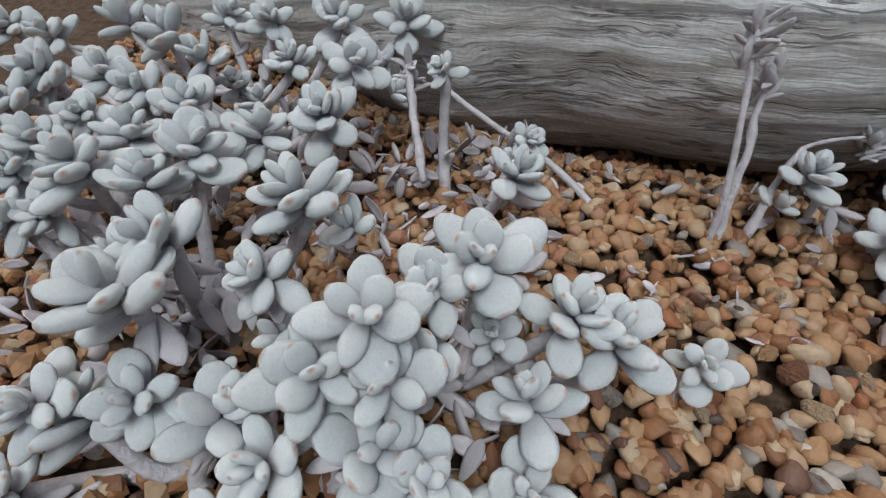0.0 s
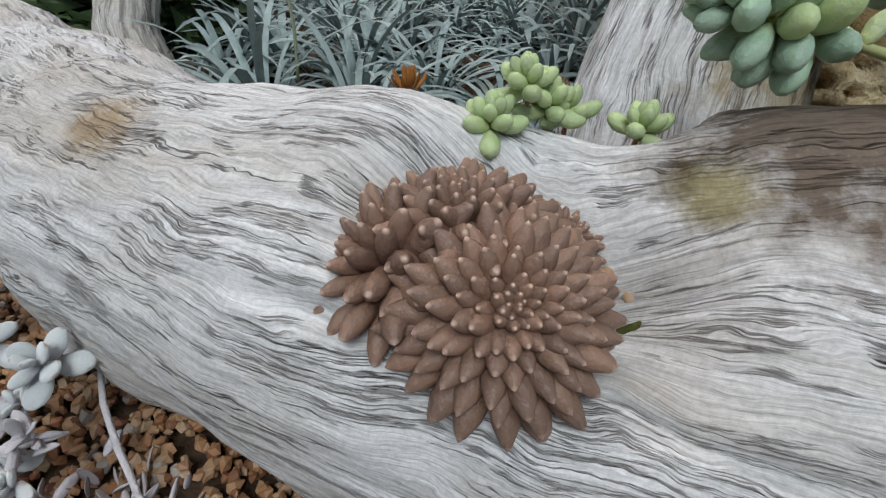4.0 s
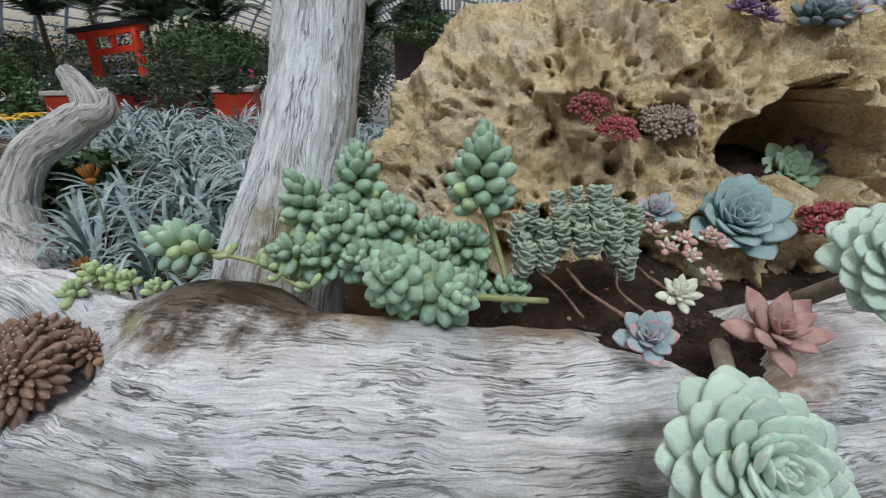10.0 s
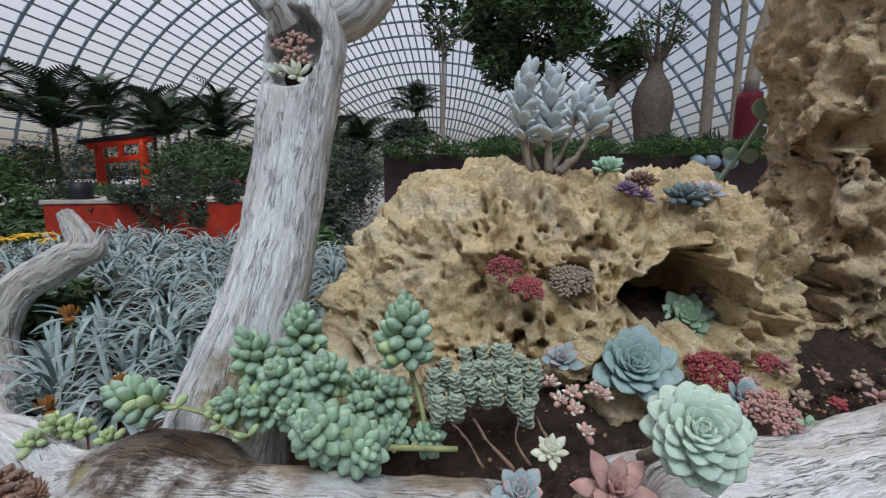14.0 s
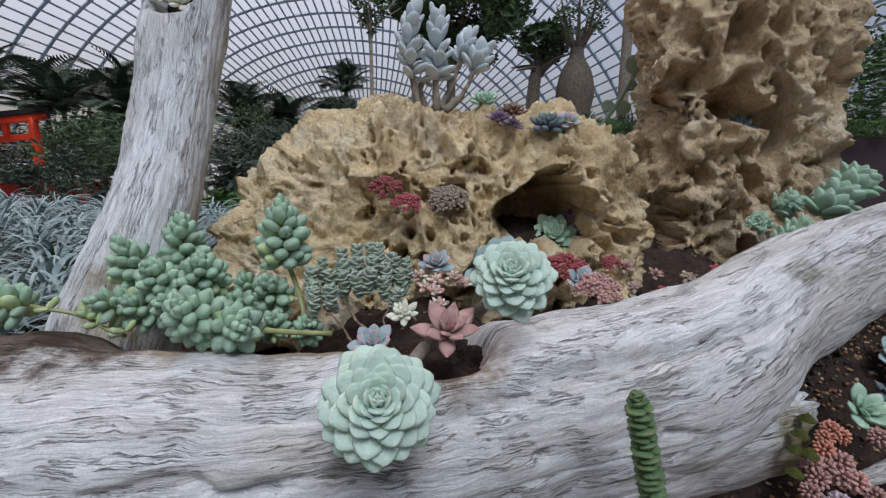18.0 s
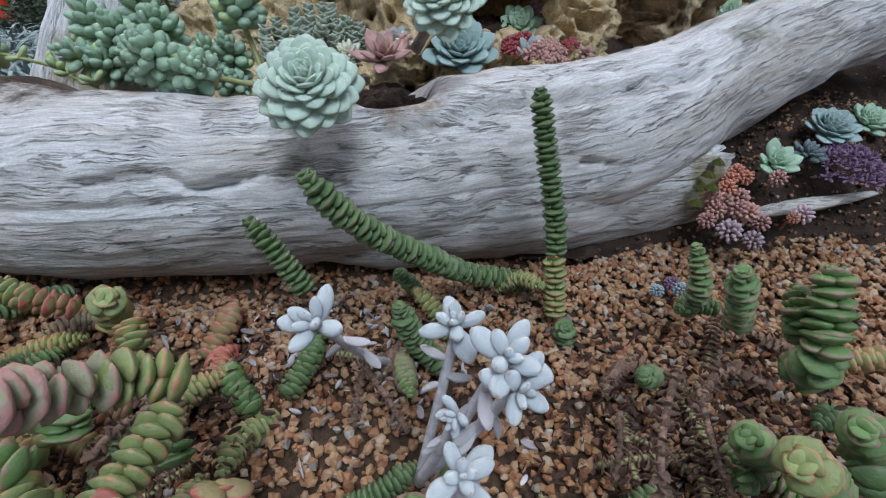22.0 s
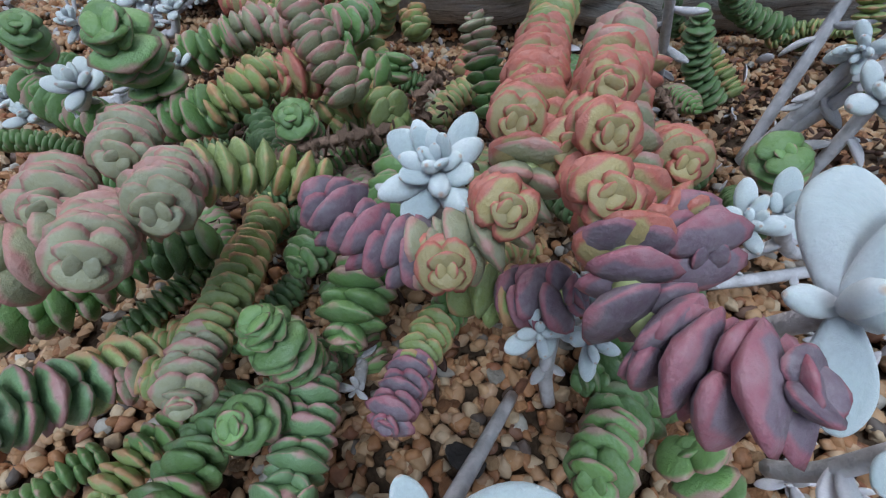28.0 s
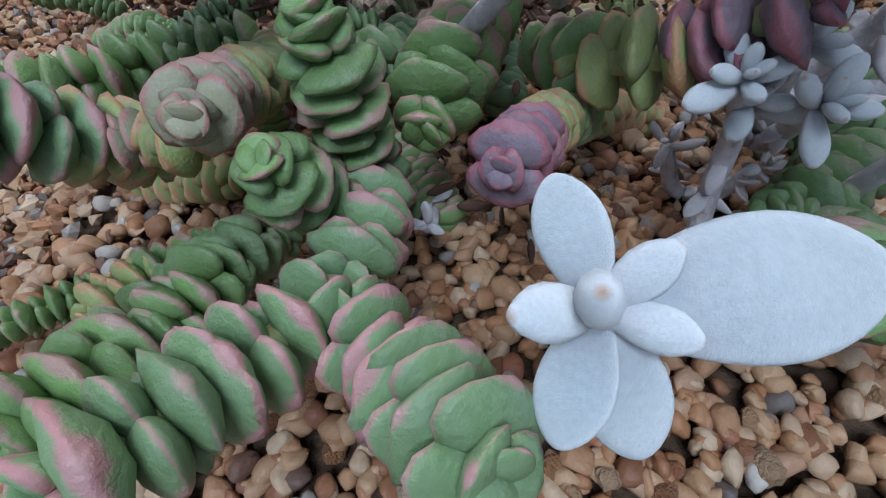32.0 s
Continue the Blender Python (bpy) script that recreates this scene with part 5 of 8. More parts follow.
PINK = leaf("pink_leaf", M_PINK, 0.52, 0.17, 0.55, 0.40, 0.9, 0.08, 0.05, 8, 8)
CREAM = leaf("cream_leaf", M_CREAM, 0.46, 0.26, 0.6, 0.4, 0.5, 0.16, 0.04)
REDBEAD = leaf("red_bead", M_REDSED, 0.62, 0.55, 0.55, 0.5, 0.0, 0.0, 0.0, 4, 6)
PINKBEAD = leaf("pink_bead", M_PINKSED, 0.62, 0.55, 0.55, 0.5, 0.0, 0.0, 0.0, 4, 6)
TANBEAD = leaf("tan_bead", M_TANSED, 0.55, 0.5, 0.55, 0.5, 0.0, 0.0, 0.0, 4, 6)
SLATE = leaf("slate_leaf", M_DARKROS, 0.46, 0.30, 0.6, 0.4, 0.4, 0.12, 0.0, 6, 7)
VIOLET = leaf("violet_leaf", M_PURPLE, 0.46, 0.2, 0.6, 0.4, 0.7, 0.1, 0.0, 6, 7)
JADE = [leaf("jade_leaf", M_JADE, 0.58, 0.26, 0.6, 0.3, 0.1, 0.12, 0.05, 7, 8)]


def string_set(key, material):
    LM[key] = []
    for shape in ((1.78, 0.60, 0.06, 5, 10, 0.35, 0.9), (1.68, 0.64, 0.14, 5, 10, 0.45, 0.9)):
        v, f, u = pair_shape(*shape)
        LM[key].append(mesh_of("double_leaf", v, f, material, u))
    v, f, u = pair_shape(1.75, 0.66, 0.42, point=0.3, keen=0.5)
    w = v * np.array((0.85, 0.80, 0.9))
    LM[key + "_tip"] = [mesh_of("double_leaf", w, f, material, u)]


for nm, ma in (("green", M_STRING), ("dark", M_STRING_DARK), ("lime", M_STRING_LIME), ("pink", M_STRING_PINK), ("sage", M_STRING_SAGE), ("red", M_STRING_RED), ("purple", M_STRING_PURPLE), ("grey", M_GREYGREEN)):
    string_set(nm, ma)
LM["grey"] = [mesh_of("double_leaf", *pair_shape(1.25, 0.52, 0.45, point=0.35)[:2], M_GREYGREEN, pair_shape(1.25, 0.52, 0.45, point=0.35)[2])]
LM["grey_tip"] = LM["grey"]
LM["dry"] = [mesh_of("dry_leaf", *pair_shape(0.8, 0.2, -0.35)[:2], M_DRY, pair_shape(0.8, 0.2, -0.35)[2]), mesh_of("dry_leaf", *pair_shape(0.6, 0.2, 0.4)[:2], M_DRY, pair_shape(0.6, 0.2, 0.4)[2])]
LM["dry_tip"] = LM["dry"]


def rel(o, pts):
    return [tuple(np.subtract(p[:3], o)) + tuple(p[3:]) for p in pts]


def string_plant(points, kinds, r0, r1, label, gap=0.44, group="stacked succulents"):
    """One stacked succulent stem: points from foot to tip; kinds name the leaf colours from foot to tip."""
    o = points[0]
    th = thing("stacked_succulent", o, label, "succulent", group)
    p = np.array(rel(o, points))
    core = np.c_[p, np.full(len(p), 0.28 * r0)]
    stem(th, core, M_STALK if kinds[0] != "dry" else M_DRY, n=4 * len(p))
    fine, length = spline(p, 60)
    cuts = [int(round(i * 59 / len(kinds))) for i in range(len(kinds) + 1)]
    for i, k in enumerate(kinds):
        seg = fine[cuts[i] : cuts[i + 1] + 1]
        a, b = i / len(kinds), (i + 1) / len(kinds)
        last = i == len(kinds) - 1
        stack(th, seg, LM[k], LM[k + "_tip"], r0 + (r1 - r0) * a, r0 + (r1 - r0) * b, gap, tipn=(2 if k == "grey" else 4) if last else 0)
    return th



def string_filler(at, kind, r, length, seed, label="dark green stacked succulent stem lying under taller ones"):
    """A half-hidden stacked stem lying low under the others, its leaf pairs joined into one column."""
    g = np.random.default_rng(seed)
    a = g.uniform(0, TAU)
    d = np.array((math.cos(a), math.sin(a), 0.25)) * length
    p = spline([(*(-0.5 * d), 0), (g.uniform(-0.006, 0.006), g.uniform(-0.006, 0.006), 0.004, 0), (*(0.5 * d), 0)], max(9, int(length / (0.34 * r))))[0][:, :3]
    t, u, w = frames_along(p)
    v0, f0, u0 = pair_shape(0.9, 0.2, -0.3, point=0.5) if kind == "dry" else pair_shape(1.7, 0.60, 0.14, point=0.3, keen=0.7)
    vs, fs, us = [], [], []
    for i in range(len(p)):
        m = Matrix((u[i], w[i], t[i])).transposed() @ Matrix.Rotation(i * math.pi / 2 + g.uniform(-0.15, 0.15), 3, "Z")
        k = r * min(1, 0.35 + 0.16 * (len(p) - 1 - i)) * g.uniform(0.93, 1.06)
        fs += [tuple(q + len(vs) * len(v0) for q in f) for f in f0]
        vs.append(v0 @ np.array(m).T * k + p[i])
        us.append(u0)
    th = thing("stacked_succulent", at, label, "succulent", "stacked succulents")
    c = len(vs) - 5
    mat, n0 = LM[kind][0].materials[0], len(v0)
    stem(th, [(*p[0], 0.3 * r), (*p[len(p) // 2], 0.3 * r), (*p[-1], 0.15 * r)], M_STALK, n=8)
    part("leaf_column", mesh_of("leaf_column", np.vstack(vs[:c]), fs[: c * len(f0)], mat, np.vstack(us[:c])), th, kind="stuff")
    part("tip_rosette", mesh_of("tip_rosette", np.vstack(vs[c:]), [tuple(q - c * n0 for q in f) for f in fs[c * len(f0) :]], mat, np.vstack(us[c:])), th, kind="stuff")
    return th


def toward(c, up=1.0, side=0.65):
    v = Vector((jitter(side), -0.45 + jitter(side), up))
    return v.normalized()


def felt_plant(base, heads, label, meshes=None, wilt=True, stem_r=0.0028, n=10, category="succulent"):
    """A felted succulent: woody stems from one foot, each with a loose rosette of fat leaves at its end and wilted ones below.
    heads are (x, y, z, leaf length)."""
    meshes = meshes or SILVER
    th = thing("felted_succulent", base, label, category)
    for hx, hy, hz, size in heads:
        size *= 0.92 + jitter(0.14)
        c = np.subtract((hx, hy, hz), base)
        foot = np.array((c[0] * 0.25 + jitter(0.012), c[1] * 0.25 + jitter(0.012), max(0.001, 0.02 * c[2])))
        mid = (foot + c) / 2 + np.array((jitter(0.006), jitter(0.006), -0.008))
        low = c - np.array((0, 0, size * 0.25))
        stem(th, [(*foot, stem_r * 1.15), (*mid, stem_r), (*low, stem_r * 0.9)], M_SILVER_STEM, n=9)
        ax = toward(c)
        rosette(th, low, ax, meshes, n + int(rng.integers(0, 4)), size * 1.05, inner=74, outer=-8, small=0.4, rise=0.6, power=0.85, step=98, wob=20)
        q = low if rng.uniform() < 0.45 else None
        if q is not None:
            q = low + np.array((jitter(1.2), jitter(1.2), -0.75)) * size
            rosette(th, q, toward(c, 0.6), meshes, 6, size * 0.72, inner=60, outer=0, small=0.5, rise=0.4, step=98, wob=20)
        if wilt:
            for k in range(4):
                s = rng.uniform(0.2, 0.97)
                p = foot + (low - foot) * s
                m = Matrix.Translation(p) @ Matrix.Rotation(rng.uniform(0, TAU), 4, "Z") @ Matrix.Rotation(radians(rng.uniform(-70, 10)), 4, "X") @ Matrix.Diagonal((size * 0.8,) * 3 + (1,))
                part("wilted_leaf", WILT[k % 2], th, m=m)
    return th


def rosette_plant(centre, axis, mesh, count, size, label, name="rosette_succulent", category="succulent", foot=None, group="", **kw):
    th = thing(name, centre, label, category, group)
    if foot is not None:
        f = np.subtract(foot, centre)
        stem(th, [(*f, 0.006), (*(f * 0.5), 0.0055), (0, 0, 0, 0.006)], M_BARK, n=8)
    rosette(th, (0, 0, 0), axis, mesh, count, size, **kw)
    return th


def bean_head(th, centre, axis, length, size, count, meshes=None):
    """A dense spike of bean-shaped leaves round a stalk, the newest closed at the top."""
    meshes = meshes or BEAN
    ax = Vector(axis).normalized()
    turn = basis(ax, rng.uniform(0, TAU))
    for i in range(count):
        k = (i + 0.5) / count
        along = length * (1 - k**0.9)
        lift = radians(78 - 74 * min(1, k * 1.6) + jitter(9))
        s = size * (0.55 + 0.45 * min(1, k * 2.2)) * (1 + jitter(0.1))
        m = Matrix.Translation(centre) @ turn @ Matrix.Translation((0, 0, along)) @ Matrix.Rotation(radians(137.5 * i + jitter(6)), 4, "Z") @ Matrix.Rotation(lift, 4, "X") @ Matrix.Translation((0, size * 0.10, 0)) @ Matrix.Diagonal((s, s, s, 1))
        part("leaf", BEAN_PALE[0] if k > 0.6 and i % 4 == 0 else meshes[i % len(meshes)], th, m=m)


BEADS = {}


def bead_rosette(mesh):
    """One tiny rosette of six bead leaves, as a shared mesh one long."""
    key = mesh.name
    if key not in BEADS:
        v = np.array([w.co[:] for w in mesh.vertices])
        f = [tuple(k.vertices) for k in mesh.polygons]
        vs, fs = [], []
        for i in range(9):
            k = (i + 0.5) / 9
            m = Matrix.Rotation(radians(137.5 * i), 4, "Z") @ Matrix.Translation((0, 0.1, 0.3 * (1 - k))) @ Matrix.Rotation(radians(78 - 74 * k), 4, "X") @ Matrix.Diagonal((0.75 + 0.3 * k,) * 3 + (1,))
            a = np.array(m)
            fs += [tuple(q + len(vs) * len(v) for q in t) for t in f]
            vs.append(v @ a[:3, :3].T + a[:3, 3])
        BEADS[key] = mesh_of("bead_tuft", np.vstack(vs), fs, mesh.materials[0])
    return BEADS[key]


def bead_plant(centre, radius, count, size, mesh, label, name="bead_succulent", axis=(0, -0.4, 1)):
    """A low cushion of tiny rosettes of bead leaves."""
    th = thing(name, centre, label, "succulent")
    a = basis(axis).to_3x3()
    me = bead_rosette(mesh)
    count, size = int(count * 1.9), size * 0.8
    v0 = np.array([w.co[:] for w in me.vertices])
    f0 = [tuple(k.vertices) for k in me.polygons]
    vs, fs = [], []
    for i in range(count):
        q = math.sqrt((i + 0.5) / count)
        g = 2.39996 * i
        p = a @ Vector((q * radius * math.cos(g), q * radius * math.sin(g), radius * 0.5 * (1 - q * q) + jitter(radius * 0.12)))
        up = (a @ Vector((math.cos(g) * q * 0.8, math.sin(g) * q * 0.8, 1))).normalized()
        m = np.array(Matrix.Translation(p) @ basis(up, g) @ Matrix.Diagonal((size * (1 + jitter(0.25)),) * 3 + (1,)))
        fs += [tuple(k + len(vs) * len(v0) for k in t) for t in f0]
        vs.append(v0 @ m[:3, :3].T + m[:3, 3])
    part("bead_cushion", mesh_of("bead_cushion", np.vstack(vs), fs, mesh.materials[0]), th, kind="stuff")
    return th

# ---- felted silver succulents in front of the log ----
SILVER_LABEL = "silver-white felted succulent with fat oval leaves on gravel"
felt_plant((-0.6256, -0.0146, 0.0194), [(-0.5668, -0.0253, 0.0832, 0.021), (-0.5736, -0.0411, 0.0684, 0.018), (-0.6284, 0.0078, 0.0799, 0.02), (-0.6055, -0.0376, 0.0742, 0.02), (-0.6054, -0.0560, 0.0687, 0.024), (-0.6674, 0.0208, 0.0798, 0.018), (-0.7028, 0.0378, 0.0823, 0.018), (-0.6741, -0.0160, 0.0659, 0.016), (-0.6861, -0.0209, 0.0654, 0.016)], SILVER_LABEL)
felt_plant((-0.5362, -0.0199, 0.0152), [(-0.5163, -0.0257, 0.0694, 0.02), (-0.5438, -0.0514, 0.0694, 0.018), (-0.5351, -0.0571, 0.0529, 0.021), (-0.5006, -0.0495, 0.0382, 0.02), (-0.4915, -0.0301, 0.0536, 0.019), (-0.4782, -0.0304, 0.0471, 0.018), (-0.5561, -0.0574, 0.0536, 0.02), (-0.5118, -0.0290, 0.0426, 0.013), (-0.5282, -0.0317, 0.0626, 0.018)], SILVER_LABEL)
felt_plant((-0.4449, -0.0133, 0.0132), [(-0.4465, -0.0170, 0.0286, 0.013)], "small silver felted succulent shoot on gravel", wilt=False)
felt_plant((-0.5886, -0.0643, 0.0084), [(-0.5412, -0.0677, 0.0361, 0.018), (-0.5635, -0.0730, 0.0359, 0.02), (-0.5840, -0.0677, 0.0376, 0.018), (-0.6049, -0.0666, 0.0436, 0.018), (-0.6268, -0.0740, 0.0459, 0.018), (-0.6178, -0.0735, 0.0377, 0.018), (-0.5253, -0.0729, 0.0345, 0.018), (-0.5005, -0.0643, 0.0233, 0.018), (-0.6349, -0.0886, 0.0254, 0.018)], SILVER_LABEL)
felt_plant((-0.6804, 0.1044, 0.0445), [(-0.5929, 0.0835, 0.0953, 0.024), (-0.7207, 0.0746, 0.0901, 0.022), (-0.6751, 0.1119, 0.0758, 0.018), (-0.7200, 0.1260, 0.1001, 0.022), (-0.7963, 0.1233, 0.1003, 0.022), (-0.7569, 0.1399, 0.1041, 0.022), (-0.6710, 0.1582, 0.1046, 0.022), (-0.5937, 0.0524, 0.0813, 0.02), (-0.7482, 0.0474, 0.0858, 0.022), (-0.7001, 0.1552, 0.1051, 0.02), (-0.6160, 0.1332, 0.1078, 0.022), (-0.5765, 0.1290, 0.1056, 0.022), (-0.8362, 0.1317, 0.1053, 0.022), (-0.5712, 0.1778, 0.1049, 0.022)], SILVER_LABEL)
felt_plant((-0.7109, 0.0563, 0.0362), [(-0.6972, 0.0074, 0.0812, 0.021), (-0.6571, -0.0096, 0.0815, 0.022), (-0.6338, -0.0114, 0.0753, 0.02), (-0.6622, 0.0533, 0.0839, 0.021), (-0.6151, 0.0316, 0.0780, 0.02), (-0.7437, 0.0664, 0.0944, 0.022), (-0.6918, 0.0660, 0.0874, 0.02), (-0.6700, 0.0882, 0.0960, 0.021), (-0.6298, 0.0986, 0.0916, 0.02), (-0.6999, -0.0037, 0.0742, 0.02)], SILVER_LABEL)
felt_plant((-0.5455, 0.0672, 0.0325), [(-0.5469, 0.0831, 0.0936, 0.013), (-0.5133, 0.0441, 0.0608, 0.016), (-0.5091, 0.0825, 0.0622, 0.014)], "leggy silver felted succulent with dried brown flower heads", wilt=False)
felt_plant((-0.3329, 0.0169, 0.0151), [(-0.3442, 0.0192, 0.0580, 0.014), (-0.3313, 0.0124, 0.0592, 0.014), (-0.3268, 0.0812, 0.0624, 0.014), (-0.3104, 0.0846, 0.0755, 0.016), (-0.3513, 0.0101, 0.0445, 0.012), (-0.3653, 0.0479, 0.0403, 0.015), (-0.2890, 0.0778, 0.0854, 0.02), (-0.3016, 0.0569, 0.0768, 0.02), (-0.2915, 0.0170, 0.0437, 0.017)], "silver felted succulent with mauve wilted lower leaves beside the log")
felt_plant((-0.3098, -0.0097, 0.0091), [(-0.3265, -0.0174, 0.0432, 0.012), (-0.3114, -0.0164, 0.0379, 0.012), (-0.3681, -0.0418, 0.0270, 0.012), (-0.3095, 0.0341, 0.0576, 0.018), (-0.3295, -0.0204, 0.0478, 0.018)], SILVER_LABEL)
felt_plant((-0.3447, 0.0665, 0.0252), [(-0.3175, 0.0818, 0.0572, 0.017), (-0.2766, 0.0912, 0.0576, 0.017), (-0.3917, 0.0685, 0.0573, 0.015), (-0.3488, 0.0655, 0.0451, 0.016)], SILVER_LABEL)


def dry_twig(points, label):
    th = thing("dry_stalk", points[0][:3], label, "dry stalk")
    stem(th, rel(points[0][:3], points), M_SILVER_STEM, n=14, rough=0.001)
    top = np.subtract(points[-1][:3], points[0][:3])
    for k in range(16):
        m = Matrix.Translation(top - np.array((jitter(0.003), jitter(0.003), 0.0009 * k))) @ Matrix.Rotation(rng.uniform(0, TAU), 4, "Z") @ Matrix.Rotation(radians(rng.uniform(0, 75)), 4, "X") @ Matrix.Diagonal((0.010 + jitter(0.002),) * 3 + (1,))
        part("dried_leaf", WILT[k % 2], th, m=m)


dry_twig([(-0.4267, 0.0542, 0.0257, 0.0017), (-0.4260, 0.0566, 0.0562, 0.0014), (-0.4278, 0.0721, 0.1112, 0.0012)], "thin upright dry grey stalk with a shrivelled head")
dry_twig([(-0.4240, 0.0547, 0.0257, 0.0022), (-0.4196, 0.0648, 0.0575, 0.0018), (-0.4164, 0.0772, 0.0948, 0.0014)], "bent dry grey stalk with curled dead leaves")
dry_twig([(-0.4101, 0.0605, 0.0263, 0.002), (-0.3978, 0.0740, 0.0585, 0.0013), (-0.3803, 0.0927, 0.0615, 0.001), (-0.3505, 0.1066, 0.0612, 0.0008)], "thin dry trailing twig beside the log")
dry_twig([(-0.4660, 0.0613, 0.0285, 0.002), (-0.4942, 0.0873, 0.0466, 0.0018), (-0.5206, 0.1006, 0.0581, 0.0016), (-0.5594, 0.1288, 0.0749, 0.0016), (-0.5816, 0.1577, 0.0963, 0.0015)], "creeping woody stalk with wilted mauve leaves")
dry_twig([(-0.5535, 0.0546, 0.0503, 0.0022), (-0.5615, 0.0765, 0.0699, 0.0022), (-0.5700, 0.1021, 0.0901, 0.0022)], "bare upright felted stalk beside the log")

# ---- on the log: brown finger rosettes, sedums, echeverias ----
cactus = thing("finger_rosettes", (-0.380, 0.154, 0.167), "cluster of brown finger-leaved rosettes growing in a hollow of the log", "succulent")
for c, ax, n, s in (((0.008, -0.022, 0.006), (0.22, -0.62, 0.74), 124, 0.039), ((-0.010, 0.004, 0.013), (-0.08, 0.0, 1), 78, 0.042), ((-0.032, -0.008, 0.006), (-0.80, -0.3, 0.5), 64, 0.038), ((0.024, 0.026, 0.002), (0.6, 0.1, 0.85), 56, 0.026), ((0.000, 0.024, 0.010), (0.1, 0.45, 0.9), 56, 0.030)):
    rosette(cactus, c, ax, BROWN, n, s, inner=86, outer=-12, small=0.35, rise=0.18, power=0.75, name="finger_leaf")

pale_sedum = thing("pale_sedum", (-0.3539, 0.2078, 0.1697), "pale green sedum on red stalks behind the brown rosettes", "succulent")
po = np.array(pale_sedum.location)
for p in ((-0.388, 0.209, 0.200), (-0.375, 0.222, 0.213), (-0.366, 0.229, 0.203), (-0.357, 0.236, 0.199), (-0.325, 0.2327, 0.195), (-0.347, 0.212, 0.180)):
    d = np.subtract(p, po) + np.array((0, 0, 0.006))
    stem(pale_sedum, [(d[0] * 0.6, d[1] * 0.6, -0.02, 0.0014), (d[0] * 0.9, d[1], d[2] * 0.4, 0.0013), (*d, 0.0012)], M_STALK_RED, n=7)
    rosette(pale_sedum, d - np.array((0, 0, 0.002)), (jitter(0.3), -0.3, 1), BEAN_PALE, 12, 0.017, inner=80, outer=-5, small=0.55, rise=0.4)

beans = thing("bean_sedum", (-0.0824, 0.2586, 0.2026), "blue-green jelly-bean sedum with plump leaves sprawling over the log", "succulent")
bo = np.array(beans.location)
for p, ax, ln, s, n in (((-0.2900, 0.2358, 0.2462), (-0.85, -0.2, 0.3), 0.044, 0.023, 34), ((-0.1604, 0.3324, 0.2853), (0.05, -0.15, 1), 0.055, 0.027, 40), ((-0.2024, 0.3057, 0.2672), (-0.25, -0.3, 0.9), 0.05, 0.026, 36), ((-0.1565, 0.2783, 0.2554), (0.0, -0.65, 0.75), 0.042, 0.025, 36), ((-0.1126, 0.2834, 0.2612), (0.25, -0.6, 0.75), 0.045, 0.026, 36), ((-0.0902, 0.2219, 0.2382), (0.05, -0.8, 0.6), 0.045, 0.028, 42), ((-0.0543, 0.2238, 0.2255), (0.5, -0.6, 0.3), 0.045, 0.026, 32), ((-0.1934, 0.2618, 0.2341), (-0.3, -0.6, 0.4), 0.04, 0.022, 26), ((-0.0348, 0.3209, 0.2967), (0.03, -0.15, 1), 0.066, 0.030, 44), ((-0.0459, 0.3068, 0.2345), (0.0, -0.6, 0.8), 0.042, 0.022, 30), ((-0.0813, 0.3232, 0.2316), (-0.1, -0.4, 0.8), 0.035, 0.022, 26), ((-0.0035, 0.2863, 0.1998), (0.3, -0.6, 0.6), 0.03, 0.018, 24), ((-0.0387, 0.2836, 0.2057), (0.1, -0.7, 0.6), 0.03, 0.019, 24), ((-0.1331, 0.2674, 0.2312), (-0.1, -0.7, 0.4), 0.04, 0.024, 28), ((-0.1738, 0.2729, 0.2262), (-0.2, -0.6, 0.5), 0.038, 0.022, 24), ((-0.0782, 0.2918, 0.2212), (0.1, -0.5, 0.7), 0.035, 0.022, 24)):
    bean_head(beans, np.subtract(p, bo) - 0.45 * ln * np.array(Vector(ax).normalized()), ax, ln, s, n)
for pts in ([(-0.178, 0.245, 0.208, 0.0022), (-0.198, 0.243, 0.217, 0.0021), (-0.222, 0.247, 0.229, 0.0021), (-0.268, 0.240, 0.242, 0.0020)], [(0.0298, 0.2697, 0.2025, 0.003), (-0.0011, 0.2572, 0.2083, 0.003), (-0.0376, 0.2348, 0.2197, 0.003)], [(-0.0008, 0.2760, 0.1968, 0.003), (-0.0153, 0.3090, 0.2283, 0.003), (-0.0346, 0.3190, 0.2814, 0.003)]):
    stem(beans, rel(bo, pts), M_STALK, n=12, label="thick pale green sedum stalk")
for p in ((-0.226, 0.246, 0.231), (-0.216, 0.246, 0.227), (-0.205, 0.243, 0.221), (-0.176, 0.2417, 0.2138), (-0.0375, 0.2335, 0.2093), (-0.252, 0.242, 0.238)):
    for k in range(3):
        m = Matrix.Translation(np.subtract(p, bo)) @ Matrix.Rotation(rng.uniform(0, TAU), 4, "Z") @ Matrix.Rotation(radians(rng.uniform(-20, 70)), 4, "X") @ Matrix.Diagonal((0.015,) * 3 + (1,))
        part("leaf", BEAN_PALE[0], beans, m=m)

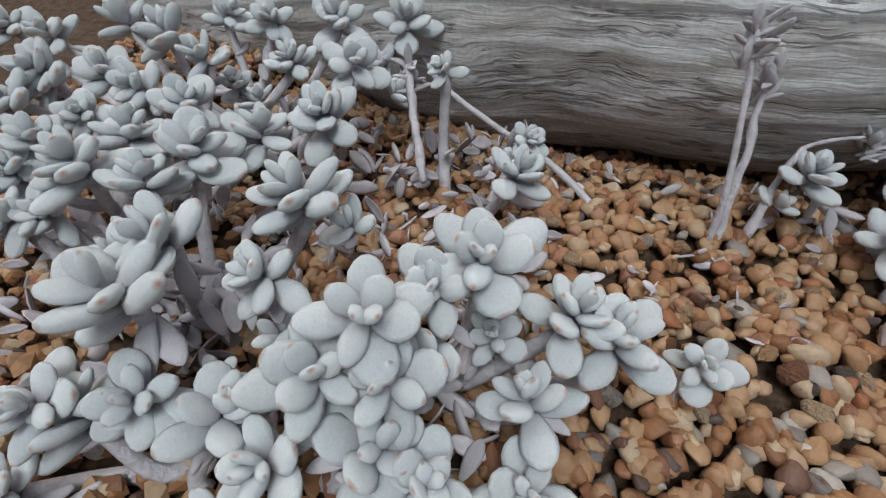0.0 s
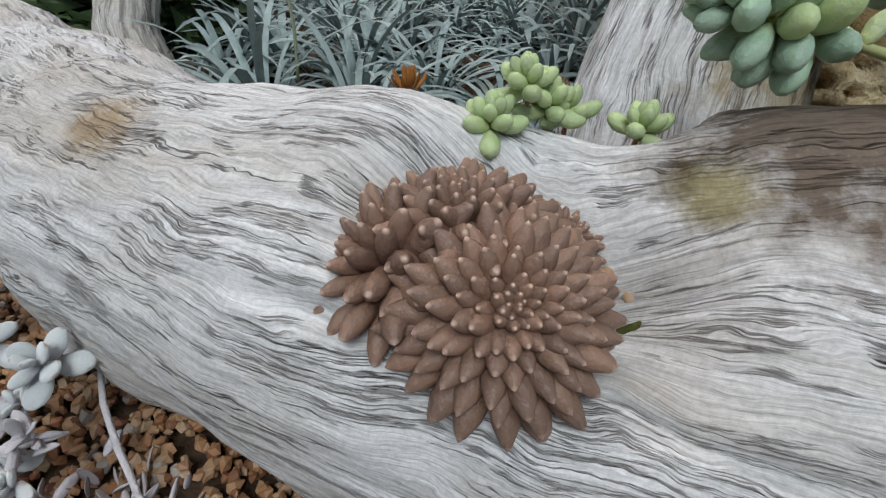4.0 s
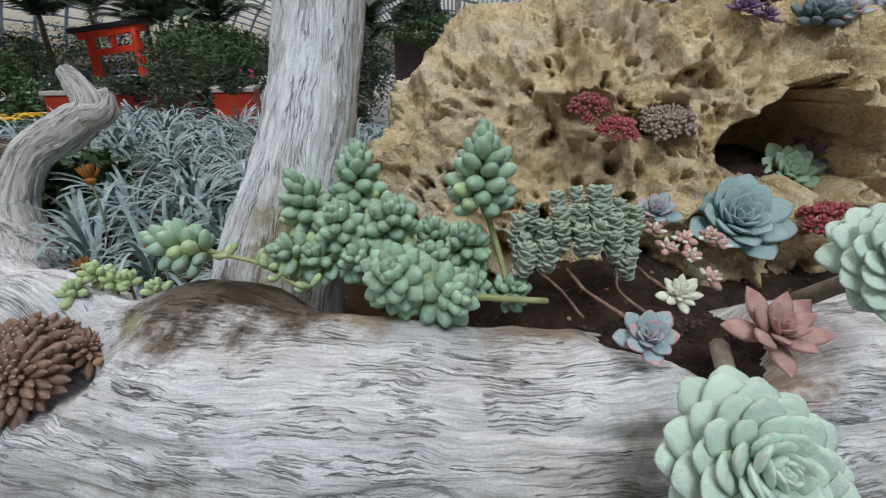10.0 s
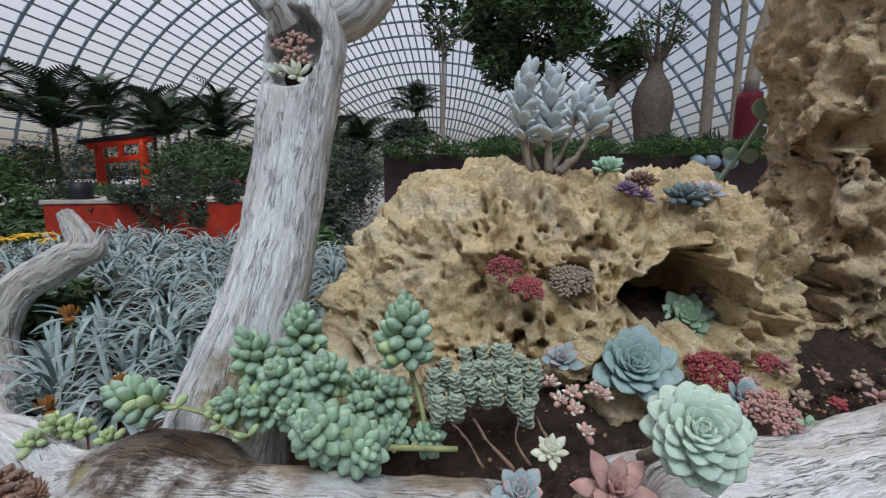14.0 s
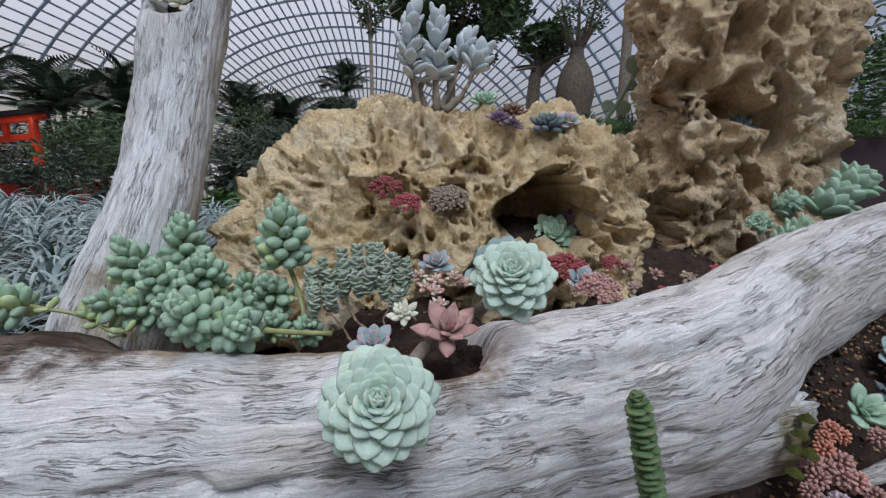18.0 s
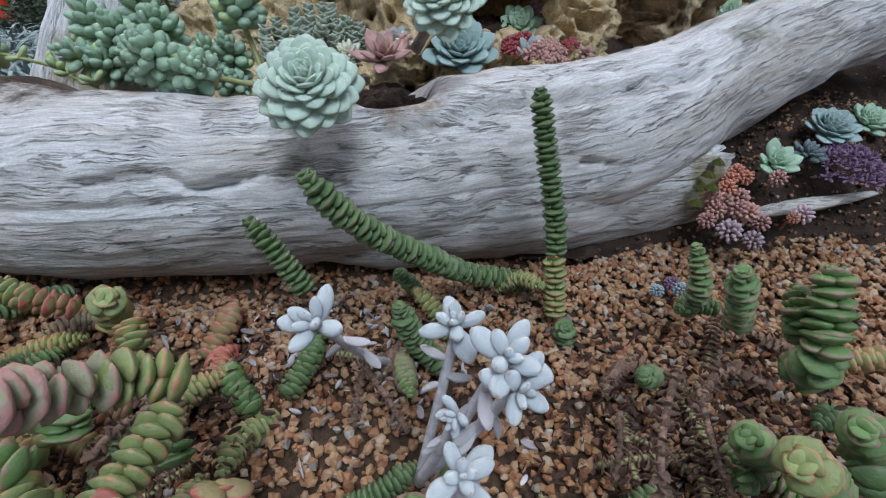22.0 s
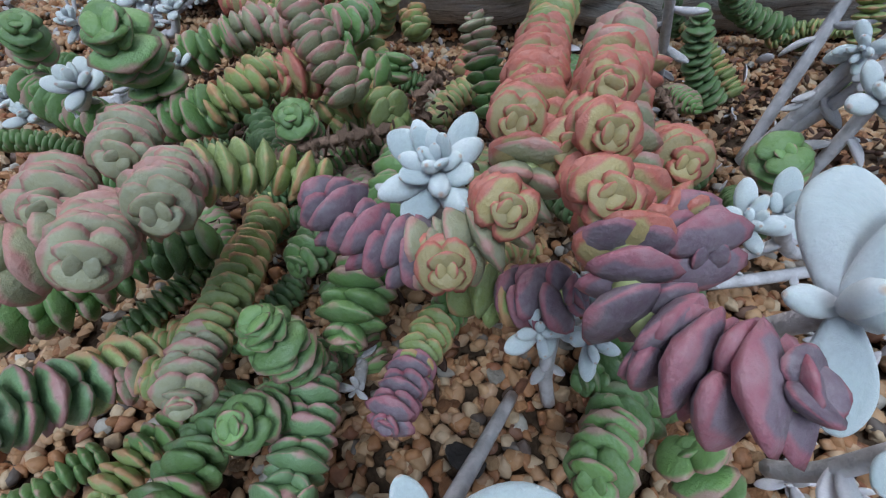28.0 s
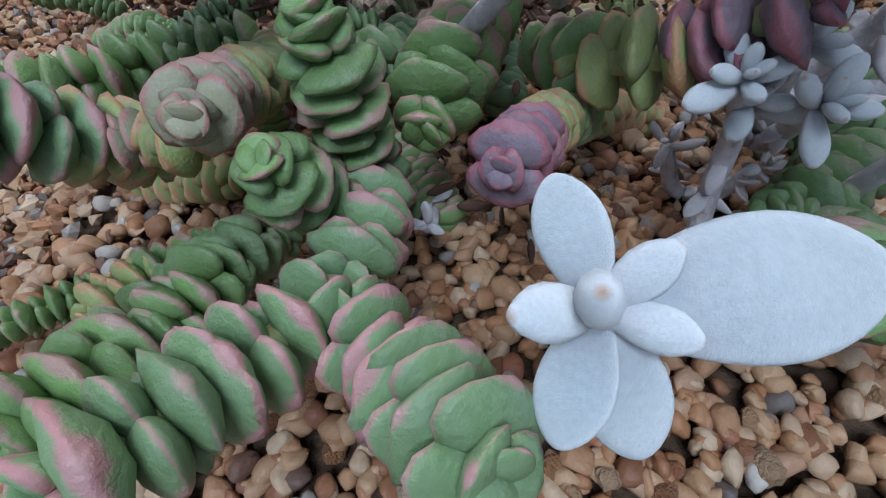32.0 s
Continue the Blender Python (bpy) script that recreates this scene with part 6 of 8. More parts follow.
rosette_plant((0.1100, 0.0836, 0.2267), (0.12, -0.8, 0.6), MINT, 74, 0.041, "large pale mint echeveria rosette leaning out over the log", foot=(0.1351, 0.1888, 0.2218), inner=88, outer=-25, small=0.28, rise=0.35, power=0.7)
rosette_plant((0.2118, 0.1822, 0.2890), (-0.15, -0.75, 0.65), MINT, 66, 0.037, "pale green echeveria rosette growing from the hollow of the log", foot=(0.1840, 0.2097, 0.2482), inner=88, outer=-25, small=0.28, rise=0.35, power=0.7)
rosette_plant((0.3314, 0.5453, 0.2635), (-0.15, -0.8, 0.6), SAGE, 40, 0.044, "sage-green echeveria rosette in the opening of the rock", inner=85, outer=0, small=0.3)
rosette_plant((0.2296, 0.4297, 0.2305), (0.05, -0.7, 0.7), BLUE, 46, 0.058, "broad powder-blue echeveria rosette on dark soil", inner=86, outer=8, small=0.25)
rosette_plant((0.1410, 0.3978, 0.2473), (-0.1, -0.5, 0.8), DUSK, 22, 0.028, "small dusky blue echeveria with pink edges", inner=80, outer=15)
rosette_plant((0.3216, 0.3529, 0.2327), (0.1, -0.5, 0.85), DUSK, 16, 0.032, "blue-grey spoon-leaved succulent beside the log", inner=75, outer=25)
rosette_plant((0.0899, 0.1846, 0.2229), (-0.1, -0.55, 0.85), DUSK, 24, 0.024, "small blue rosette with pink leaf edges in the log's hollow", inner=80, outer=10)
rosette_plant((0.1561, 0.1764, 0.2393), (0.1, -0.55, 0.85), PINK, 20, 0.034, "dusty pink pointed rosette in the log's hollow", inner=78, outer=8)
rosette_plant((0.1144, 0.2152, 0.2427), (0.0, -0.6, 0.8), CREAM, 26, 0.017, "small creamy white rosette on dark soil", inner=84, outer=0)
for p in ((0.1424, 0.3074, 0.2523), (0.1628, 0.3098, 0.2552), (0.1219, 0.3257, 0.2526), (0.1481, 0.2557, 0.2394), (0.1758, 0.3199, 0.2449), (0.1415, 0.2860, 0.2444), (0.1307, 0.3051, 0.2435)):
    rosette_plant(p, (jitter(0.3), -0.5, 0.9), [CREAM, PINKBEAD], 16, 0.012, "tiny cream and pink rosette on dark soil", name="tiny_rosette", group="tiny rosettes")

# ---- grey-green stacked clump in the soil ----
GREY_TOPS = np.array([(0.004, 0.2870, 0.274), (0.0376, 0.3021, 0.2925), (0.0715, 0.3059, 0.2960), (0.1060, 0.3164, 0.2720)])
for i in range(30):
    x = 0.002 + 0.106 * ((i * 0.618) % 1)
    row = i % 3
    t = np.array((x + jitter(0.004), float(np.interp(x, GREY_TOPS[:, 0], GREY_TOPS[:, 1])) - 0.016 * (row - 1) + jitter(0.004), float(np.interp(x, GREY_TOPS[:, 0], GREY_TOPS[:, 2])) - 0.013 * row - rng.uniform(0, 0.008)))
    b = t + np.array((jitter(0.005), 0.008, -0.036 + 0.004 * row))
    string_plant([tuple(b), tuple((b + t) / 2 + np.array((jitter(0.005), -0.004, 0))), tuple(t)], ["grey"], 0.0085, 0.0092, "grey-green stacked succulent stem in dark soil", gap=0.36, group="grey-green stems")
for pts in ([(0.0847, 0.2262, 0.2162, 0.0026), (0.0591, 0.2645, 0.2191, 0.0025), (0.0447, 0.2845, 0.2282, 0.002)], [(0.0996, 0.2283, 0.2211, 0.0022), (0.0865, 0.2672, 0.2191, 0.002), (0.0900, 0.2985, 0.2231, 0.002)], [(0.0569, 0.2421, 0.2040, 0.002), (0.0427, 0.2622, 0.2137, 0.002), (0.0218, 0.2819, 0.2254, 0.002)], [(0.1244, 0.2320, 0.2311, 0.002), (0.1140, 0.2612, 0.2299, 0.002), (0.1075, 0.3006, 0.2260, 0.002)]):
    o = pts[0][:3]
    th = thing("woody_root", o, "pale bare woody stem lying on the soil", "stem")
    stem(th, [(*q[:3], 0.6 * q[3]) for q in rel(o, pts)], M_DRY, n=10, rough=0.001)

# ---- rock gardens on the limestone ----
bead_plant((0.0686, 0.4442, 0.3492), 0.022, 9, 0.009, REDBEAD, "bright red bead sedum in a pocket of the rock")
bead_plant((0.0993, 0.4294, 0.3287), 0.018, 10, 0.008, REDBEAD, "crimson bead sedum hanging from the rock")
bead_plant((0.1557, 0.4657, 0.3311), 0.026, 16, 0.010, TANBEAD, "tan and mauve bead sedum in a pocket of the rock")
bead_plant((0.3800, 0.5577, 0.2835), 0.04, 20, 0.009, VIOLET, "dark violet bead sedum in the rock opening")
bead_plant((0.3177, 0.4143, 0.2402), 0.026, 14, 0.010, REDBEAD, "rust-red bead sedum at the foot of the rock")
bead_plant((0.3897, 0.4420, 0.2431), 0.010, 5, 0.008, REDBEAD, "small tuft of red bead sedum")
bead_plant((0.3359, 0.3246, 0.2376), 0.022, 10, 0.010, PINKBEAD, "reddish bead sedum behind the log")
jade = thing("jade_plant", (0.1247, 0.6436, 0.4786), "powdery white jade plant with grey stems on top of the rock", "succulent")
jo = np.array(jade.location)
for pts, n in (([(0.1054, 0.6414, 0.4767, 0.007), (0.0934, 0.6416, 0.5264, 0.006), (0.0840, 0.6273, 0.5806, 0.005), (0.0949, 0.6286, 0.6214, 0.004)], 26), ([(0.1344, 0.6443, 0.4767, 0.008), (0.1336, 0.6467, 0.5359, 0.006), (0.1371, 0.6477, 0.6199, 0.004)], 26), ([(0.1489, 0.6457, 0.4767, 0.007), (0.1819, 0.6478, 0.5072, 0.005), (0.2113, 0.6535, 0.5686, 0.004)], 16), ([(0.1393, 0.6504, 0.4807, 0.006), (0.1588, 0.6672, 0.5182, 0.005), (0.1874, 0.6801, 0.5967, 0.004)], 14), ([(0.1169, 0.6479, 0.4787, 0.006), (0.1046, 0.6619, 0.5183, 0.005), (0.1260, 0.6678, 0.5477, 0.004)], 8)):
    q = rel(jo, pts)
    stem(jade, q, M_BARK, n=14, rough=0.002, label="knobbly grey stem")
    p, length = spline(q, 20)
    for i in range(n):
        k = 19 - int((i / n) * (13 if n > 20 else 6))
        m = Matrix.Translation(p[k, :3]) @ basis(p[19, :3] - p[13, :3], 2.4 * i) @ Matrix.Rotation(radians(70 - 55 * (i / n) + jitter(10)), 4, "X") @ Matrix.Diagonal((0.037 + jitter(0.004),) * 3 + (1,))
        part("leaf", JADE[0], jade, m=m)
rosette_plant((0.2143, 0.5663, 0.4782), (0, -0.4, 0.9), SAGE, 26, 0.03, "green and bronze rosette on the rock", inner=80, outer=10)
rosette_plant((0.2566, 0.5429, 0.4610), (0, -0.4, 0.9), BROWN[0], 40, 0.026, "brown spiky rosette on the rock", inner=80, outer=0)
rosette_plant((0.2334, 0.5240, 0.4497), (0, -0.4, 0.9), VIOLET, 30, 0.022, "violet rosette on the rock", inner=80, outer=0)
rosette_plant((0.2543, 0.5200, 0.4418), (0.2, -0.4, 0.9), VIOLET, 24, 0.018, "small violet rosette on the rock", inner=80, outer=0)
rosette_plant((0.3105, 0.5301, 0.4383), (0, -0.5, 0.8), SLATE, 30, 0.034, "dark slate-green rosette on the rock", inner=80, outer=5)
rosette_plant((0.3421, 0.5391, 0.4447), (0, -0.5, 0.8), DUSK, 24, 0.026, "pale grey-green rosette on the rock", inner=80, outer=10)
rosette_plant((0.7161, 0.7133, 0.4491), (-0.3, -0.8, 0.4), SLATE, 40, 0.032, "blue-black rosettes in a hollow of the pillar", inner=84, outer=-10)
rosette_plant((0.6967, 0.7086, 0.4275), (-0.5, -0.8, 0.0), SLATE, 30, 0.026, "blue-black rosette hanging from the pillar", inner=84, outer=-10)
rosette_plant((0.7538, 0.7252, 0.4340), (0.2, -0.9, 0.2), SLATE, 30, 0.026, "blue-black rosette in the pillar's hollow", inner=84, outer=-10)
rosette_plant((0.7567, 0.7751, 0.6627), (-0.2, -0.9, 0.3), SLATE, 60, 0.036, "black spiky rosette cluster on the pillar", inner=86, outer=-15)
rosette_plant((0.7282, 0.7840, 0.6755), (-0.6, -0.7, 0.3), SLATE, 50, 0.028, "black spiky rosette beside another on the pillar", inner=86, outer=-15)
bead_plant((0.7760, 0.8311, 0.7687), 0.05, 22, 0.016, BEAN_PALE[0], "yellow-green bead sedum high on the pillar", axis=(0, -0.9, 0.5))
bead_plant((0.8092, 0.7371, 0.5718), 0.045, 18, 0.014, BEAN_PALE[0], "pale yellow-green stacked sedum on the pillar", axis=(0.2, -0.9, 0.3))

# jointed cactus leaning out between rock and pillar, and what hangs on the dark wall
joints = [(0.508, 0.95, 0.42), (0.53, 0.95, 0.474), (0.56, 0.95, 0.519), (0.583, 0.95, 0.56), (0.6, 0.95, 0.593)]
pad_cactus = thing("pad_cactus", joints[0], "thin grey-green jointed cactus stem with round pads", "cactus")
M_PAD = fleshy("cactus_pad", (0.22, 0.30, 0.20), bloom=0.4, rough=0.6)
stem(pad_cactus, [(0.0, 0.0, -0.12, 0.006)] + [(*np.subtract(q, joints[0]), 0.0055) for q in joints], M_PAD, n=24)
PAD = leaf("pad", M_PAD, 0.85, 0.12, 0.55, 0.3, 0.0, 0.0, 0.0, 8, 12)
for q, turn, size in ((joints[1], 100, 0.035), (joints[2], -95, 0.04), (joints[2], 80, 0.034), (joints[3], -60, 0.03), (joints[4], 12, 0.046)):
    part("pad", PAD, pad_cactus, m=Matrix.Translation(np.subtract(q, joints[0])) @ Matrix.Rotation(radians(-turn), 4, "Y") @ Matrix.Rotation(radians(90), 4, "X") @ Matrix.Diagonal((size,) * 3 + (1,)))
lamps_at = [(3.074, 8.2, 0.79), (3.305, 8.2, 0.789), (3.568, 8.2, 0.788)]
for q in lamps_at:
    lamp = thing("spotlight", q, "small grey spotlight fixed to the dark wall", "lamp", "spotlights")
    v, f, uv = tube([(0, 0, 0.02, 0.06), (0, -0.10, -0.02, 0.10), (0, -0.22, -0.06, 0.11)], 8, 16)
    part("housing", mesh_of("housing", v, f, M_STEEL, uv), lamp)
    part("bracket", box_mesh("bracket", (0.05, 0.26, 0.05), M_BLACK, 0.008, (0, 0.11, 0.05)), lamp)
foot, head = [(5.115, 11.0, 1.567), (5.109, 11.0, 2.32)]
wrapped = thing("wrapped_trunk", foot, "tree trunk wrapped in dark red cloth behind the hedge", "tree")
v, f, uv = tube([(0, 0, -0.6, 0.26), (0, 0, 0.4, 0.26), (*np.subtract(head, foot), 0.24)], 10, 16)
part("cloth", mesh_of("cloth", v, f, plain("dark_red_cloth", (0.13, 0.012, 0.02), 0.8, 0.2, 6), uv), wrapped)
v, f, uv = tube([(*np.subtract(head, foot), 0.15), (*(np.subtract(head, foot) + np.array((0.1, 0, 1.2))), 0.13), (*(np.subtract(head, foot) + np.array((0.5, 0, 3.2))), 0.08)], 12, 12)
part("trunk", mesh_of("trunk", v, f, M_PALEBARK, uv), wrapped)

# ---- green column rosettes behind the log's raised arm ----
for pts, r in (([(0.7686, 0.5536, 0.3029), (0.8009, 0.5606, 0.3252), (0.8286, 0.5688, 0.3519)], 0.052), ([(0.6599, 0.4966, 0.2556), (0.6862, 0.5019, 0.2724), (0.6984, 0.4952, 0.2845)], 0.034), ([(0.7073, 0.5755, 0.3085), (0.7182, 0.5721, 0.3144), (0.7271, 0.5687, 0.3201)], 0.032), ([(0.6822, 0.5575, 0.2840), (0.6744, 0.5537, 0.2890), (0.6666, 0.5490, 0.2912)], 0.024)):
    a, b = np.array(pts[0]), np.array(pts[-1])
    ax = Vector(b - a).normalized()
    th = thing("column_rosette", tuple(a), "green echeveria column with closely overlapping leaves behind the log", "succulent", "column rosettes")
    rosette(th, tuple(b - a), ax + Vector((0, -0.3, 0)), SAGE, 36, 0.8 * r, inner=88, outer=10, small=0.3)
    for k in range(3):
        rosette(th, tuple((b - a) * (0.72 - 0.34 * k)), ax, SAGE, 21, 0.82 * r, inner=55, outer=5, small=0.8, rise=0.35)

# ---- stacked succulents against the log ----
STR = "green stacked succulent stem with paired fleshy leaves on gravel"
string_plant([(0.3019, 0.1205, 0.0327), (0.2360, 0.0997, 0.0560), (0.2038, 0.0619, 0.0898), (0.1653, 0.0308, 0.1251), (0.1376, 0.0125, 0.1575), (0.1230, 0.0071, 0.1800)], ["dark", "dark", "dark"], 0.0125, 0.012, "dark green stacked succulent stem leaning against the log")
string_plant([(0.0941, 0.0550, 0.0620), (0.0746, 0.0550, 0.0963), (0.0532, 0.0600, 0.1249)], ["dark"], 0.012, 0.011, "dark green stacked succulent stem beside the log")
string_plant([(0.3222, 0.0850, 0.0197), (0.3202, 0.0900, 0.0538), (0.3157, 0.0950, 0.0832)], ["lime"], 0.0115, 0.0115, "yellow-green foot of a stacked succulent stem")
string_plant([(0.3185, 0.0940, 0.0808), (0.3147, 0.0980, 0.1144), (0.3035, 0.1020, 0.1671), (0.2926, 0.1060, 0.2225)], ["dark", "dark"], 0.0118, 0.011, "tall upright dark green stacked succulent stem before the log")
string_plant([(0.2147, 0.0219, 0.0086), (0.1930, 0.0182, 0.0367), (0.1818, 0.0070, 0.0769)], ["dark"], 0.0125, 0.0115, "dark green stacked succulent shoot on gravel")
string_plant([(0.2327, 0.0425, 0.0100), (0.2092, 0.0612, 0.0345), (0.1877, 0.0788, 0.0486)], ["lime"], 0.011, 0.009, "yellow-green stacked succulent shoot on gravel")
string_plant([(0.1868, 0.0932, 0.0415), (0.1727, 0.0754, 0.0685)], ["dark"], 0.009, 0.008, "small dark green stacked shoot")
string_plant([(0.3290, 0.0677, 0.0015), (0.3256, 0.0560, 0.0243)], ["dark"], 0.013, 0.01, "small dark green bud of a stacked succulent on gravel")
string_plant([(0.2664, 0.1133, 0.0326), (0.2899, 0.1068, 0.0455), (0.3073, 0.0843, 0.0505)], ["lime"], 0.009, 0.008, "short yellow-green stacked stem")
string_plant([(0.1017, 0.0611, 0.0083), (0.1071, 0.0459, 0.0251)], ["dark"], 0.011, 0.008, "small dark green shoot under white leaves")

# ---- stacked succulents to the side of the gravel path ----
string_plant([(0.4912, -0.0066, 0.0313), (0.4849, -0.0235, 0.0582), (0.4867, -0.0136, 0.0850), (0.4865, -0.0030, 0.1171)], ["green", "green"], 0.0185, 0.0165, "stout green stacked succulent column on gravel")
string_plant([(0.4585, 0.0310, 0.0497), (0.4386, 0.0096, 0.0863), (0.4262, 0.0006, 0.1150)], ["green"], 0.0125, 0.0115, STR)
string_plant([(0.4343, 0.0670, 0.0376), (0.4334, 0.0533, 0.0699), (0.4238, 0.0581, 0.1062)], ["green"], 0.0115, 0.0095, STR)
string_plant([(0.4558, 0.0589, 0.0452), (0.4394, 0.0617, 0.0464), (0.4216, 0.0550, 0.0457)], ["dark"], 0.0095, 0.0085, STR)
string_plant([(0.4914, 0.0070, 0.0539), (0.4831, 0.0065, 0.0741), (0.4896, 0.0238, 0.0872)], ["green"], 0.0135, 0.0115, STR)
string_plant([(0.4384, -0.1069, 0.0336), (0.4145, -0.1176, 0.0574), (0.3925, -0.1283, 0.0791)], ["green", "lime"], 0.013, 0.0155, "green stacked succulent showing its pale rosette tip")
string_plant([(0.4170, -0.0803, 0.0296), (0.3922, -0.0940, 0.0578)], ["green"], 0.014, 0.0125, STR)
string_plant([(0.4945, -0.0719, 0.0284), (0.4533, -0.0940, 0.0656)], ["green"], 0.017, 0.0145, STR)
string_plant([(0.4731, -0.0973, 0.0243), (0.4825, -0.0768, 0.0279)], ["dark"], 0.015, 0.0135, STR)
string_plant([(0.3958, -0.1824, 0.0005), (0.3827, -0.1607, 0.0152), (0.3669, -0.1366, 0.0354)], ["green", "green"], 0.0135, 0.0135, STR)
string_plant([(0.4144, -0.1631, 0.0035), (0.4096, -0.1413, 0.0180), (0.4046, -0.1245, 0.0314)], ["dark"], 0.0135, 0.0125, STR)
string_plant([(0.3673, -0.2032, -0.0026), (0.3751, -0.1964, 0.0235)], ["green"], 0.0125, 0.0115, STR)
string_plant([(0.3378, -0.1934, -0.0196), (0.3200, -0.1871, 0.0022), (0.3060, -0.1776, 0.0146)], ["dark"], 0.0105, 0.0095, STR)
string_plant([(0.3536, -0.1944, -0.0104), (0.3497, -0.1814, 0.0023), (0.3388, -0.1713, 0.0146)], ["dark", "green"], 0.0105, 0.0095, STR)
string_plant([(0.3407, -0.1044, -0.0124), (0.3261, -0.1143, 0.0062)], ["green"], 0.0125, 0.0095, "small green bud of a stacked succulent on gravel")
string_plant([(0.3277, -0.1450, -0.0098), (0.3207, -0.1462, 0.0102)], ["green"], 0.0125, 0.0095, "small green bud of a stacked succulent on gravel")
string_plant([(0.3064, -0.1362, -0.0074), (0.2920, -0.1396, 0.0025)], ["green"], 0.0105, 0.0085, "small green stacked shoot on gravel")
string_plant([(0.3896, 0.0118, 0.0084), (0.3659, -0.0188, 0.0333)], ["dark"], 0.011, 0.0085, "small dark green stacked shoot on gravel")
string_plant([(0.4382, -0.0657, 0.0016), (0.4026, -0.0913, 0.0179), (0.3997, -0.0852, 0.0292)], ["green"], 0.010, 0.0085, STR)
string_plant([(0.3947, -0.2083, 0.0155), (0.3697, -0.2202, 0.0440)], ["lime"], 0.0125, 0.0115, STR)
DRYL = "dried brown stacked succulent stem with shrivelled leaves"
string_plant([(0.3475, -0.1872, 0.0013), (0.3337, -0.1555, 0.0129), (0.3404, -0.1186, 0.0298), (0.3416, -0.0984, 0.0567), (0.3724, -0.0430, 0.0634)], ["dry", "dry"], 0.0085, 0.0075, DRYL, gap=0.5)
string_plant([(0.3906, -0.0993, 0.0168), (0.3849, -0.0824, 0.0353), (0.3879, -0.0458, 0.0523)], ["dry"], 0.0075, 0.0065, DRYL, gap=0.5)
string_plant([(0.1912, -0.0432, -0.0002), (0.1743, -0.0306, 0.0228), (0.1574, -0.0183, 0.0408)], ["dry"], 0.0085, 0.0075, DRYL, gap=0.5)
string_plant([(0.1488, -0.0360, -0.0023), (0.1520, -0.0201, 0.0207), (0.1586, -0.0110, 0.0422)], ["dry"], 0.0085, 0.0065, DRYL, gap=0.5)
string_plant([(0.3319, -0.0774, -0.0068), (0.3358, -0.0661, 0.0152), (0.3354, -0.0558, 0.0372)], ["dry"], 0.0075, 0.0065, DRYL, gap=0.5)
string_plant([(0.3942, -0.1957, -0.0021), (0.3765, -0.1845, 0.0057), (0.3563, -0.1695, 0.0144)], ["dry"], 0.009, 0.0075, DRYL, gap=0.5)
string_plant([(0.3125, -0.1908, -0.0282), (0.3032, -0.1677, -0.0134), (0.2921, -0.1487, 0.0007)], ["dry"], 0.008, 0.0065, DRYL, gap=0.5)
string_plant([(0.4676, -0.0112, 0.0212), (0.4310, -0.0084, 0.0330), (0.3930, -0.0434, 0.0276)], ["dry"], 0.010, 0.0085, DRYL, gap=0.5)
string_plant([(0.0107, -0.1436, 0.0417), (-0.0035, -0.1758, 0.0509), (-0.0196, -0.1869, 0.0494)], ["dry"], 0.009, 0.0075, DRYL, gap=0.5)
string_plant([(0.0136, -0.1016, 0.0298), (0.0187, -0.1034, 0.0492), (0.0275, -0.0828, 0.0529)], ["dry"], 0.009, 0.0075, DRYL, gap=0.5)
string_plant([(-0.0067, -0.1418, 0.0327), (-0.0341, -0.1531, 0.0314), (-0.0511, -0.1706, 0.0286)], ["dry"], 0.010, 0.0085, DRYL, gap=0.5)

# ---- red-edged stacked succulents ----
REDL = "red-edged stacked succulent stem with pink buds along it"
string_plant([(0.0913, -0.1153, 0.1143), (0.0774, -0.1231, 0.1233), (0.0643, -0.1500, 0.1385), (0.0610, -0.1744, 0.1539), (0.0566, -0.1844, 0.1621)], ["lime", "pink", "pink"], 0.0135, 0.0145, REDL)
string_plant([(0.0907, -0.1288, 0.1057), (0.0896, -0.1788, 0.1021), (0.0916, -0.2282, 0.1024), (0.0939, -0.2508, 0.0979), (0.0928, -0.2626, 0.0877), (0.0836, -0.2711, 0.0793), (0.0599, -0.2720, 0.0730), (0.0309, -0.2587, 0.0786)], ["lime", "red", "red", "pink", "purple"], 0.0112, 0.0118, REDL)
string_plant([(0.1168, -0.1860, 0.1097), (0.1120, -0.2283, 0.1076), (0.1138, -0.2468, 0.1000), (0.1164, -0.2624, 0.0949), (0.1178, -0.2793, 0.0915), (0.1207, -0.2926, 0.0868), (0.1285, -0.3017, 0.0868), (0.1368, -0.3088, 0.0901), (0.1420, -0.3111, 0.0965)], ["pink", "red", "pink", "red", "purple", "purple"], 0.0118, 0.0122, REDL)
string_plant([(0.1209, -0.2613, 0.0899), (0.1300, -0.2628, 0.0893), (0.1346, -0.2768, 0.0914)], ["red", "purple"], 0.0115, 0.0105, "short red-purple side shoot of a stacked succulent")
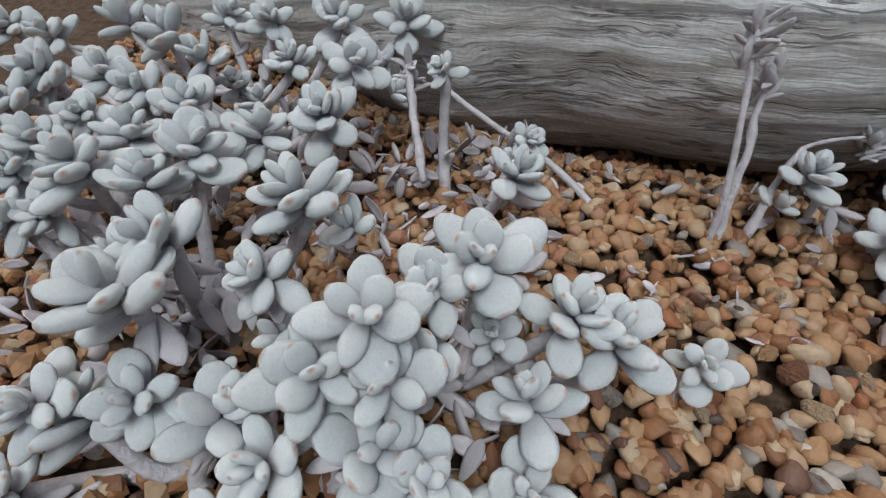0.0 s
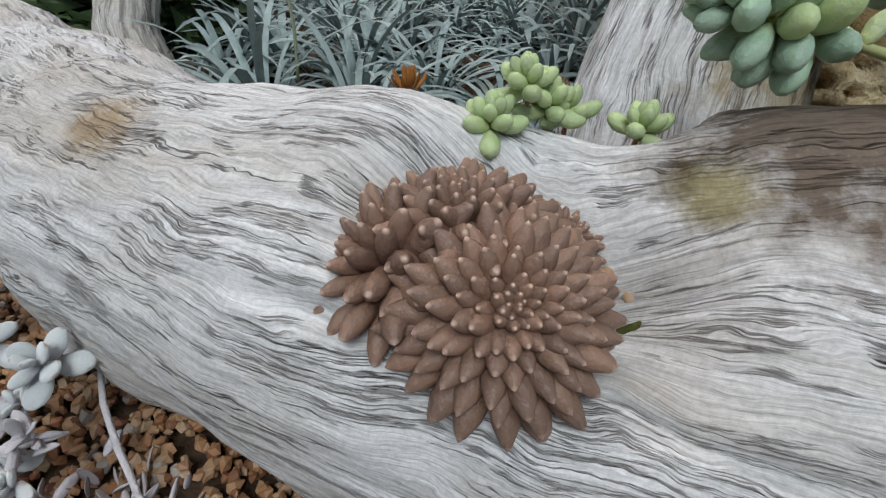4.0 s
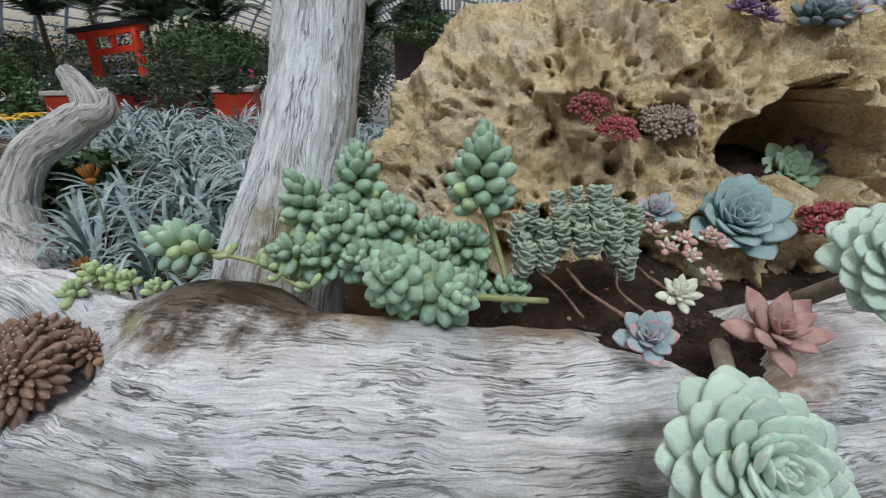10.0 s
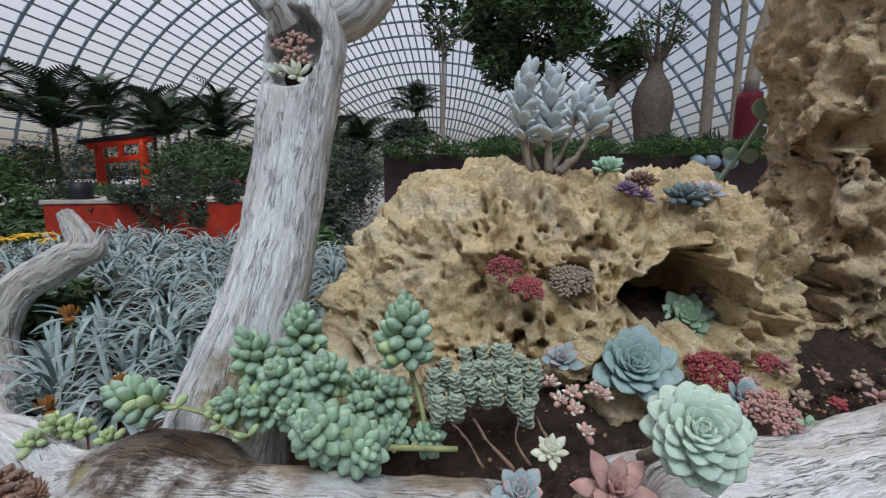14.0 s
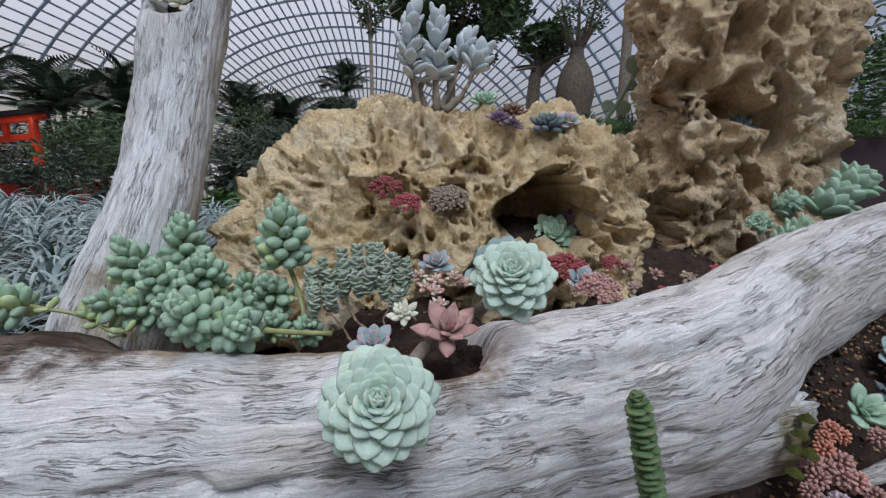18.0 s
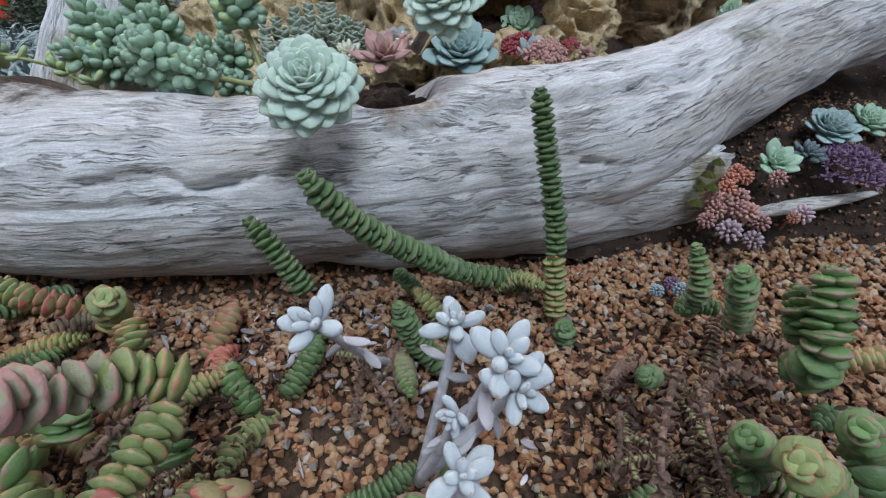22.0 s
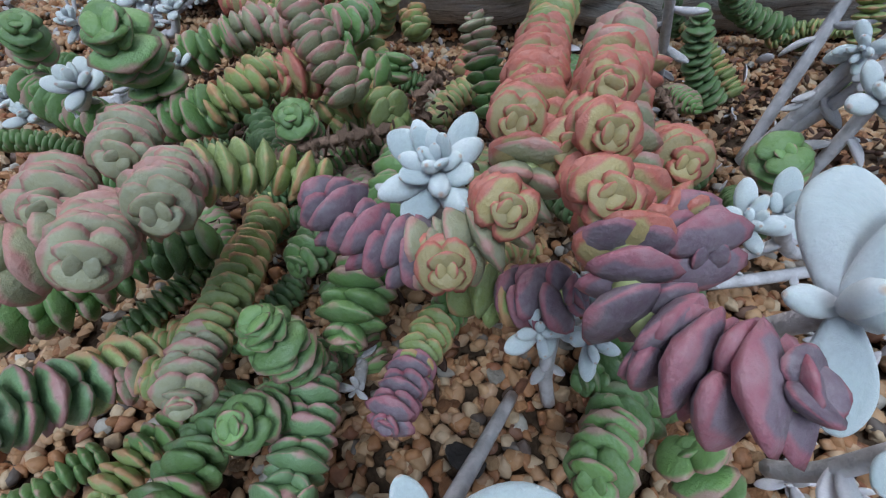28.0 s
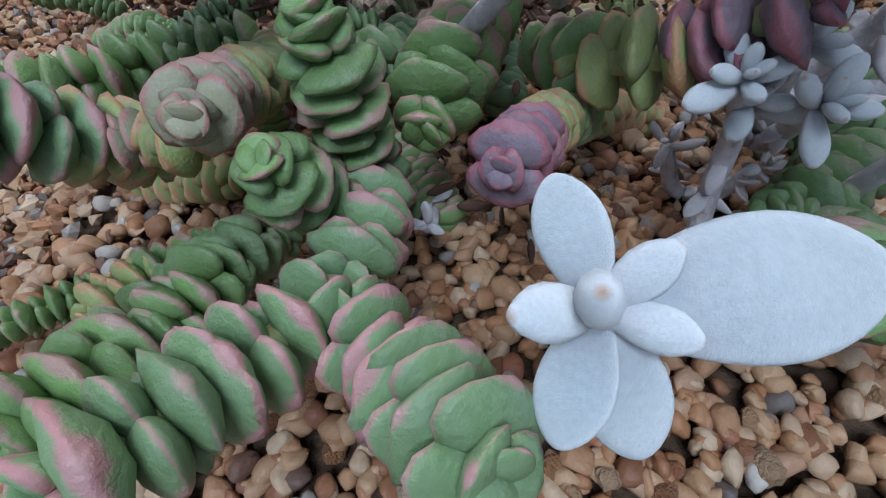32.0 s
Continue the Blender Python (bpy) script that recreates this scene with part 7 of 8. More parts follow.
for p, q in (((0.1023, -0.2369, 0.0953), (0.1037, -0.2566, 0.1014)), ((0.1070, -0.2434, 0.1039), (0.1116, -0.2629, 0.1099)), ((0.1090, -0.2602, 0.0955), (0.1123, -0.2783, 0.1039)), ((0.0872, -0.2595, 0.0865), (0.0920, -0.2763, 0.0950)), ((0.1317, -0.2281, 0.0910), (0.1326, -0.2485, 0.0970)), ((0.0747, -0.2723, 0.0744), (0.0797, -0.2853, 0.0817)), ((0.0876, -0.2347, 0.1013), (0.0900, -0.2561, 0.1070)), ((0.0895, -0.1945, 0.0990), (0.0905, -0.2299, 0.1071)), ((0.1120, -0.2208, 0.1081), (0.1100, -0.2511, 0.1153))):
    string_plant([p, tuple((np.array(p) + np.array(q)) / 2), q], ["red"], 0.009, 0.008, "small red bud on a stacked succulent stem", group="red buds")
PINKL = "pink-edged stacked succulent stem over gravel"
string_plant([(0.0116, -0.2237, 0.0561), (-0.0072, -0.2302, 0.0655), (-0.0231, -0.2533, 0.0716), (-0.0272, -0.2836, 0.0708), (-0.0438, -0.2986, 0.0685), (-0.0652, -0.3100, 0.0641)], ["lime", "pink", "pink"], 0.0125, 0.0138, PINKL)
for p, q in (((-0.0219, -0.2569, 0.0758), (-0.0022, -0.2841, 0.0829)), ((-0.0260, -0.2838, 0.0738), (-0.0048, -0.3059, 0.0827)), ((-0.0646, -0.2638, 0.0710), (-0.0374, -0.2890, 0.0802)), ((-0.0586, -0.2354, 0.0763), (-0.0393, -0.2598, 0.0809))):
    string_plant([p, tuple((np.array(p) + np.array(q)) / 2), q], ["pink"], 0.0122, 0.0109, "pink rosette bud on a stacked succulent stem", group="pink buds")
string_plant([(-0.0773, -0.2425, 0.0156), (-0.0884, -0.2695, 0.0128), (-0.1078, -0.2890, 0.0127), (-0.1355, -0.3021, 0.0111)], ["green", "green"], 0.0134, 0.0147, STR)
string_plant([(-0.0511, -0.2285, 0.0174), (-0.0615, -0.2381, 0.0159), (-0.0732, -0.2446, 0.0151)], ["dark"], 0.0134, 0.0122, STR)
string_plant([(-0.0706, -0.2155, -0.0094), (-0.0794, -0.2464, -0.0151), (-0.0899, -0.2651, -0.0183)], ["dark"], 0.0096, 0.0083, STR)
string_plant([(-0.0405, -0.1972, 0.0131), (-0.0259, -0.2375, 0.0198), (-0.0149, -0.2698, 0.0231), (-0.0063, -0.2935, 0.0282), (0.0052, -0.3126, 0.0330)], ["lime", "lime", "lime", "pink"], 0.0118, 0.0098, "yellow-green stacked succulent stem with a pink tip")
string_plant([(-0.0143, -0.2989, 0.0174), (-0.0251, -0.2993, 0.0177), (-0.0314, -0.3040, 0.0170)], ["lime", "pink"], 0.0090, 0.0077, "small yellow and pink side shoot of a stacked succulent")
string_plant([(0.0184, -0.2705, -0.0032), (0.0203, -0.2814, 0.0246), (0.0191, -0.2875, 0.0474)], ["green"], 0.0118, 0.0125, "upright green stacked succulent with a rosette tip")
string_plant([(0.0173, -0.2794, -0.0049), (0.0181, -0.2999, 0.0111), (0.0194, -0.3120, 0.0267)], ["green"], 0.0109, 0.0105, "green stacked succulent pointing its rosette tip up")
string_plant([(0.0146, -0.2628, -0.0016), (0.0257, -0.2838, -0.0011), (0.0321, -0.3044, -0.0003), (0.0348, -0.3210, 0.0004)], ["sage"], 0.0122, 0.0130, PINKL)
string_plant([(0.0337, -0.3214, 0.0003), (0.0312, -0.3342, 0.0019), (0.0292, -0.3498, 0.0060), (0.0271, -0.3606, 0.0089), (0.0246, -0.3679, 0.0096)], ["sage", "sage"], 0.0122, 0.0134, PINKL)
string_plant([(0.0383, -0.3225, -0.0001), (0.0536, -0.3299, 0.0020), (0.0665, -0.3379, 0.0060), (0.0774, -0.3462, 0.0119)], ["sage", "sage"], 0.0118, 0.0122, PINKL)
string_plant([(-0.0451, -0.2880, 0.0056), (-0.0444, -0.3116, 0.0210), (-0.0483, -0.3264, 0.0303), (-0.0476, -0.3399, 0.0396)], ["lime", "sage", "sage"], 0.0134, 0.0138, "grey-green stacked succulent stem with a rosette tip")
string_plant([(-0.0145, -0.2783, -0.0236), (-0.0182, -0.3012, -0.0229), (-0.0149, -0.3276, -0.0182), (-0.0098, -0.3486, -0.0124), (-0.0093, -0.3626, -0.0101)], ["dark", "dark", "green"], 0.0122, 0.0134, STR)
string_plant([(-0.0184, -0.2855, -0.0248), (-0.0107, -0.3115, -0.0152), (-0.0076, -0.3317, -0.0142)], ["dark", "green"], 0.0122, 0.0122, STR)
string_plant([(-0.0407, -0.2883, -0.0346), (-0.0434, -0.3100, -0.0287), (-0.0436, -0.3291, -0.0274)], ["green", "lime"], 0.0109, 0.0109, STR)
string_plant([(-0.0731, -0.3112, -0.0429), (-0.0822, -0.3308, -0.0414), (-0.0965, -0.3446, -0.0436), (-0.1072, -0.3533, -0.0449)], ["green", "green"], 0.0083, 0.0070, "thin green stacked succulent stem trailing over gravel")
string_plant([(0.0201, -0.1433, 0.0314), (0.0293, -0.1955, 0.0310), (0.0328, -0.2296, 0.0262), (0.0328, -0.2511, 0.0200), (0.0337, -0.2656, 0.0132)], ["green", "green"], 0.0151, 0.0151, "stout green stacked succulent stem with thick leaves")
string_plant([(-0.0019, -0.1983, 0.0115), (-0.0038, -0.2159, 0.0132), (-0.0052, -0.2319, 0.0151)], ["dark"], 0.0134, 0.0109, STR)
string_plant([(0.0559, -0.2055, 0.0181), (0.0760, -0.2367, 0.0263), (0.0966, -0.2437, 0.0342), (0.1057, -0.2506, 0.0425), (0.1145, -0.2527, 0.0488)], ["green", "lime", "purple"], 0.0134, 0.0134, "green stacked succulent stem with a purple-edged tip")
string_plant([(0.0693, -0.2234, 0.0041), (0.0647, -0.2582, 0.0155), (0.0646, -0.2796, 0.0214), (0.0642, -0.2989, 0.0256)], ["green", "lime", "purple"], 0.0102, 0.0088, "stacked succulent stem turning from green to orange to purple")
string_plant([(0.1481, -0.2219, -0.0184), (0.1424, -0.2520, -0.0091), (0.1344, -0.2776, 0.0013), (0.1284, -0.2918, 0.0087)], ["dark", "green"], 0.0122, 0.0134, STR)
string_plant([(0.1715, -0.2767, -0.0099), (0.1613, -0.2707, 0.0016)], ["green"], 0.0134, 0.0134, STR)
string_plant([(0.1697, -0.1714, 0.0006), (0.1635, -0.2038, 0.0046)], ["dark"], 0.0122, 0.0122, STR)
string_plant([(0.2042, -0.1375, 0.0410), (0.2004, -0.1464, 0.0544)], ["green"], 0.0155, 0.0125, "round green stacked succulent head on gravel")
string_plant([(0.2272, -0.1419, 0.0143), (0.2286, -0.1372, 0.0252)], ["lime"], 0.0125, 0.0105, "yellow-green stacked succulent under dry leaves")
string_plant([(0.1807, -0.1375, -0.0032), (0.1600, -0.1843, -0.0065), (0.1433, -0.2243, -0.0087)], ["dark", "dark"], 0.0122, 0.0109, STR)
string_plant([(0.1597, -0.2014, -0.0048), (0.1386, -0.2355, -0.0057), (0.1262, -0.2489, -0.0029)], ["dark"], 0.0134, 0.0122, STR)
string_plant([(0.1582, -0.2346, -0.0212), (0.1404, -0.2594, -0.0154)], ["dark"], 0.0147, 0.0122, STR)
string_plant([(0.0001, -0.1641, 0.0681), (-0.0159, -0.1552, 0.0854), (-0.0340, -0.1415, 0.1037)], ["pink", "pink"], 0.0125, 0.0115, PINKL)
string_plant([(-0.1017, -0.1944, 0.0558), (-0.0606, -0.1870, 0.0658), (-0.0459, -0.1554, 0.0764)], ["green", "lime"], 0.0125, 0.0125, STR)
string_plant([(-0.0847, -0.1859, 0.0569), (-0.0886, -0.1909, 0.0860), (-0.0842, -0.2043, 0.1053)], ["green"], 0.0147, 0.0198, "blue-green stacked succulent with a large tip")
string_plant([(0.0604, -0.1009, 0.0382), (0.0507, -0.0837, 0.0619), (0.0425, -0.0738, 0.0841)], ["green", "pink"], 0.0122, 0.0122, STR)
string_plant([(-0.0251, -0.1713, 0.0476), (-0.0213, -0.1849, 0.0648)], ["green"], 0.0125, 0.0105, "green rosette tip of a stacked succulent")
string_plant([(-0.0231, -0.1436, 0.0429), (-0.0090, -0.1324, 0.0546), (0.0116, -0.1436, 0.0517)], ["lime", "lime"], 0.0147, 0.0134, STR)
string_plant([(-0.0088, -0.0972, 0.0514), (-0.0254, -0.0799, 0.0654)], ["lime"], 0.0134, 0.0122, STR)
string_plant([(-0.1175, -0.1332, 0.0683), (-0.0872, -0.1215, 0.0795), (-0.0776, -0.0988, 0.0836)], ["green", "pink"], 0.0122, 0.0122, STR)
string_plant([(-0.2003, -0.1693, 0.0542), (-0.1572, -0.1816, 0.0503), (-0.1189, -0.1879, 0.0477)], ["green"], 0.0134, 0.0122, STR)
string_plant([(-0.1917, -0.1629, 0.0752), (-0.1785, -0.1721, 0.0929)], ["green"], 0.0135, 0.0115, STR)
string_plant([(-0.0105, -0.0191, 0.0567), (-0.0177, -0.0082, 0.0690)], ["lime"], 0.0122, 0.0122, STR)
string_plant([(-0.0235, -0.0852, 0.0843), (-0.0226, -0.1221, 0.0871), (-0.0568, -0.1310, 0.0866)], ["green", "pink"], 0.0125, 0.0125, PINKL)
string_plant([(0.0038, -0.1279, 0.0650), (-0.0192, -0.1317, 0.0701), (-0.0396, -0.1576, 0.0708)], ["green", "red"], 0.0135, 0.0155, REDL)
string_plant([(0.0153, -0.1365, 0.0429), (-0.0073, -0.1344, 0.0441), (-0.0186, -0.1487, 0.0418)], ["lime"], 0.0125, 0.0115, STR)
string_plant([(-0.0911, -0.0484, 0.0738), (-0.1209, -0.0445, 0.0756), (-0.1516, -0.0405, 0.0775)], ["lime", "red"], 0.0122, 0.0134, REDL)
string_plant([(0.1180, -0.1641, 0.0639), (0.1255, -0.1660, 0.0833), (0.1276, -0.1586, 0.0946)], ["lime", "red"], 0.0125, 0.0135, "orange-tinged stacked succulent tip")
string_plant([(-0.0062, -0.0942, 0.0519), (-0.0050, -0.0901, 0.0627)], ["green"], 0.0147, 0.0134, STR)
string_plant([(-0.0621, 0.0298, 0.0480), (-0.0413, 0.0047, 0.0824)], ["lime"], 0.0165, 0.0145, "orange-green stacked succulent head beside the log")
string_plant([(-0.0800, 0.0161, 0.0660), (-0.1046, 0.0111, 0.0759), (-0.1327, 0.0125, 0.0872)], ["red", "lime"], 0.0122, 0.0122, REDL)

for i, p in enumerate(((-0.2629, -0.1511, -0.0000), (-0.1851, -0.1738, -0.0072), (-0.1371, -0.1525, 0.0002), (-0.0816, -0.1513, 0.0035), (-0.0279, -0.1764, -0.0083), (-0.0108, -0.1450, 0.0022), (0.0264, -0.1490, -0.0099), (0.0621, -0.1159, -0.0047), (0.1057, -0.1264, -0.0033), (-0.0914, -0.1903, -0.0187), (-0.1274, -0.2121, -0.0217), (-0.1920, -0.2113, -0.0222), (-0.0365, -0.2229, -0.0300), (0.0100, -0.2209, -0.0283), (0.0030, -0.2484, -0.0334), (0.0859, -0.1662, -0.0234), (0.1756, -0.0832, -0.0074), (0.1860, 0.0050, 0.0144), (0.1013, 0.0091, 0.0182), (0.0274, -0.0304, 0.0131), (-0.1342, -0.0831, 0.0186), (-0.2162, -0.0865, 0.0209), (-0.3015, -0.0812, 0.0249), (-0.0808, -0.2531, -0.0363), (0.1888, -0.1360, -0.0181), (0.2229, -0.0937, -0.0141), (-0.0963, -0.1016, 0.0237), (-0.0685, -0.0875, 0.0254), (-0.0745, -0.1386, 0.0157), (-0.0287, -0.1337, 0.0050), (-0.0402, -0.1600, 0.0003), (-0.1773, -0.0192, 0.0426), (0.4343, -0.1546, -0.0155), (0.3962, -0.1823, -0.0195), (0.4672, -0.1080, -0.0076), (0.5674, 0.0264, 0.0149))):
    string_filler(p, ("dark", "green", "dark", "lime")[i % 4], 0.0095 + 0.0008 * (i % 4), 0.055 + 0.006 * (i % 3), 500 + i)

for i, p in enumerate(((-0.1853, 0.0122, 0.0090), (-0.1303, 0.0022, 0.0051), (-0.0787, -0.0143, 0.0000), (-0.1368, -0.0513, -0.0051), (-0.0821, -0.0694, -0.0106), (-0.0434, -0.0662, -0.0113), (-0.1106, -0.1024, -0.0160), (-0.0684, -0.1083, -0.0186), (-0.0451, -0.0113, -0.0006), (0.0322, 0.0096, 0.0007), (0.0784, -0.0558, -0.0136), (-0.1766, 0.0687, 0.0196), (-0.1067, 0.0448, 0.0125), (-0.1213, -0.0040, 0.0035), (-0.0608, -0.0316, -0.0040), (-0.0732, -0.0671, -0.0104), (-0.0160, -0.0686, -0.0128), (0.0164, -0.0279, -0.0060), (0.0522, -0.0061, -0.0030), (0.0145, 0.0515, 0.0095), (-0.1238, 0.0186, 0.0080), (-0.0320, -0.0049, 0.0002))):
    string_filler((p[0], p[1], p[2] + 0.012), ("lime", "dark", "pink", "green", "red")[i % 5], 0.0105 + 0.0008 * (i % 4), 0.055 + 0.006 * (i % 3), 560 + i)
for i, p in enumerate(((0.3614, -0.0319, -0.0191), (0.4007, 0.0214, -0.0101), (0.4074, -0.0280, -0.0199), (0.3609, -0.0780, -0.0280), (0.4003, -0.0701, -0.0279), (0.3682, -0.1155, -0.0356), (0.3991, -0.1207, -0.0377), (0.3652, 0.0182, -0.0095), (0.1420, 0.0269, 0.0002), (0.1782, 0.0302, -0.0005), (0.3054, -0.1126, -0.0328), (0.4165, -0.1440, -0.0428), (0.4675, 0.0642, -0.0042), (0.5076, 0.0601, -0.0064), (0.1490, -0.1401, -0.0325), (0.3597, -0.0536, -0.0232), (0.3821, -0.0569, -0.0247), (0.3858, -0.0980, -0.0328), (0.3827, -0.1432, -0.0415), (0.0227, -0.1009, -0.0204), (0.0747, -0.0966, -0.0214))):
    string_filler((p[0], p[1], p[2] + 0.010), "dry", 0.0085 + 0.0006 * (i % 3), 0.07 + 0.008 * (i % 3), 600 + i, "dried brown stacked succulent stem lying on gravel")
for i, p in enumerate(((0.3530, -0.1167, -0.0353), (0.3459, -0.0883, -0.0295), (0.3388, -0.1397, -0.0392), (0.1587, -0.1535, -0.0355), (0.4347, -0.0474, -0.0247), (0.4594, -0.1160, -0.0389), (0.4590, -0.0746, -0.0309), (0.5240, -0.0181, -0.0222))):
    string_filler((p[0], p[1], p[2] + 0.012), ("green", "dark")[i % 2], 0.012, 0.05, 640 + i)

# ---- white felted succulents among them ----
WL = "white felted succulent shoot with cylindrical leaves on a woolly stalk"


def white_shoot(foot, heads, label=WL, meshes=None, n=10, r=0.0032):
    th = thing("white_succulent", foot, label, "succulent")
    for (hx, hy, hz, size), ax in heads:
        c = np.subtract((hx, hy, hz), foot)
        stem(th, [(jitter(0.003), jitter(0.003), 0, r), (*(c * 0.5 + np.array((0, 0, -0.006))), r), (*c, r * 0.9)], M_SILVER_STEM, n=9, label="grey woolly stalk")
        rosette(th, c, ax, meshes or WHITE, n, size, inner=75, outer=5, small=0.4, rise=0.3, step=95, wob=10)
        for k in range(3):
            m = Matrix.Translation(c * rng.uniform(0.4, 0.85)) @ Matrix.Rotation(rng.uniform(0, TAU), 4, "Z") @ Matrix.Rotation(radians(rng.uniform(-70, 0)), 4, "X") @ Matrix.Diagonal((size * 0.75,) * 3 + (1,))
            part("wilted_leaf", WILT[k % 2], th, m=m)
    return th


white_shoot((0.1752, 0.0217, 0.0080), [((0.1456, -0.0680, 0.1116, 0.026), (-0.3, -0.5, 0.8))])
white_shoot((0.2019, -0.0993, 0.0235), [((0.2251, -0.0807, 0.1213, 0.022), (-0.1, -0.4, 0.9)), ((0.2465, -0.1129, 0.1263, 0.026), (0.2, -0.5, 0.8)), ((0.2515, -0.1215, 0.1174, 0.022), (0.4, -0.7, 0.4)), ((0.2264, -0.1110, 0.0904, 0.015), (-0.5, -0.6, 0))])
white_shoot((0.2208, -0.1237, 0.0181), [((0.2272, -0.1366, 0.0754, 0.022), (0.1, -0.5, 0.9)), ((0.2366, -0.1369, 0.0350, 0.013), (0.2, -0.7, 0.4))])
white_shoot((0.1347, -0.1581, 0.0045), [((0.1491, -0.1580, 0.0460, 0.02), (0.2, -0.5, 0.9))])
white_shoot((0.1210, -0.2102, 0.0148), [((0.1709, -0.2078, 0.0535, 0.018), (0.1, -0.6, 0.8)), ((0.1439, -0.2139, 0.0433, 0.014), (-0.2, -0.6, 0.7)), ((0.2195, -0.1608, 0.0209, 0.012), (0.3, -0.6, 0.5)), ((0.2387, -0.1649, 0.0095, 0.012), (0.3, -0.6, 0.5))])
white_shoot((0.2804, -0.1637, -0.0218), [((0.2798, -0.1439, 0.0221, 0.009), (0, -0.3, 1)), ((0.3050, -0.1271, 0.0144, 0.012), (0, -0.3, 1))], "small grey-white felted shoots on gravel", n=5)
white_shoot((0.0397, -0.2396, 0.0320), [((0.0674, -0.2400, 0.0810, 0.022), (-0.1, -0.6, 0.8))], "white felted rosette between red stacked stems", meshes=WHITE_BROAD, n=9)
white_shoot((0.1908, -0.2666, -0.0086), [((0.2007, -0.2776, 0.0389, 0.02), (0.1, -0.6, 0.8))], meshes=WHITE_BROAD)
white_shoot((0.0586, -0.2135, 0.0364), [((0.0660, -0.2430, 0.0804, 0.02), (0.0, -0.5, 0.9))], "white felted rosette between red stacked stems", meshes=WHITE, n=11)
white_shoot((0.1133, -0.2408, -0.0308), [((0.1107, -0.2462, 0.0232, 0.015), (0.1, -0.6, 0.8))], meshes=WHITE)
white_shoot((0.2234, -0.1608, 0.0108), [((0.1848, -0.1989, 0.0548, 0.018), (-0.2, -0.6, 0.8))], meshes=WHITE_BROAD, n=6)
white_shoot((-0.1854, -0.1665, 0.0442), [((-0.1160, -0.2023, 0.0748, 0.018), (0, -0.4, 0.9)), ((-0.1969, -0.1802, 0.0420, 0.016), (0, -0.4, 0.9)), ((-0.1134, -0.1446, 0.0659, 0.014), (0, -0.4, 0.9))], "blue-white felted rosettes behind stacked stems", meshes=SILVER, n=9)
white_shoot((-0.1967, -0.0585, 0.0556), [((-0.1780, -0.0649, 0.0737, 0.014), (0, -0.4, 0.9)), ((-0.2246, -0.1695, 0.0450, 0.016), (0, -0.4, 0.9))], "small blue-white felted rosettes on gravel", meshes=SILVER, n=8)
white_shoot((0.3048, -0.2268, -0.0449), [((0.2939, -0.2102, -0.0113, 0.016), (0, -0.3, 0.9)), ((0.2782, -0.1760, -0.0141, 0.014), (0, -0.3, 0.9)), ((0.3156, -0.1882, -0.0078, 0.014), (0, -0.3, 0.9))], "wilted grey-mauve felted succulent lying on gravel", meshes=WILT, n=9)
white_shoot((0.1147, -0.1970, -0.0324), [((0.1027, -0.2008, -0.0127, 0.012), (0, -0.3, 0.9)), ((0.1327, -0.2042, -0.0144, 0.013), (0.4, -0.3, 0.6))], "wilted grey-mauve felted succulent lying on gravel", meshes=WILT, n=7)
white_shoot((0.0153, -0.2142, -0.0322), [((0.0330, -0.2631, -0.0223, 0.012), (0, -0.5, 0.4))], "wilted grey-mauve felted leaves on gravel", meshes=WILT, n=4)
white_shoot((0.1360, -0.1694, -0.0178), [((0.1054, -0.2568, 0.0313, 0.013), (0.0, -0.6, 0.7)), ((0.1191, -0.2363, 0.0348, 0.013), (0.2, -0.5, 0.7)), ((0.1221, -0.2522, 0.0266, 0.014), (0.4, -0.5, 0.5))], meshes=WHITE, n=8)

for i, p in enumerate(((0.2485, -0.1622, -0.0404), (0.2949, -0.1534, -0.0403), (0.3270, -0.1607, -0.0429), (0.3022, -0.1955, -0.0488), (0.3141, -0.2190, -0.0537), (0.2783, -0.1857, -0.0460), (0.2250, -0.2337, -0.0534), (0.2116, -0.2073, -0.0478))):
    a = 0.7 * i
    white_shoot((p[0], p[1], p[2] + 0.002), [((p[0] + 0.02 * math.cos(a), p[1] + 0.02 * math.sin(a), p[2] + 0.016, 0.014), (math.cos(a), -0.4, 0.6)), ((p[0] - 0.016 * math.sin(a), p[1] - 0.012, p[2] + 0.010, 0.012), (-math.sin(a), -0.5, 0.5))], "wilted grey-mauve felted succulent lying on gravel", meshes=WILT, n=5, r=0.0026)

# two broad-leaved shoots standing close over the gravel
def broad_shoot(centre, leaves, foot, label):
    th = thing("broad_white_succulent", foot, label, "succulent")
    c = np.subtract(centre, foot)
    stem(th, [(0, 0, 0, 0.003), (*(c * 0.5), 0.003), (*(c * 0.97), 0.0028)], M_SILVER_STEM, n=8, label="grey woolly stalk")
    for tip, lift, mesh in leaves:
        d = np.subtract(tip, centre)
        size = float(np.linalg.norm(d))
        y = Vector(d).normalized()
        x = y.cross(Vector((0, -0.6, 0.8))).normalized()
        m = Matrix((x, y, x.cross(y))).transposed().to_4x4()
        part("leaf", mesh, th, m=Matrix.Translation(c) @ m @ Matrix.Diagonal((size, size, size, 1)))
    return th


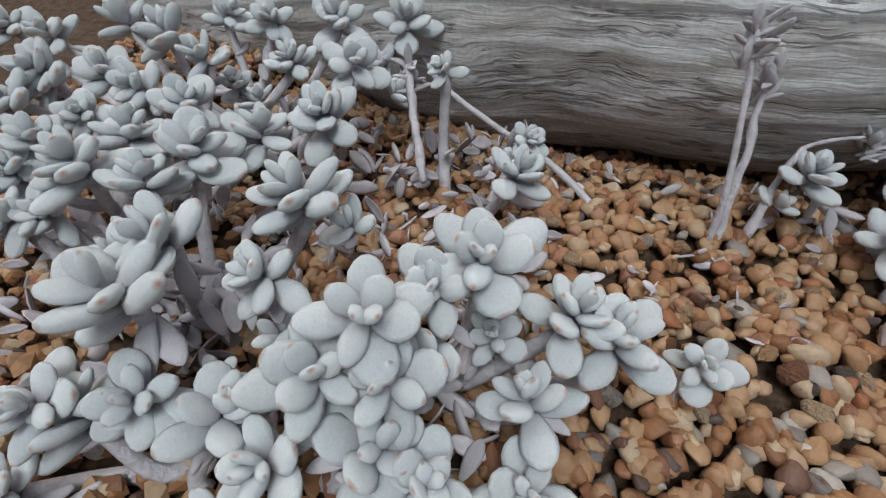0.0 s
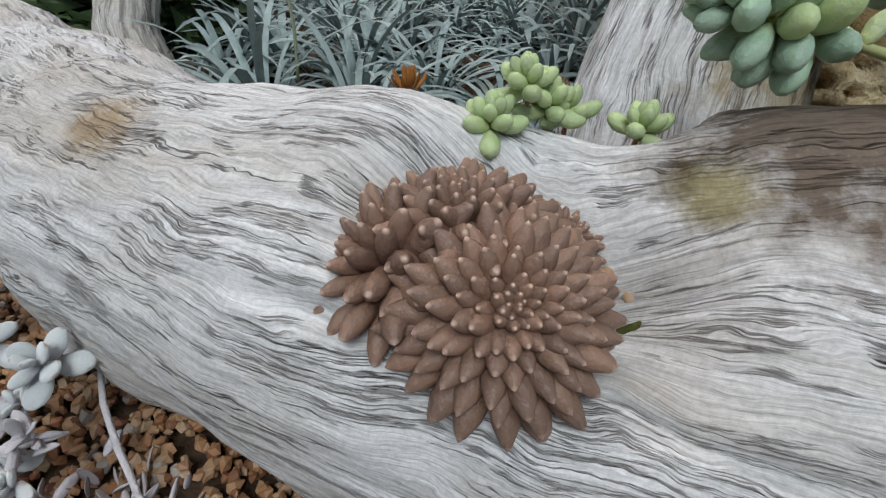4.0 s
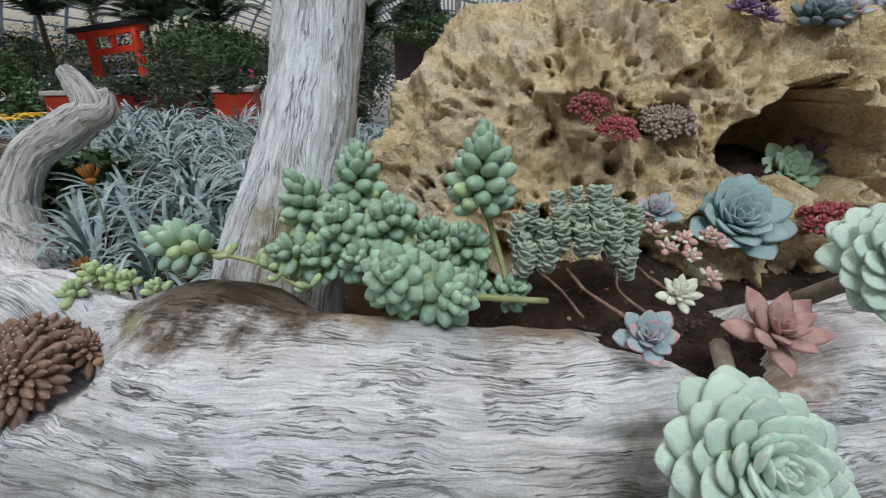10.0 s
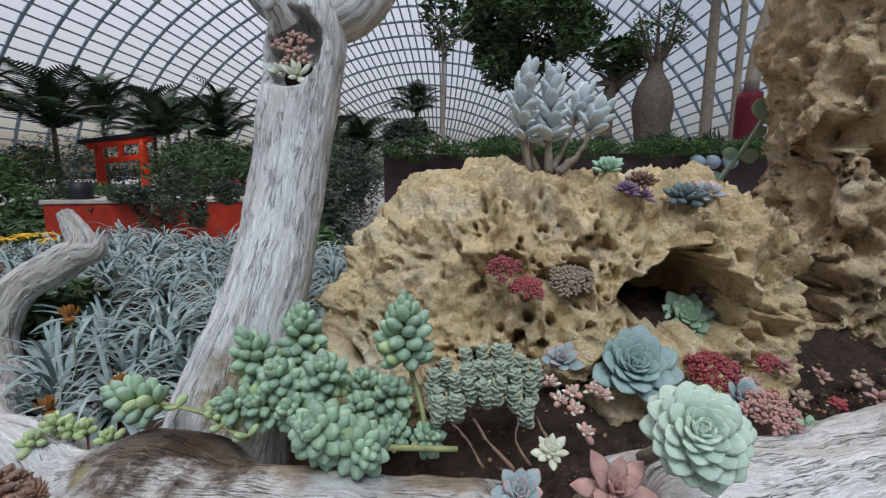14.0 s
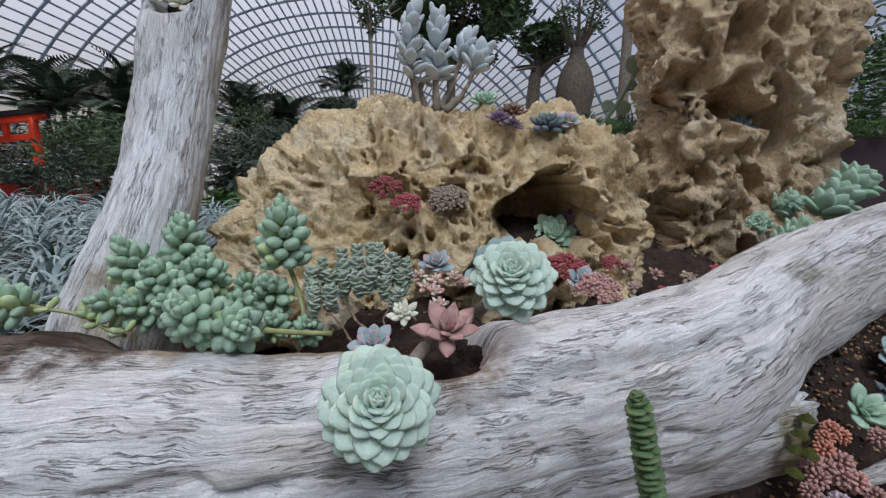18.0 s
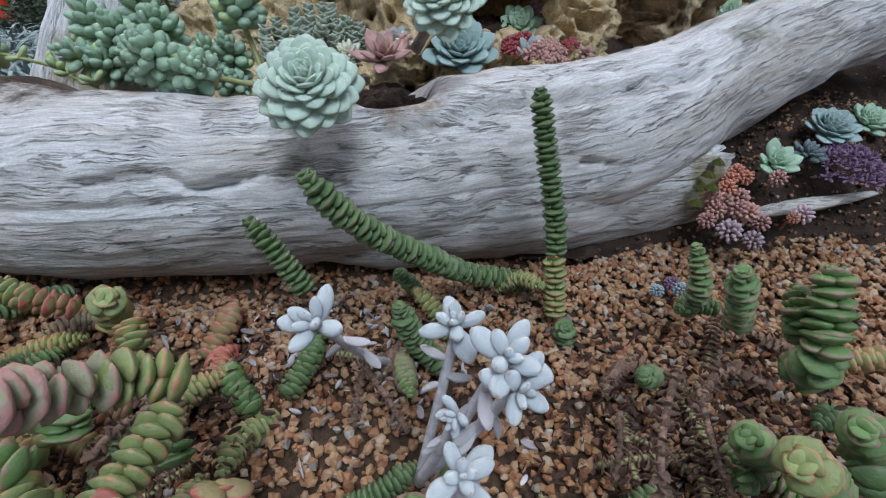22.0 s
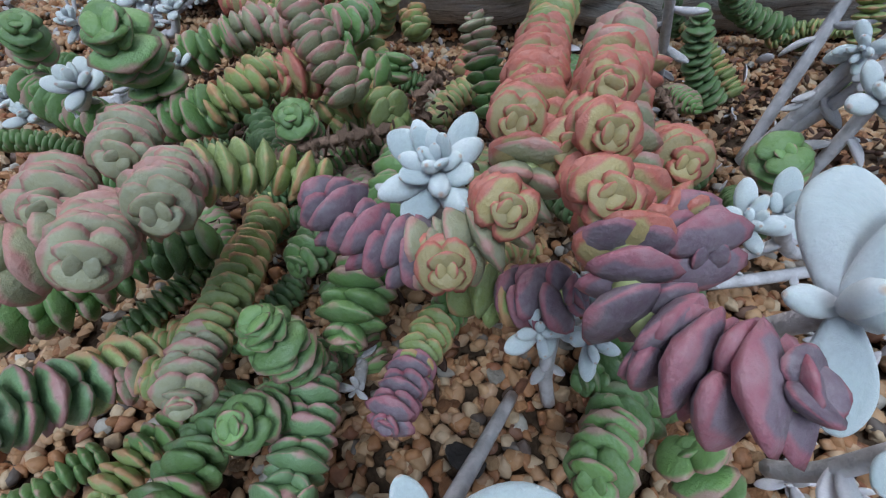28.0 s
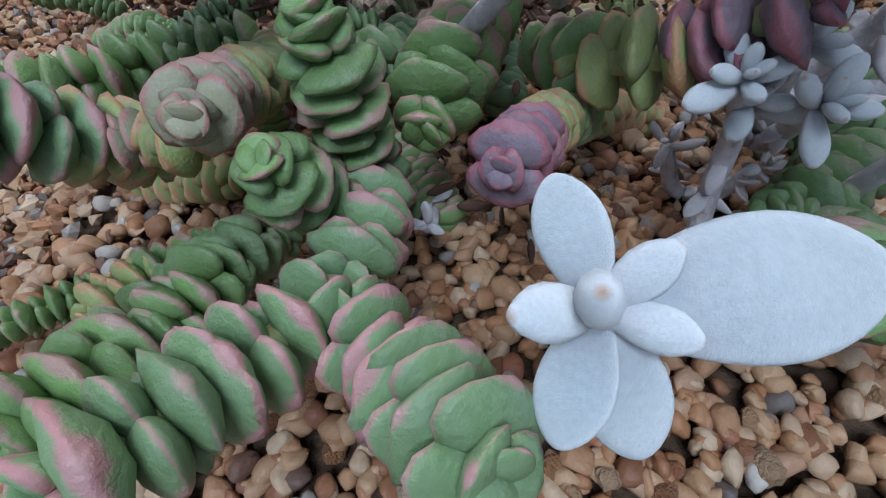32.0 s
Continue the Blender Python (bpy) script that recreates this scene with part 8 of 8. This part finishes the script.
broad_shoot((0.1597, -0.2833, 0.0878), [((0.1813, -0.2687, 0.1078), 0, WHITE_BROAD[0]), ((0.1611, -0.3000, 0.0700), 0, WHITE_BROAD[0]), ((0.1475, -0.2852, 0.0912), 0, WHITE[1]), ((0.1558, -0.2912, 0.1013), 0, WHITE[0]), ((0.1648, -0.2935, 0.0966), 0, WHITE[0]), ((0.1682, -0.2463, 0.0981), 0, WHITE_BROAD[0]), ((0.1739, -0.2770, 0.0830), 0, WHITE[1])], (0.1426, -0.2195, -0.0277), "white felted succulent with two broad oval leaves")
broad_shoot((0.0848, -0.3259, 0.0242), [((0.1188, -0.3095, 0.0273), 0, WHITE_BROAD[0]), ((0.0747, -0.3155, 0.0365), 0, WHITE_BROAD[0]), ((0.0838, -0.3383, 0.0085), 0, WHITE_BROAD[0]), ((0.0954, -0.3325, 0.0037), 0, WHITE_BROAD[0]), ((0.0974, -0.3285, 0.0253), 0, WHITE[1]), ((0.0750, -0.3361, 0.0297), 0, WHITE[1]), ((0.0829, -0.3356, 0.0360), 0, WHITE[0]), ((0.0923, -0.3211, 0.0338), 0, WHITE[1])], (0.0999, -0.2390, -0.0400), "white felted succulent shoot with broad oval leaves close above the gravel")

# ---- at the torn end of the log ----
rosette_plant((0.6053, 0.2589, 0.1181), (0.0, -0.6, 0.8), SAGE, 16, 0.034, "green spoon-leaved rosette at the torn end of the log", inner=70, outer=15)
rosette_plant((0.7048, 0.3189, 0.1478), (0.0, -0.5, 0.85), BLUE, 60, 0.036, "blue-green spiky rosette on dark soil", inner=84, outer=5, small=0.3)
rosette_plant((0.7848, 0.3617, 0.1484), (0.0, -0.5, 0.85), SAGE, 40, 0.034, "grey-green rosette on dark soil", inner=84, outer=5)
rosette_plant((0.6588, 0.2805, 0.1255), (0.0, -0.5, 0.85), SLATE, 24, 0.024, "slate-grey rosette on gravel", inner=80, outer=5)
M_LILACSED = fleshy("lilac_bead", (0.44, 0.32, 0.36), bloom=0.5, rough=0.5, spread=0.3)
M_RUSTSED = fleshy("rust_bead", (0.48, 0.19, 0.12), bloom=0.3, rough=0.5, spread=0.3)
M_BLUESED = fleshy("blue_bead", (0.24, 0.32, 0.36), bloom=0.5, rough=0.5, spread=0.3)


def bead_globe(material, count=34):
    """A round head of plump bead leaves, one in radius."""
    v0, f0, _ = leaf_shape(0.62, 0.58, 0.6, 0.45, 0.0, 0.0, 0.0, 5, 8)
    vs, fs = [], []
    for i in range(count):
        z = 1 - 1.55 * (i + 0.5) / count
        d = Vector((math.sqrt(1 - z * z) * math.cos(2.39996 * i), math.sqrt(1 - z * z) * math.sin(2.39996 * i), z))
        m = np.array((d.to_track_quat("Y", "Z").to_matrix() * 0.56 * (1 + jitter(0.12))))
        fs += [tuple(k + len(vs) * len(v0) for k in t) for t in f0]
        vs.append(v0 @ m.T + np.array(d) * 0.48)
    return mesh_of("bead_head", np.vstack(vs), fs, material)


def globe_plant(heads, label):
    """A creeping sedum: round heads of beads (x, y, z, radius, mesh) on short stems."""
    o = np.mean([h[:3] for h in heads], axis=0) - np.array((0, -0.015, 0.02))
    th = thing("bead_succulent", tuple(o), label, "succulent")
    for x, y, z, r, me in heads:
        p = np.array((x, y, z)) - o
        stem(th, [(*(p + np.array((0.002, 0.016, -0.02))), 0.0016), (*(p + np.array((0, 0.007, -0.008))), 0.0016), (*p, 0.0016)], M_STALK_RED, n=6)
        part("bead_head", me, th, m=Matrix.Translation(p) @ basis((jitter(0.4), -0.7, 0.8), rng.uniform(0, TAU)) @ Matrix.Diagonal((r,) * 3 + (1,)), kind="stuff")
    return th


G_PINK, G_LILAC, G_RUST, G_BLUE, G_VIOLET = bead_globe(M_PINKSED), bead_globe(M_LILACSED), bead_globe(M_RUSTSED), bead_globe(M_BLUESED), bead_globe(M_PURPLE)
globe_plant([(0.517, 0.208, 0.095, 0.011, G_PINK), (0.518, 0.200, 0.083, 0.011, G_PINK), (0.507, 0.193, 0.074, 0.010, G_PINK), (0.527, 0.206, 0.092, 0.011, G_PINK), (0.533, 0.215, 0.105, 0.010, G_RUST), (0.545, 0.208, 0.095, 0.012, G_PINK), (0.541, 0.201, 0.085, 0.012, G_PINK), (0.553, 0.198, 0.082, 0.012, G_PINK), (0.567, 0.191, 0.072, 0.010, G_PINK), (0.531, 0.186, 0.064, 0.0135, G_LILAC), (0.556, 0.180, 0.056, 0.011, G_LILAC)], "pink and lilac bead sedum at the end of the log")
globe_plant([(0.545, 0.225, 0.120, 0.010, G_RUST), (0.556, 0.224, 0.114, 0.009, G_RUST), (0.538, 0.222, 0.113, 0.009, G_RUST), (0.592, 0.222, 0.114, 0.010, G_PINK)], "rusty pink bead sedum beside moss")
globe_plant([(0.615, 0.198, 0.080, 0.011, G_LILAC), (0.604, 0.196, 0.076, 0.007, G_RUST)], "lilac-pink bead sedum tuft on a root")
globe_plant([(0.429, 0.112, 0.030, 0.007, G_BLUE), (0.448, 0.123, 0.032, 0.008, G_VIOLET), (0.453, 0.115, 0.030, 0.008, G_BLUE), (0.458, 0.096, 0.028, 0.008, G_VIOLET)], "small blue and violet bead sedum on gravel")
bead_plant((0.7059, 0.2672, 0.1144), 0.035, 26, 0.0095, VIOLET, "mauve bead sedum on gravel")

# small plants on the soil between rock, pillar and log
for p, mesh, sz in (((0.4215, 0.4645, 0.2356), PINK, 0.018), ((0.4138, 0.4111, 0.2201), TANBEAD, 0.014), ((0.4666, 0.4675, 0.2244), PINK, 0.016), ((0.4551, 0.4143, 0.2133), REDBEAD, 0.012), ((0.5285, 0.4923, 0.2127), TANBEAD, 0.016), ((0.5240, 0.4506, 0.2070), PINK, 0.018), ((0.5894, 0.5196, 0.2205), REDBEAD, 0.013), ((0.3936, 0.3572, 0.2109), SAGE, 0.016), ((0.4532, 0.3825, 0.2041), PINK, 0.014), ((0.5752, 0.4767, 0.2131), SAGE, 0.018), ((0.3782, 0.3980, 0.2245), REDBEAD, 0.011), ((0.3631, 0.4179, 0.2332), TANBEAD, 0.013)):
    rosette_plant(tuple(np.array(p) + np.array((0, 0, -0.004))), (jitter(0.4), -0.5, 0.9), mesh, 18, sz, "small reddish rosette on dark soil between the rocks", name="tiny_rosette", group="tiny rosettes", inner=80, outer=0)

# ---- hollow of the upright trunk ----
hollow = thing("hollow_planting", (-0.2719, 0.5761, 0.6366), "small pink and tan succulents with a stone in the trunk's hollow", "succulent")
ho = np.array(hollow.location) + np.array((-0.005, 0.024, 0.0))
part("soil", mesh_of("soil", *tube([(-0.03, 0.03, -0.012, 0.012), (0, 0.022, -0.006, 0.022), (0.03, 0.03, -0.012, 0.012)], 10, 12)[:2], M_SOIL), hollow)
for p, sz in (((-0.2655, 0.5834, 0.6255), 0.030), ((-0.2960, 0.5900, 0.6330), 0.022)):
    rosette(hollow, np.subtract(p, ho), (0.1019, -0.7506, 0.6120), CREAM, 14, sz, inner=75, outer=10)
for p in ((-0.2926, 0.6010, 0.6695), (-0.2716, 0.5990, 0.6629), (-0.2850, 0.6120, 0.6900), (-0.2591, 0.5980, 0.6522), (-0.3083, 0.6120, 0.6804), (-0.2640, 0.6080, 0.6820), (-0.2850, 0.5930, 0.6480)):
    rosette(hollow, np.subtract(p, ho), (jitter(0.3), -0.7, 0.7), [TANBEAD, PINKBEAD], 11, 0.018, inner=80, outer=-10)

# ---- litter of dry leaves under the stacked stems, and moss ----
def litter(x0, x1, y0, y1, count, size, material, label, seed, name="leaf_litter", lift=0.02):
    g = np.random.default_rng(seed)
    v0, f0, _ = leaf_shape(0.5, 0.07, 0.55, 0.3, 0.3, 0.4, 0.2, 4, 6)
    vs, fs = [], []
    for i in range(count):
        p = np.array((g.uniform(x0, x1), g.uniform(y0, y1), 0.0))
        p[2] = float(heap(p[None])[0]) + g.uniform(0.004, lift)
        m = np.array(Euler(g.uniform(-3, 3, 3)).to_matrix()) * size * g.uniform(0.6, 1.3)
        fs += [tuple(k + len(vs) * len(v0) for k in t) for t in f0]
        vs.append(v0 @ m.T + p)
    solid(name, mesh_of(name, np.vstack(vs), fs, material), label, "leaf litter", kind="stuff")


M_LITTER = plain("brown_litter", (0.10, 0.055, 0.04), 0.9, 0.6, 60, island=True)
M_PALELITTER = plain("grey_litter", (0.66, 0.61, 0.63), 0.9, 0.4, 60, island=True)
litter(-0.14, 0.08, -0.22, -0.05, 420, 0.0085, M_LITTER, "dark dry leaf litter under the stacked stems", 401, lift=0.05)
litter(-0.02, 0.07, -0.26, -0.20, 30, 0.010, M_LITTER, "dark dry leaf litter under the stacked stems", 402, lift=0.03)
litter(0.33, 0.55, -0.16, 0.06, 600, 0.008, M_LITTER, "dark dry leaf litter between green stems", 403, lift=0.04)
litter(0.02, 0.24, -0.02, 0.10, 90, 0.009, M_PALELITTER, "pale papery dead leaves on gravel", 404, lift=0.01)
litter(-0.5, -0.33, 0.0, 0.10, 60, 0.008, M_PALELITTER, "pale dead leaves on gravel", 405, lift=0.01)
litter(-0.72, -0.50, -0.06, 0.12, 480, 0.013, M_PALELITTER, "shed grey-mauve leaves under the silver plants", 406, lift=0.022)
litter(-0.24, 0.10, -0.16, 0.01, 620, 0.0085, M_LITTER, "dark dry leaf litter under the stacked stems", 407, lift=0.03)
litter(0.27, 0.42, -0.19, 0.00, 420, 0.0085, M_LITTER, "brown dry leaf litter between dried stems", 408, lift=0.02)
litter(0.0, 0.30, -0.01, 0.11, 520, 0.0065, M_LITTER, "dark crumbled leaves and soil below the log", 409, lift=0.008)
litter(-0.05, 0.30, -0.10, 0.10, 60, 0.013, M_PALELITTER, "pale papery petals on gravel", 410, lift=0.012)
M_MOSS = plain("moss", (0.09, 0.10, 0.02), 0.95, 0.5, 200, bumpy=0.004)
def moss(at, r, label):
    d = np.array([(math.cos(a) * s * r, math.sin(a) * s * r, 0) for s in (0.35, 0.7, 1.0) for a in np.linspace(0, TAU, 18, endpoint=False)])
    d[:, 2] = r * 0.75 * (1 - (np.linalg.norm(d[:, :2], axis=1) / r) ** 2) - 0.002
    d = np.vstack([d * (1 + 0.25 * vnoise(d, 90, 3))[:, None], (0, 0, r * 0.78)])
    f = grid_faces(3, 18, True) + [(54, (c + 1) % 18, c) for c in range(18)]
    solid("moss_patch", mesh_of("moss_patch", d, f, M_MOSS), label, "moss", at=at)
moss((-0.3224, 0.1565, 0.1478), 0.016, "green moss beside the brown rosettes")
for p in ((0.5117, 0.2203, 0.1213), (0.5238, 0.2292, 0.1332), (0.5016, 0.2097, 0.1108), (0.4909, 0.1951, 0.0969), (0.5082, 0.2019, 0.1124)):
    moss(tuple(np.array(p) + np.array((0, 0, -0.003))), 0.008, "small cushion of green moss at the torn log end")
for i, p in enumerate(((-0.3371, 0.1655, 0.1662), (-0.3183, 0.1785, 0.1583), (-0.3273, 0.1638, 0.1597), (-0.3159, 0.1607, 0.1541), (-0.3217, 0.1542, 0.1514), (-0.3221, 0.1968, 0.1673), (-0.3272, 0.1805, 0.1647))):
    pb = mesh_of("orange_pebble", leaf_shape(0.8, 0.7, 0.5, 0.5, 0, 0, 0, 5, 8)[0] * 0.0085, leaf_shape(0.8, 0.7, 0.5, 0.5, 0, 0, 0, 5, 8)[1], M_PEBBLE)
    solid("orange_pebble", pb, "small orange pebble lying on the log", "pebble", at=p)

g = np.random.default_rng(77)
v, f, _ = leaf_shape(0.62, 0.22, 0.5, 0.6, 0.0, 0.0, 0.0, 7, 10)
v = (v - v.mean(0)) * 0.019 * (1 + g.uniform(-0.08, 0.08, (len(v), 1)))
solid("flat_stone", mesh_of("flat_stone", v @ np.array(Euler((0.1, -0.1, 1.2)).to_matrix()).T, f, plain("dark_stone", (0.045, 0.038, 0.036), 0.7, 0.4, 150, bumpy=0.002), smooth=False), "dark flat stone lying on the gravel", "stone", at=(0.084, -0.272, float(heap(np.array([(0.084, -0.272, 0)]))[0]) + 0.008))

# ---- loose pebbles, last ----
def pebble_arrays(kind):
    bm = bmesh.new()
    bmesh.ops.create_icosphere(bm, subdivisions=2 if kind == "near" else 1, radius=1)
    v = np.array([w.co[:] for w in bm.verts])
    f = [[w.index for w in k.verts] for k in bm.faces]
    bm.free()
    return v, np.array(f)


def pebble_forms(kind, n):
    v, f = pebble_arrays(kind)
    forms = []
    for i in range(n):
        w = v * (1 + 0.28 * vnoise(v, 0.9, 60 + i))[:, None] * np.array((1, rng.uniform(0.65, 0.95), rng.uniform(0.45, 0.75)))
        for k in range(8):
            d = rng.normal(size=3)
            d /= np.linalg.norm(d)
            s = w @ d
            w = w - np.outer(np.clip(s - 0.46, 0, 9) * 0.95, d)
        forms.append(w)
    return forms, f


def turns(n):
    q = rng.normal(size=(n, 4)) * np.array((1, 0.35, 0.35, 1))
    q /= np.linalg.norm(q, axis=1, keepdims=True)
    w, x, y, z = q.T
    return np.stack([np.stack([1 - 2 * (y * y + z * z), 2 * (x * y - z * w), 2 * (x * z + y * w)], -1), np.stack([2 * (x * y + z * w), 1 - 2 * (x * x + z * z), 2 * (y * z - x * w)], -1), np.stack([2 * (x * z - y * w), 2 * (y * z + x * w), 1 - 2 * (x * x + y * y)], -1)], -2)


def scatter(x0, x1, y0, y1, count, smin, smax, forms, f, lift=0.0, keep=None):
    p = np.stack([rng.uniform(x0, x1, count), rng.uniform(y0, y1, count), np.zeros(count)], 1)
    if keep is not None:
        p = p[keep(p)]
    n = len(p)
    s = rng.uniform(smin, smax, n) * rng.choice([0.7, 1, 1, 1.15], n)
    p[:, 2] = heap(p) + s * 0.15 + lift * rng.uniform(0, 1, n)
    r = turns(n)
    k = rng.integers(len(forms), size=n)
    base = np.array(forms)[k]
    v = np.einsum("nij,nvj->nvi", r, base) * s[:, None, None] + p[:, None]
    m = base.shape[1]
    faces = (f[None] + (np.arange(n) * m)[:, None, None]).reshape(-1, 3)
    return v.reshape(-1, 3), faces


forms1, faces1 = pebble_forms("far", 14)
forms2, faces2 = pebble_forms("near", 14)


def close_by(p):
    """The two stretches of gravel that are seen from nearest."""
    return ((np.abs(p[:, 0] - 0.09) < 0.21) & (np.abs(p[:, 1] + 0.28) < 0.14)) | ((np.abs(p[:, 0] + 0.46) < 0.14) & (np.abs(p[:, 1] - 0.01) < 0.08))


v, f = scatter(-0.85, 0.90, -0.47, 0.36, 54000, 0.0042, 0.0068, forms1, faces1, 0.003, keep=lambda p: (p[:, 1] < log_front(p[:, 0]) + 0.045) & ~close_by(p))
solid("gravel", mesh_of("gravel", v, f, M_GRAVEL, smooth=False), "orange, tan and cream gravel covering the bed", "gravel", kind="stuff")
v, f = scatter(-0.62, 0.32, -0.43, 0.10, 23000, 0.0040, 0.0066, forms2, faces2, 0.003, keep=close_by)
solid("gravel", mesh_of("gravel", v, f, M_GRAVEL, smooth=True), "angular orange and cream gravel stones lying close together", "gravel", kind="stuff")


def crumbs(support, count, smin, smax, material, label, seed, x0=-9.0, y1=9.0):
    """Crumbs and small stones strewn over a soil surface."""
    g = np.random.default_rng(seed)
    p = np.array([w.co[:] for w in support.data.vertices])
    p = p[(p[:, 0] > x0) & (p[:, 1] < y1)]
    p = p[g.integers(len(p), size=count)] + g.uniform(-0.004, 0.004, (count, 3)) * np.array((1, 1, 0.3))
    s = g.uniform(smin, smax, count)
    v = np.einsum("nij,nvj->nvi", turns(count), np.array(forms1)[g.integers(len(forms1), size=count)]) * s[:, None, None] + p[:, None]
    m = v.shape[1]
    f = (faces1[None] + (np.arange(count) * m)[:, None, None]).reshape(-1, 3)
    solid("soil_crumbs", mesh_of("soil_crumbs", v.reshape(-1, 3), f, material), label, "soil crumbs", kind="stuff")


M_CRUMB = plain("soil_crumb", (0.09, 0.06, 0.045), 0.9, 0.5, 200, island=True, second=(0.16, 0.11, 0.08))
crumbs(soil_mound, 3500, 0.002, 0.005, M_CRUMB, "dark crumbs of planting soil", 71)
crumbs(soil_patch, 1800, 0.002, 0.005, M_CRUMB, "dark crumbs of soil at the log's end", 72)
crumbs(soil_patch, 1500, 0.003, 0.005, M_GRAVEL, "scattered gravel on the soil at the log's end", 73)
crumbs(soil_mound, 3500, 0.002, 0.005, M_CRUMB, "dark crumbs of soil beside the raised log", 69, 0.4, 0.5)
crumbs(soil_mound, 2200, 0.003, 0.005, M_GRAVEL, "gravel strewn over the soil beside the raised log", 70, 0.4, 0.5)
crumbs(soil_mound, 500, 0.003, 0.005, M_GRAVEL, "scattered gravel on the soil behind the log", 74)
for k, ob in enumerate(soil_pockets):
    crumbs(ob, 500, 0.0015, 0.0035, M_CRUMB, "crumbs of dark soil in a hollow", 75 + k)
peb = [mesh_of("pebble", w, faces2.tolist(), M_PEBBLE) for w in forms2]
for i in range(240):
    if i < 165:
        x, y = rng.uniform(-0.06, 0.22), rng.uniform(-0.33, -0.17)
    else:
        x, y = rng.uniform(-0.52, -0.33), rng.uniform(-0.03, 0.06)
    s = rng.uniform(0.0044, 0.0068)
    z = float(heap(np.array([[x, y, 0.0]]))[0]) + 0.0035
    m = Matrix.Translation((x, y, z)) @ Euler((jitter(0.5), jitter(0.5), rng.uniform(0, TAU))).to_matrix().to_4x4() @ Matrix.Diagonal((s, s, s, 1))
    part("pebble", peb[i % len(peb)], gravel_bed, m=m)
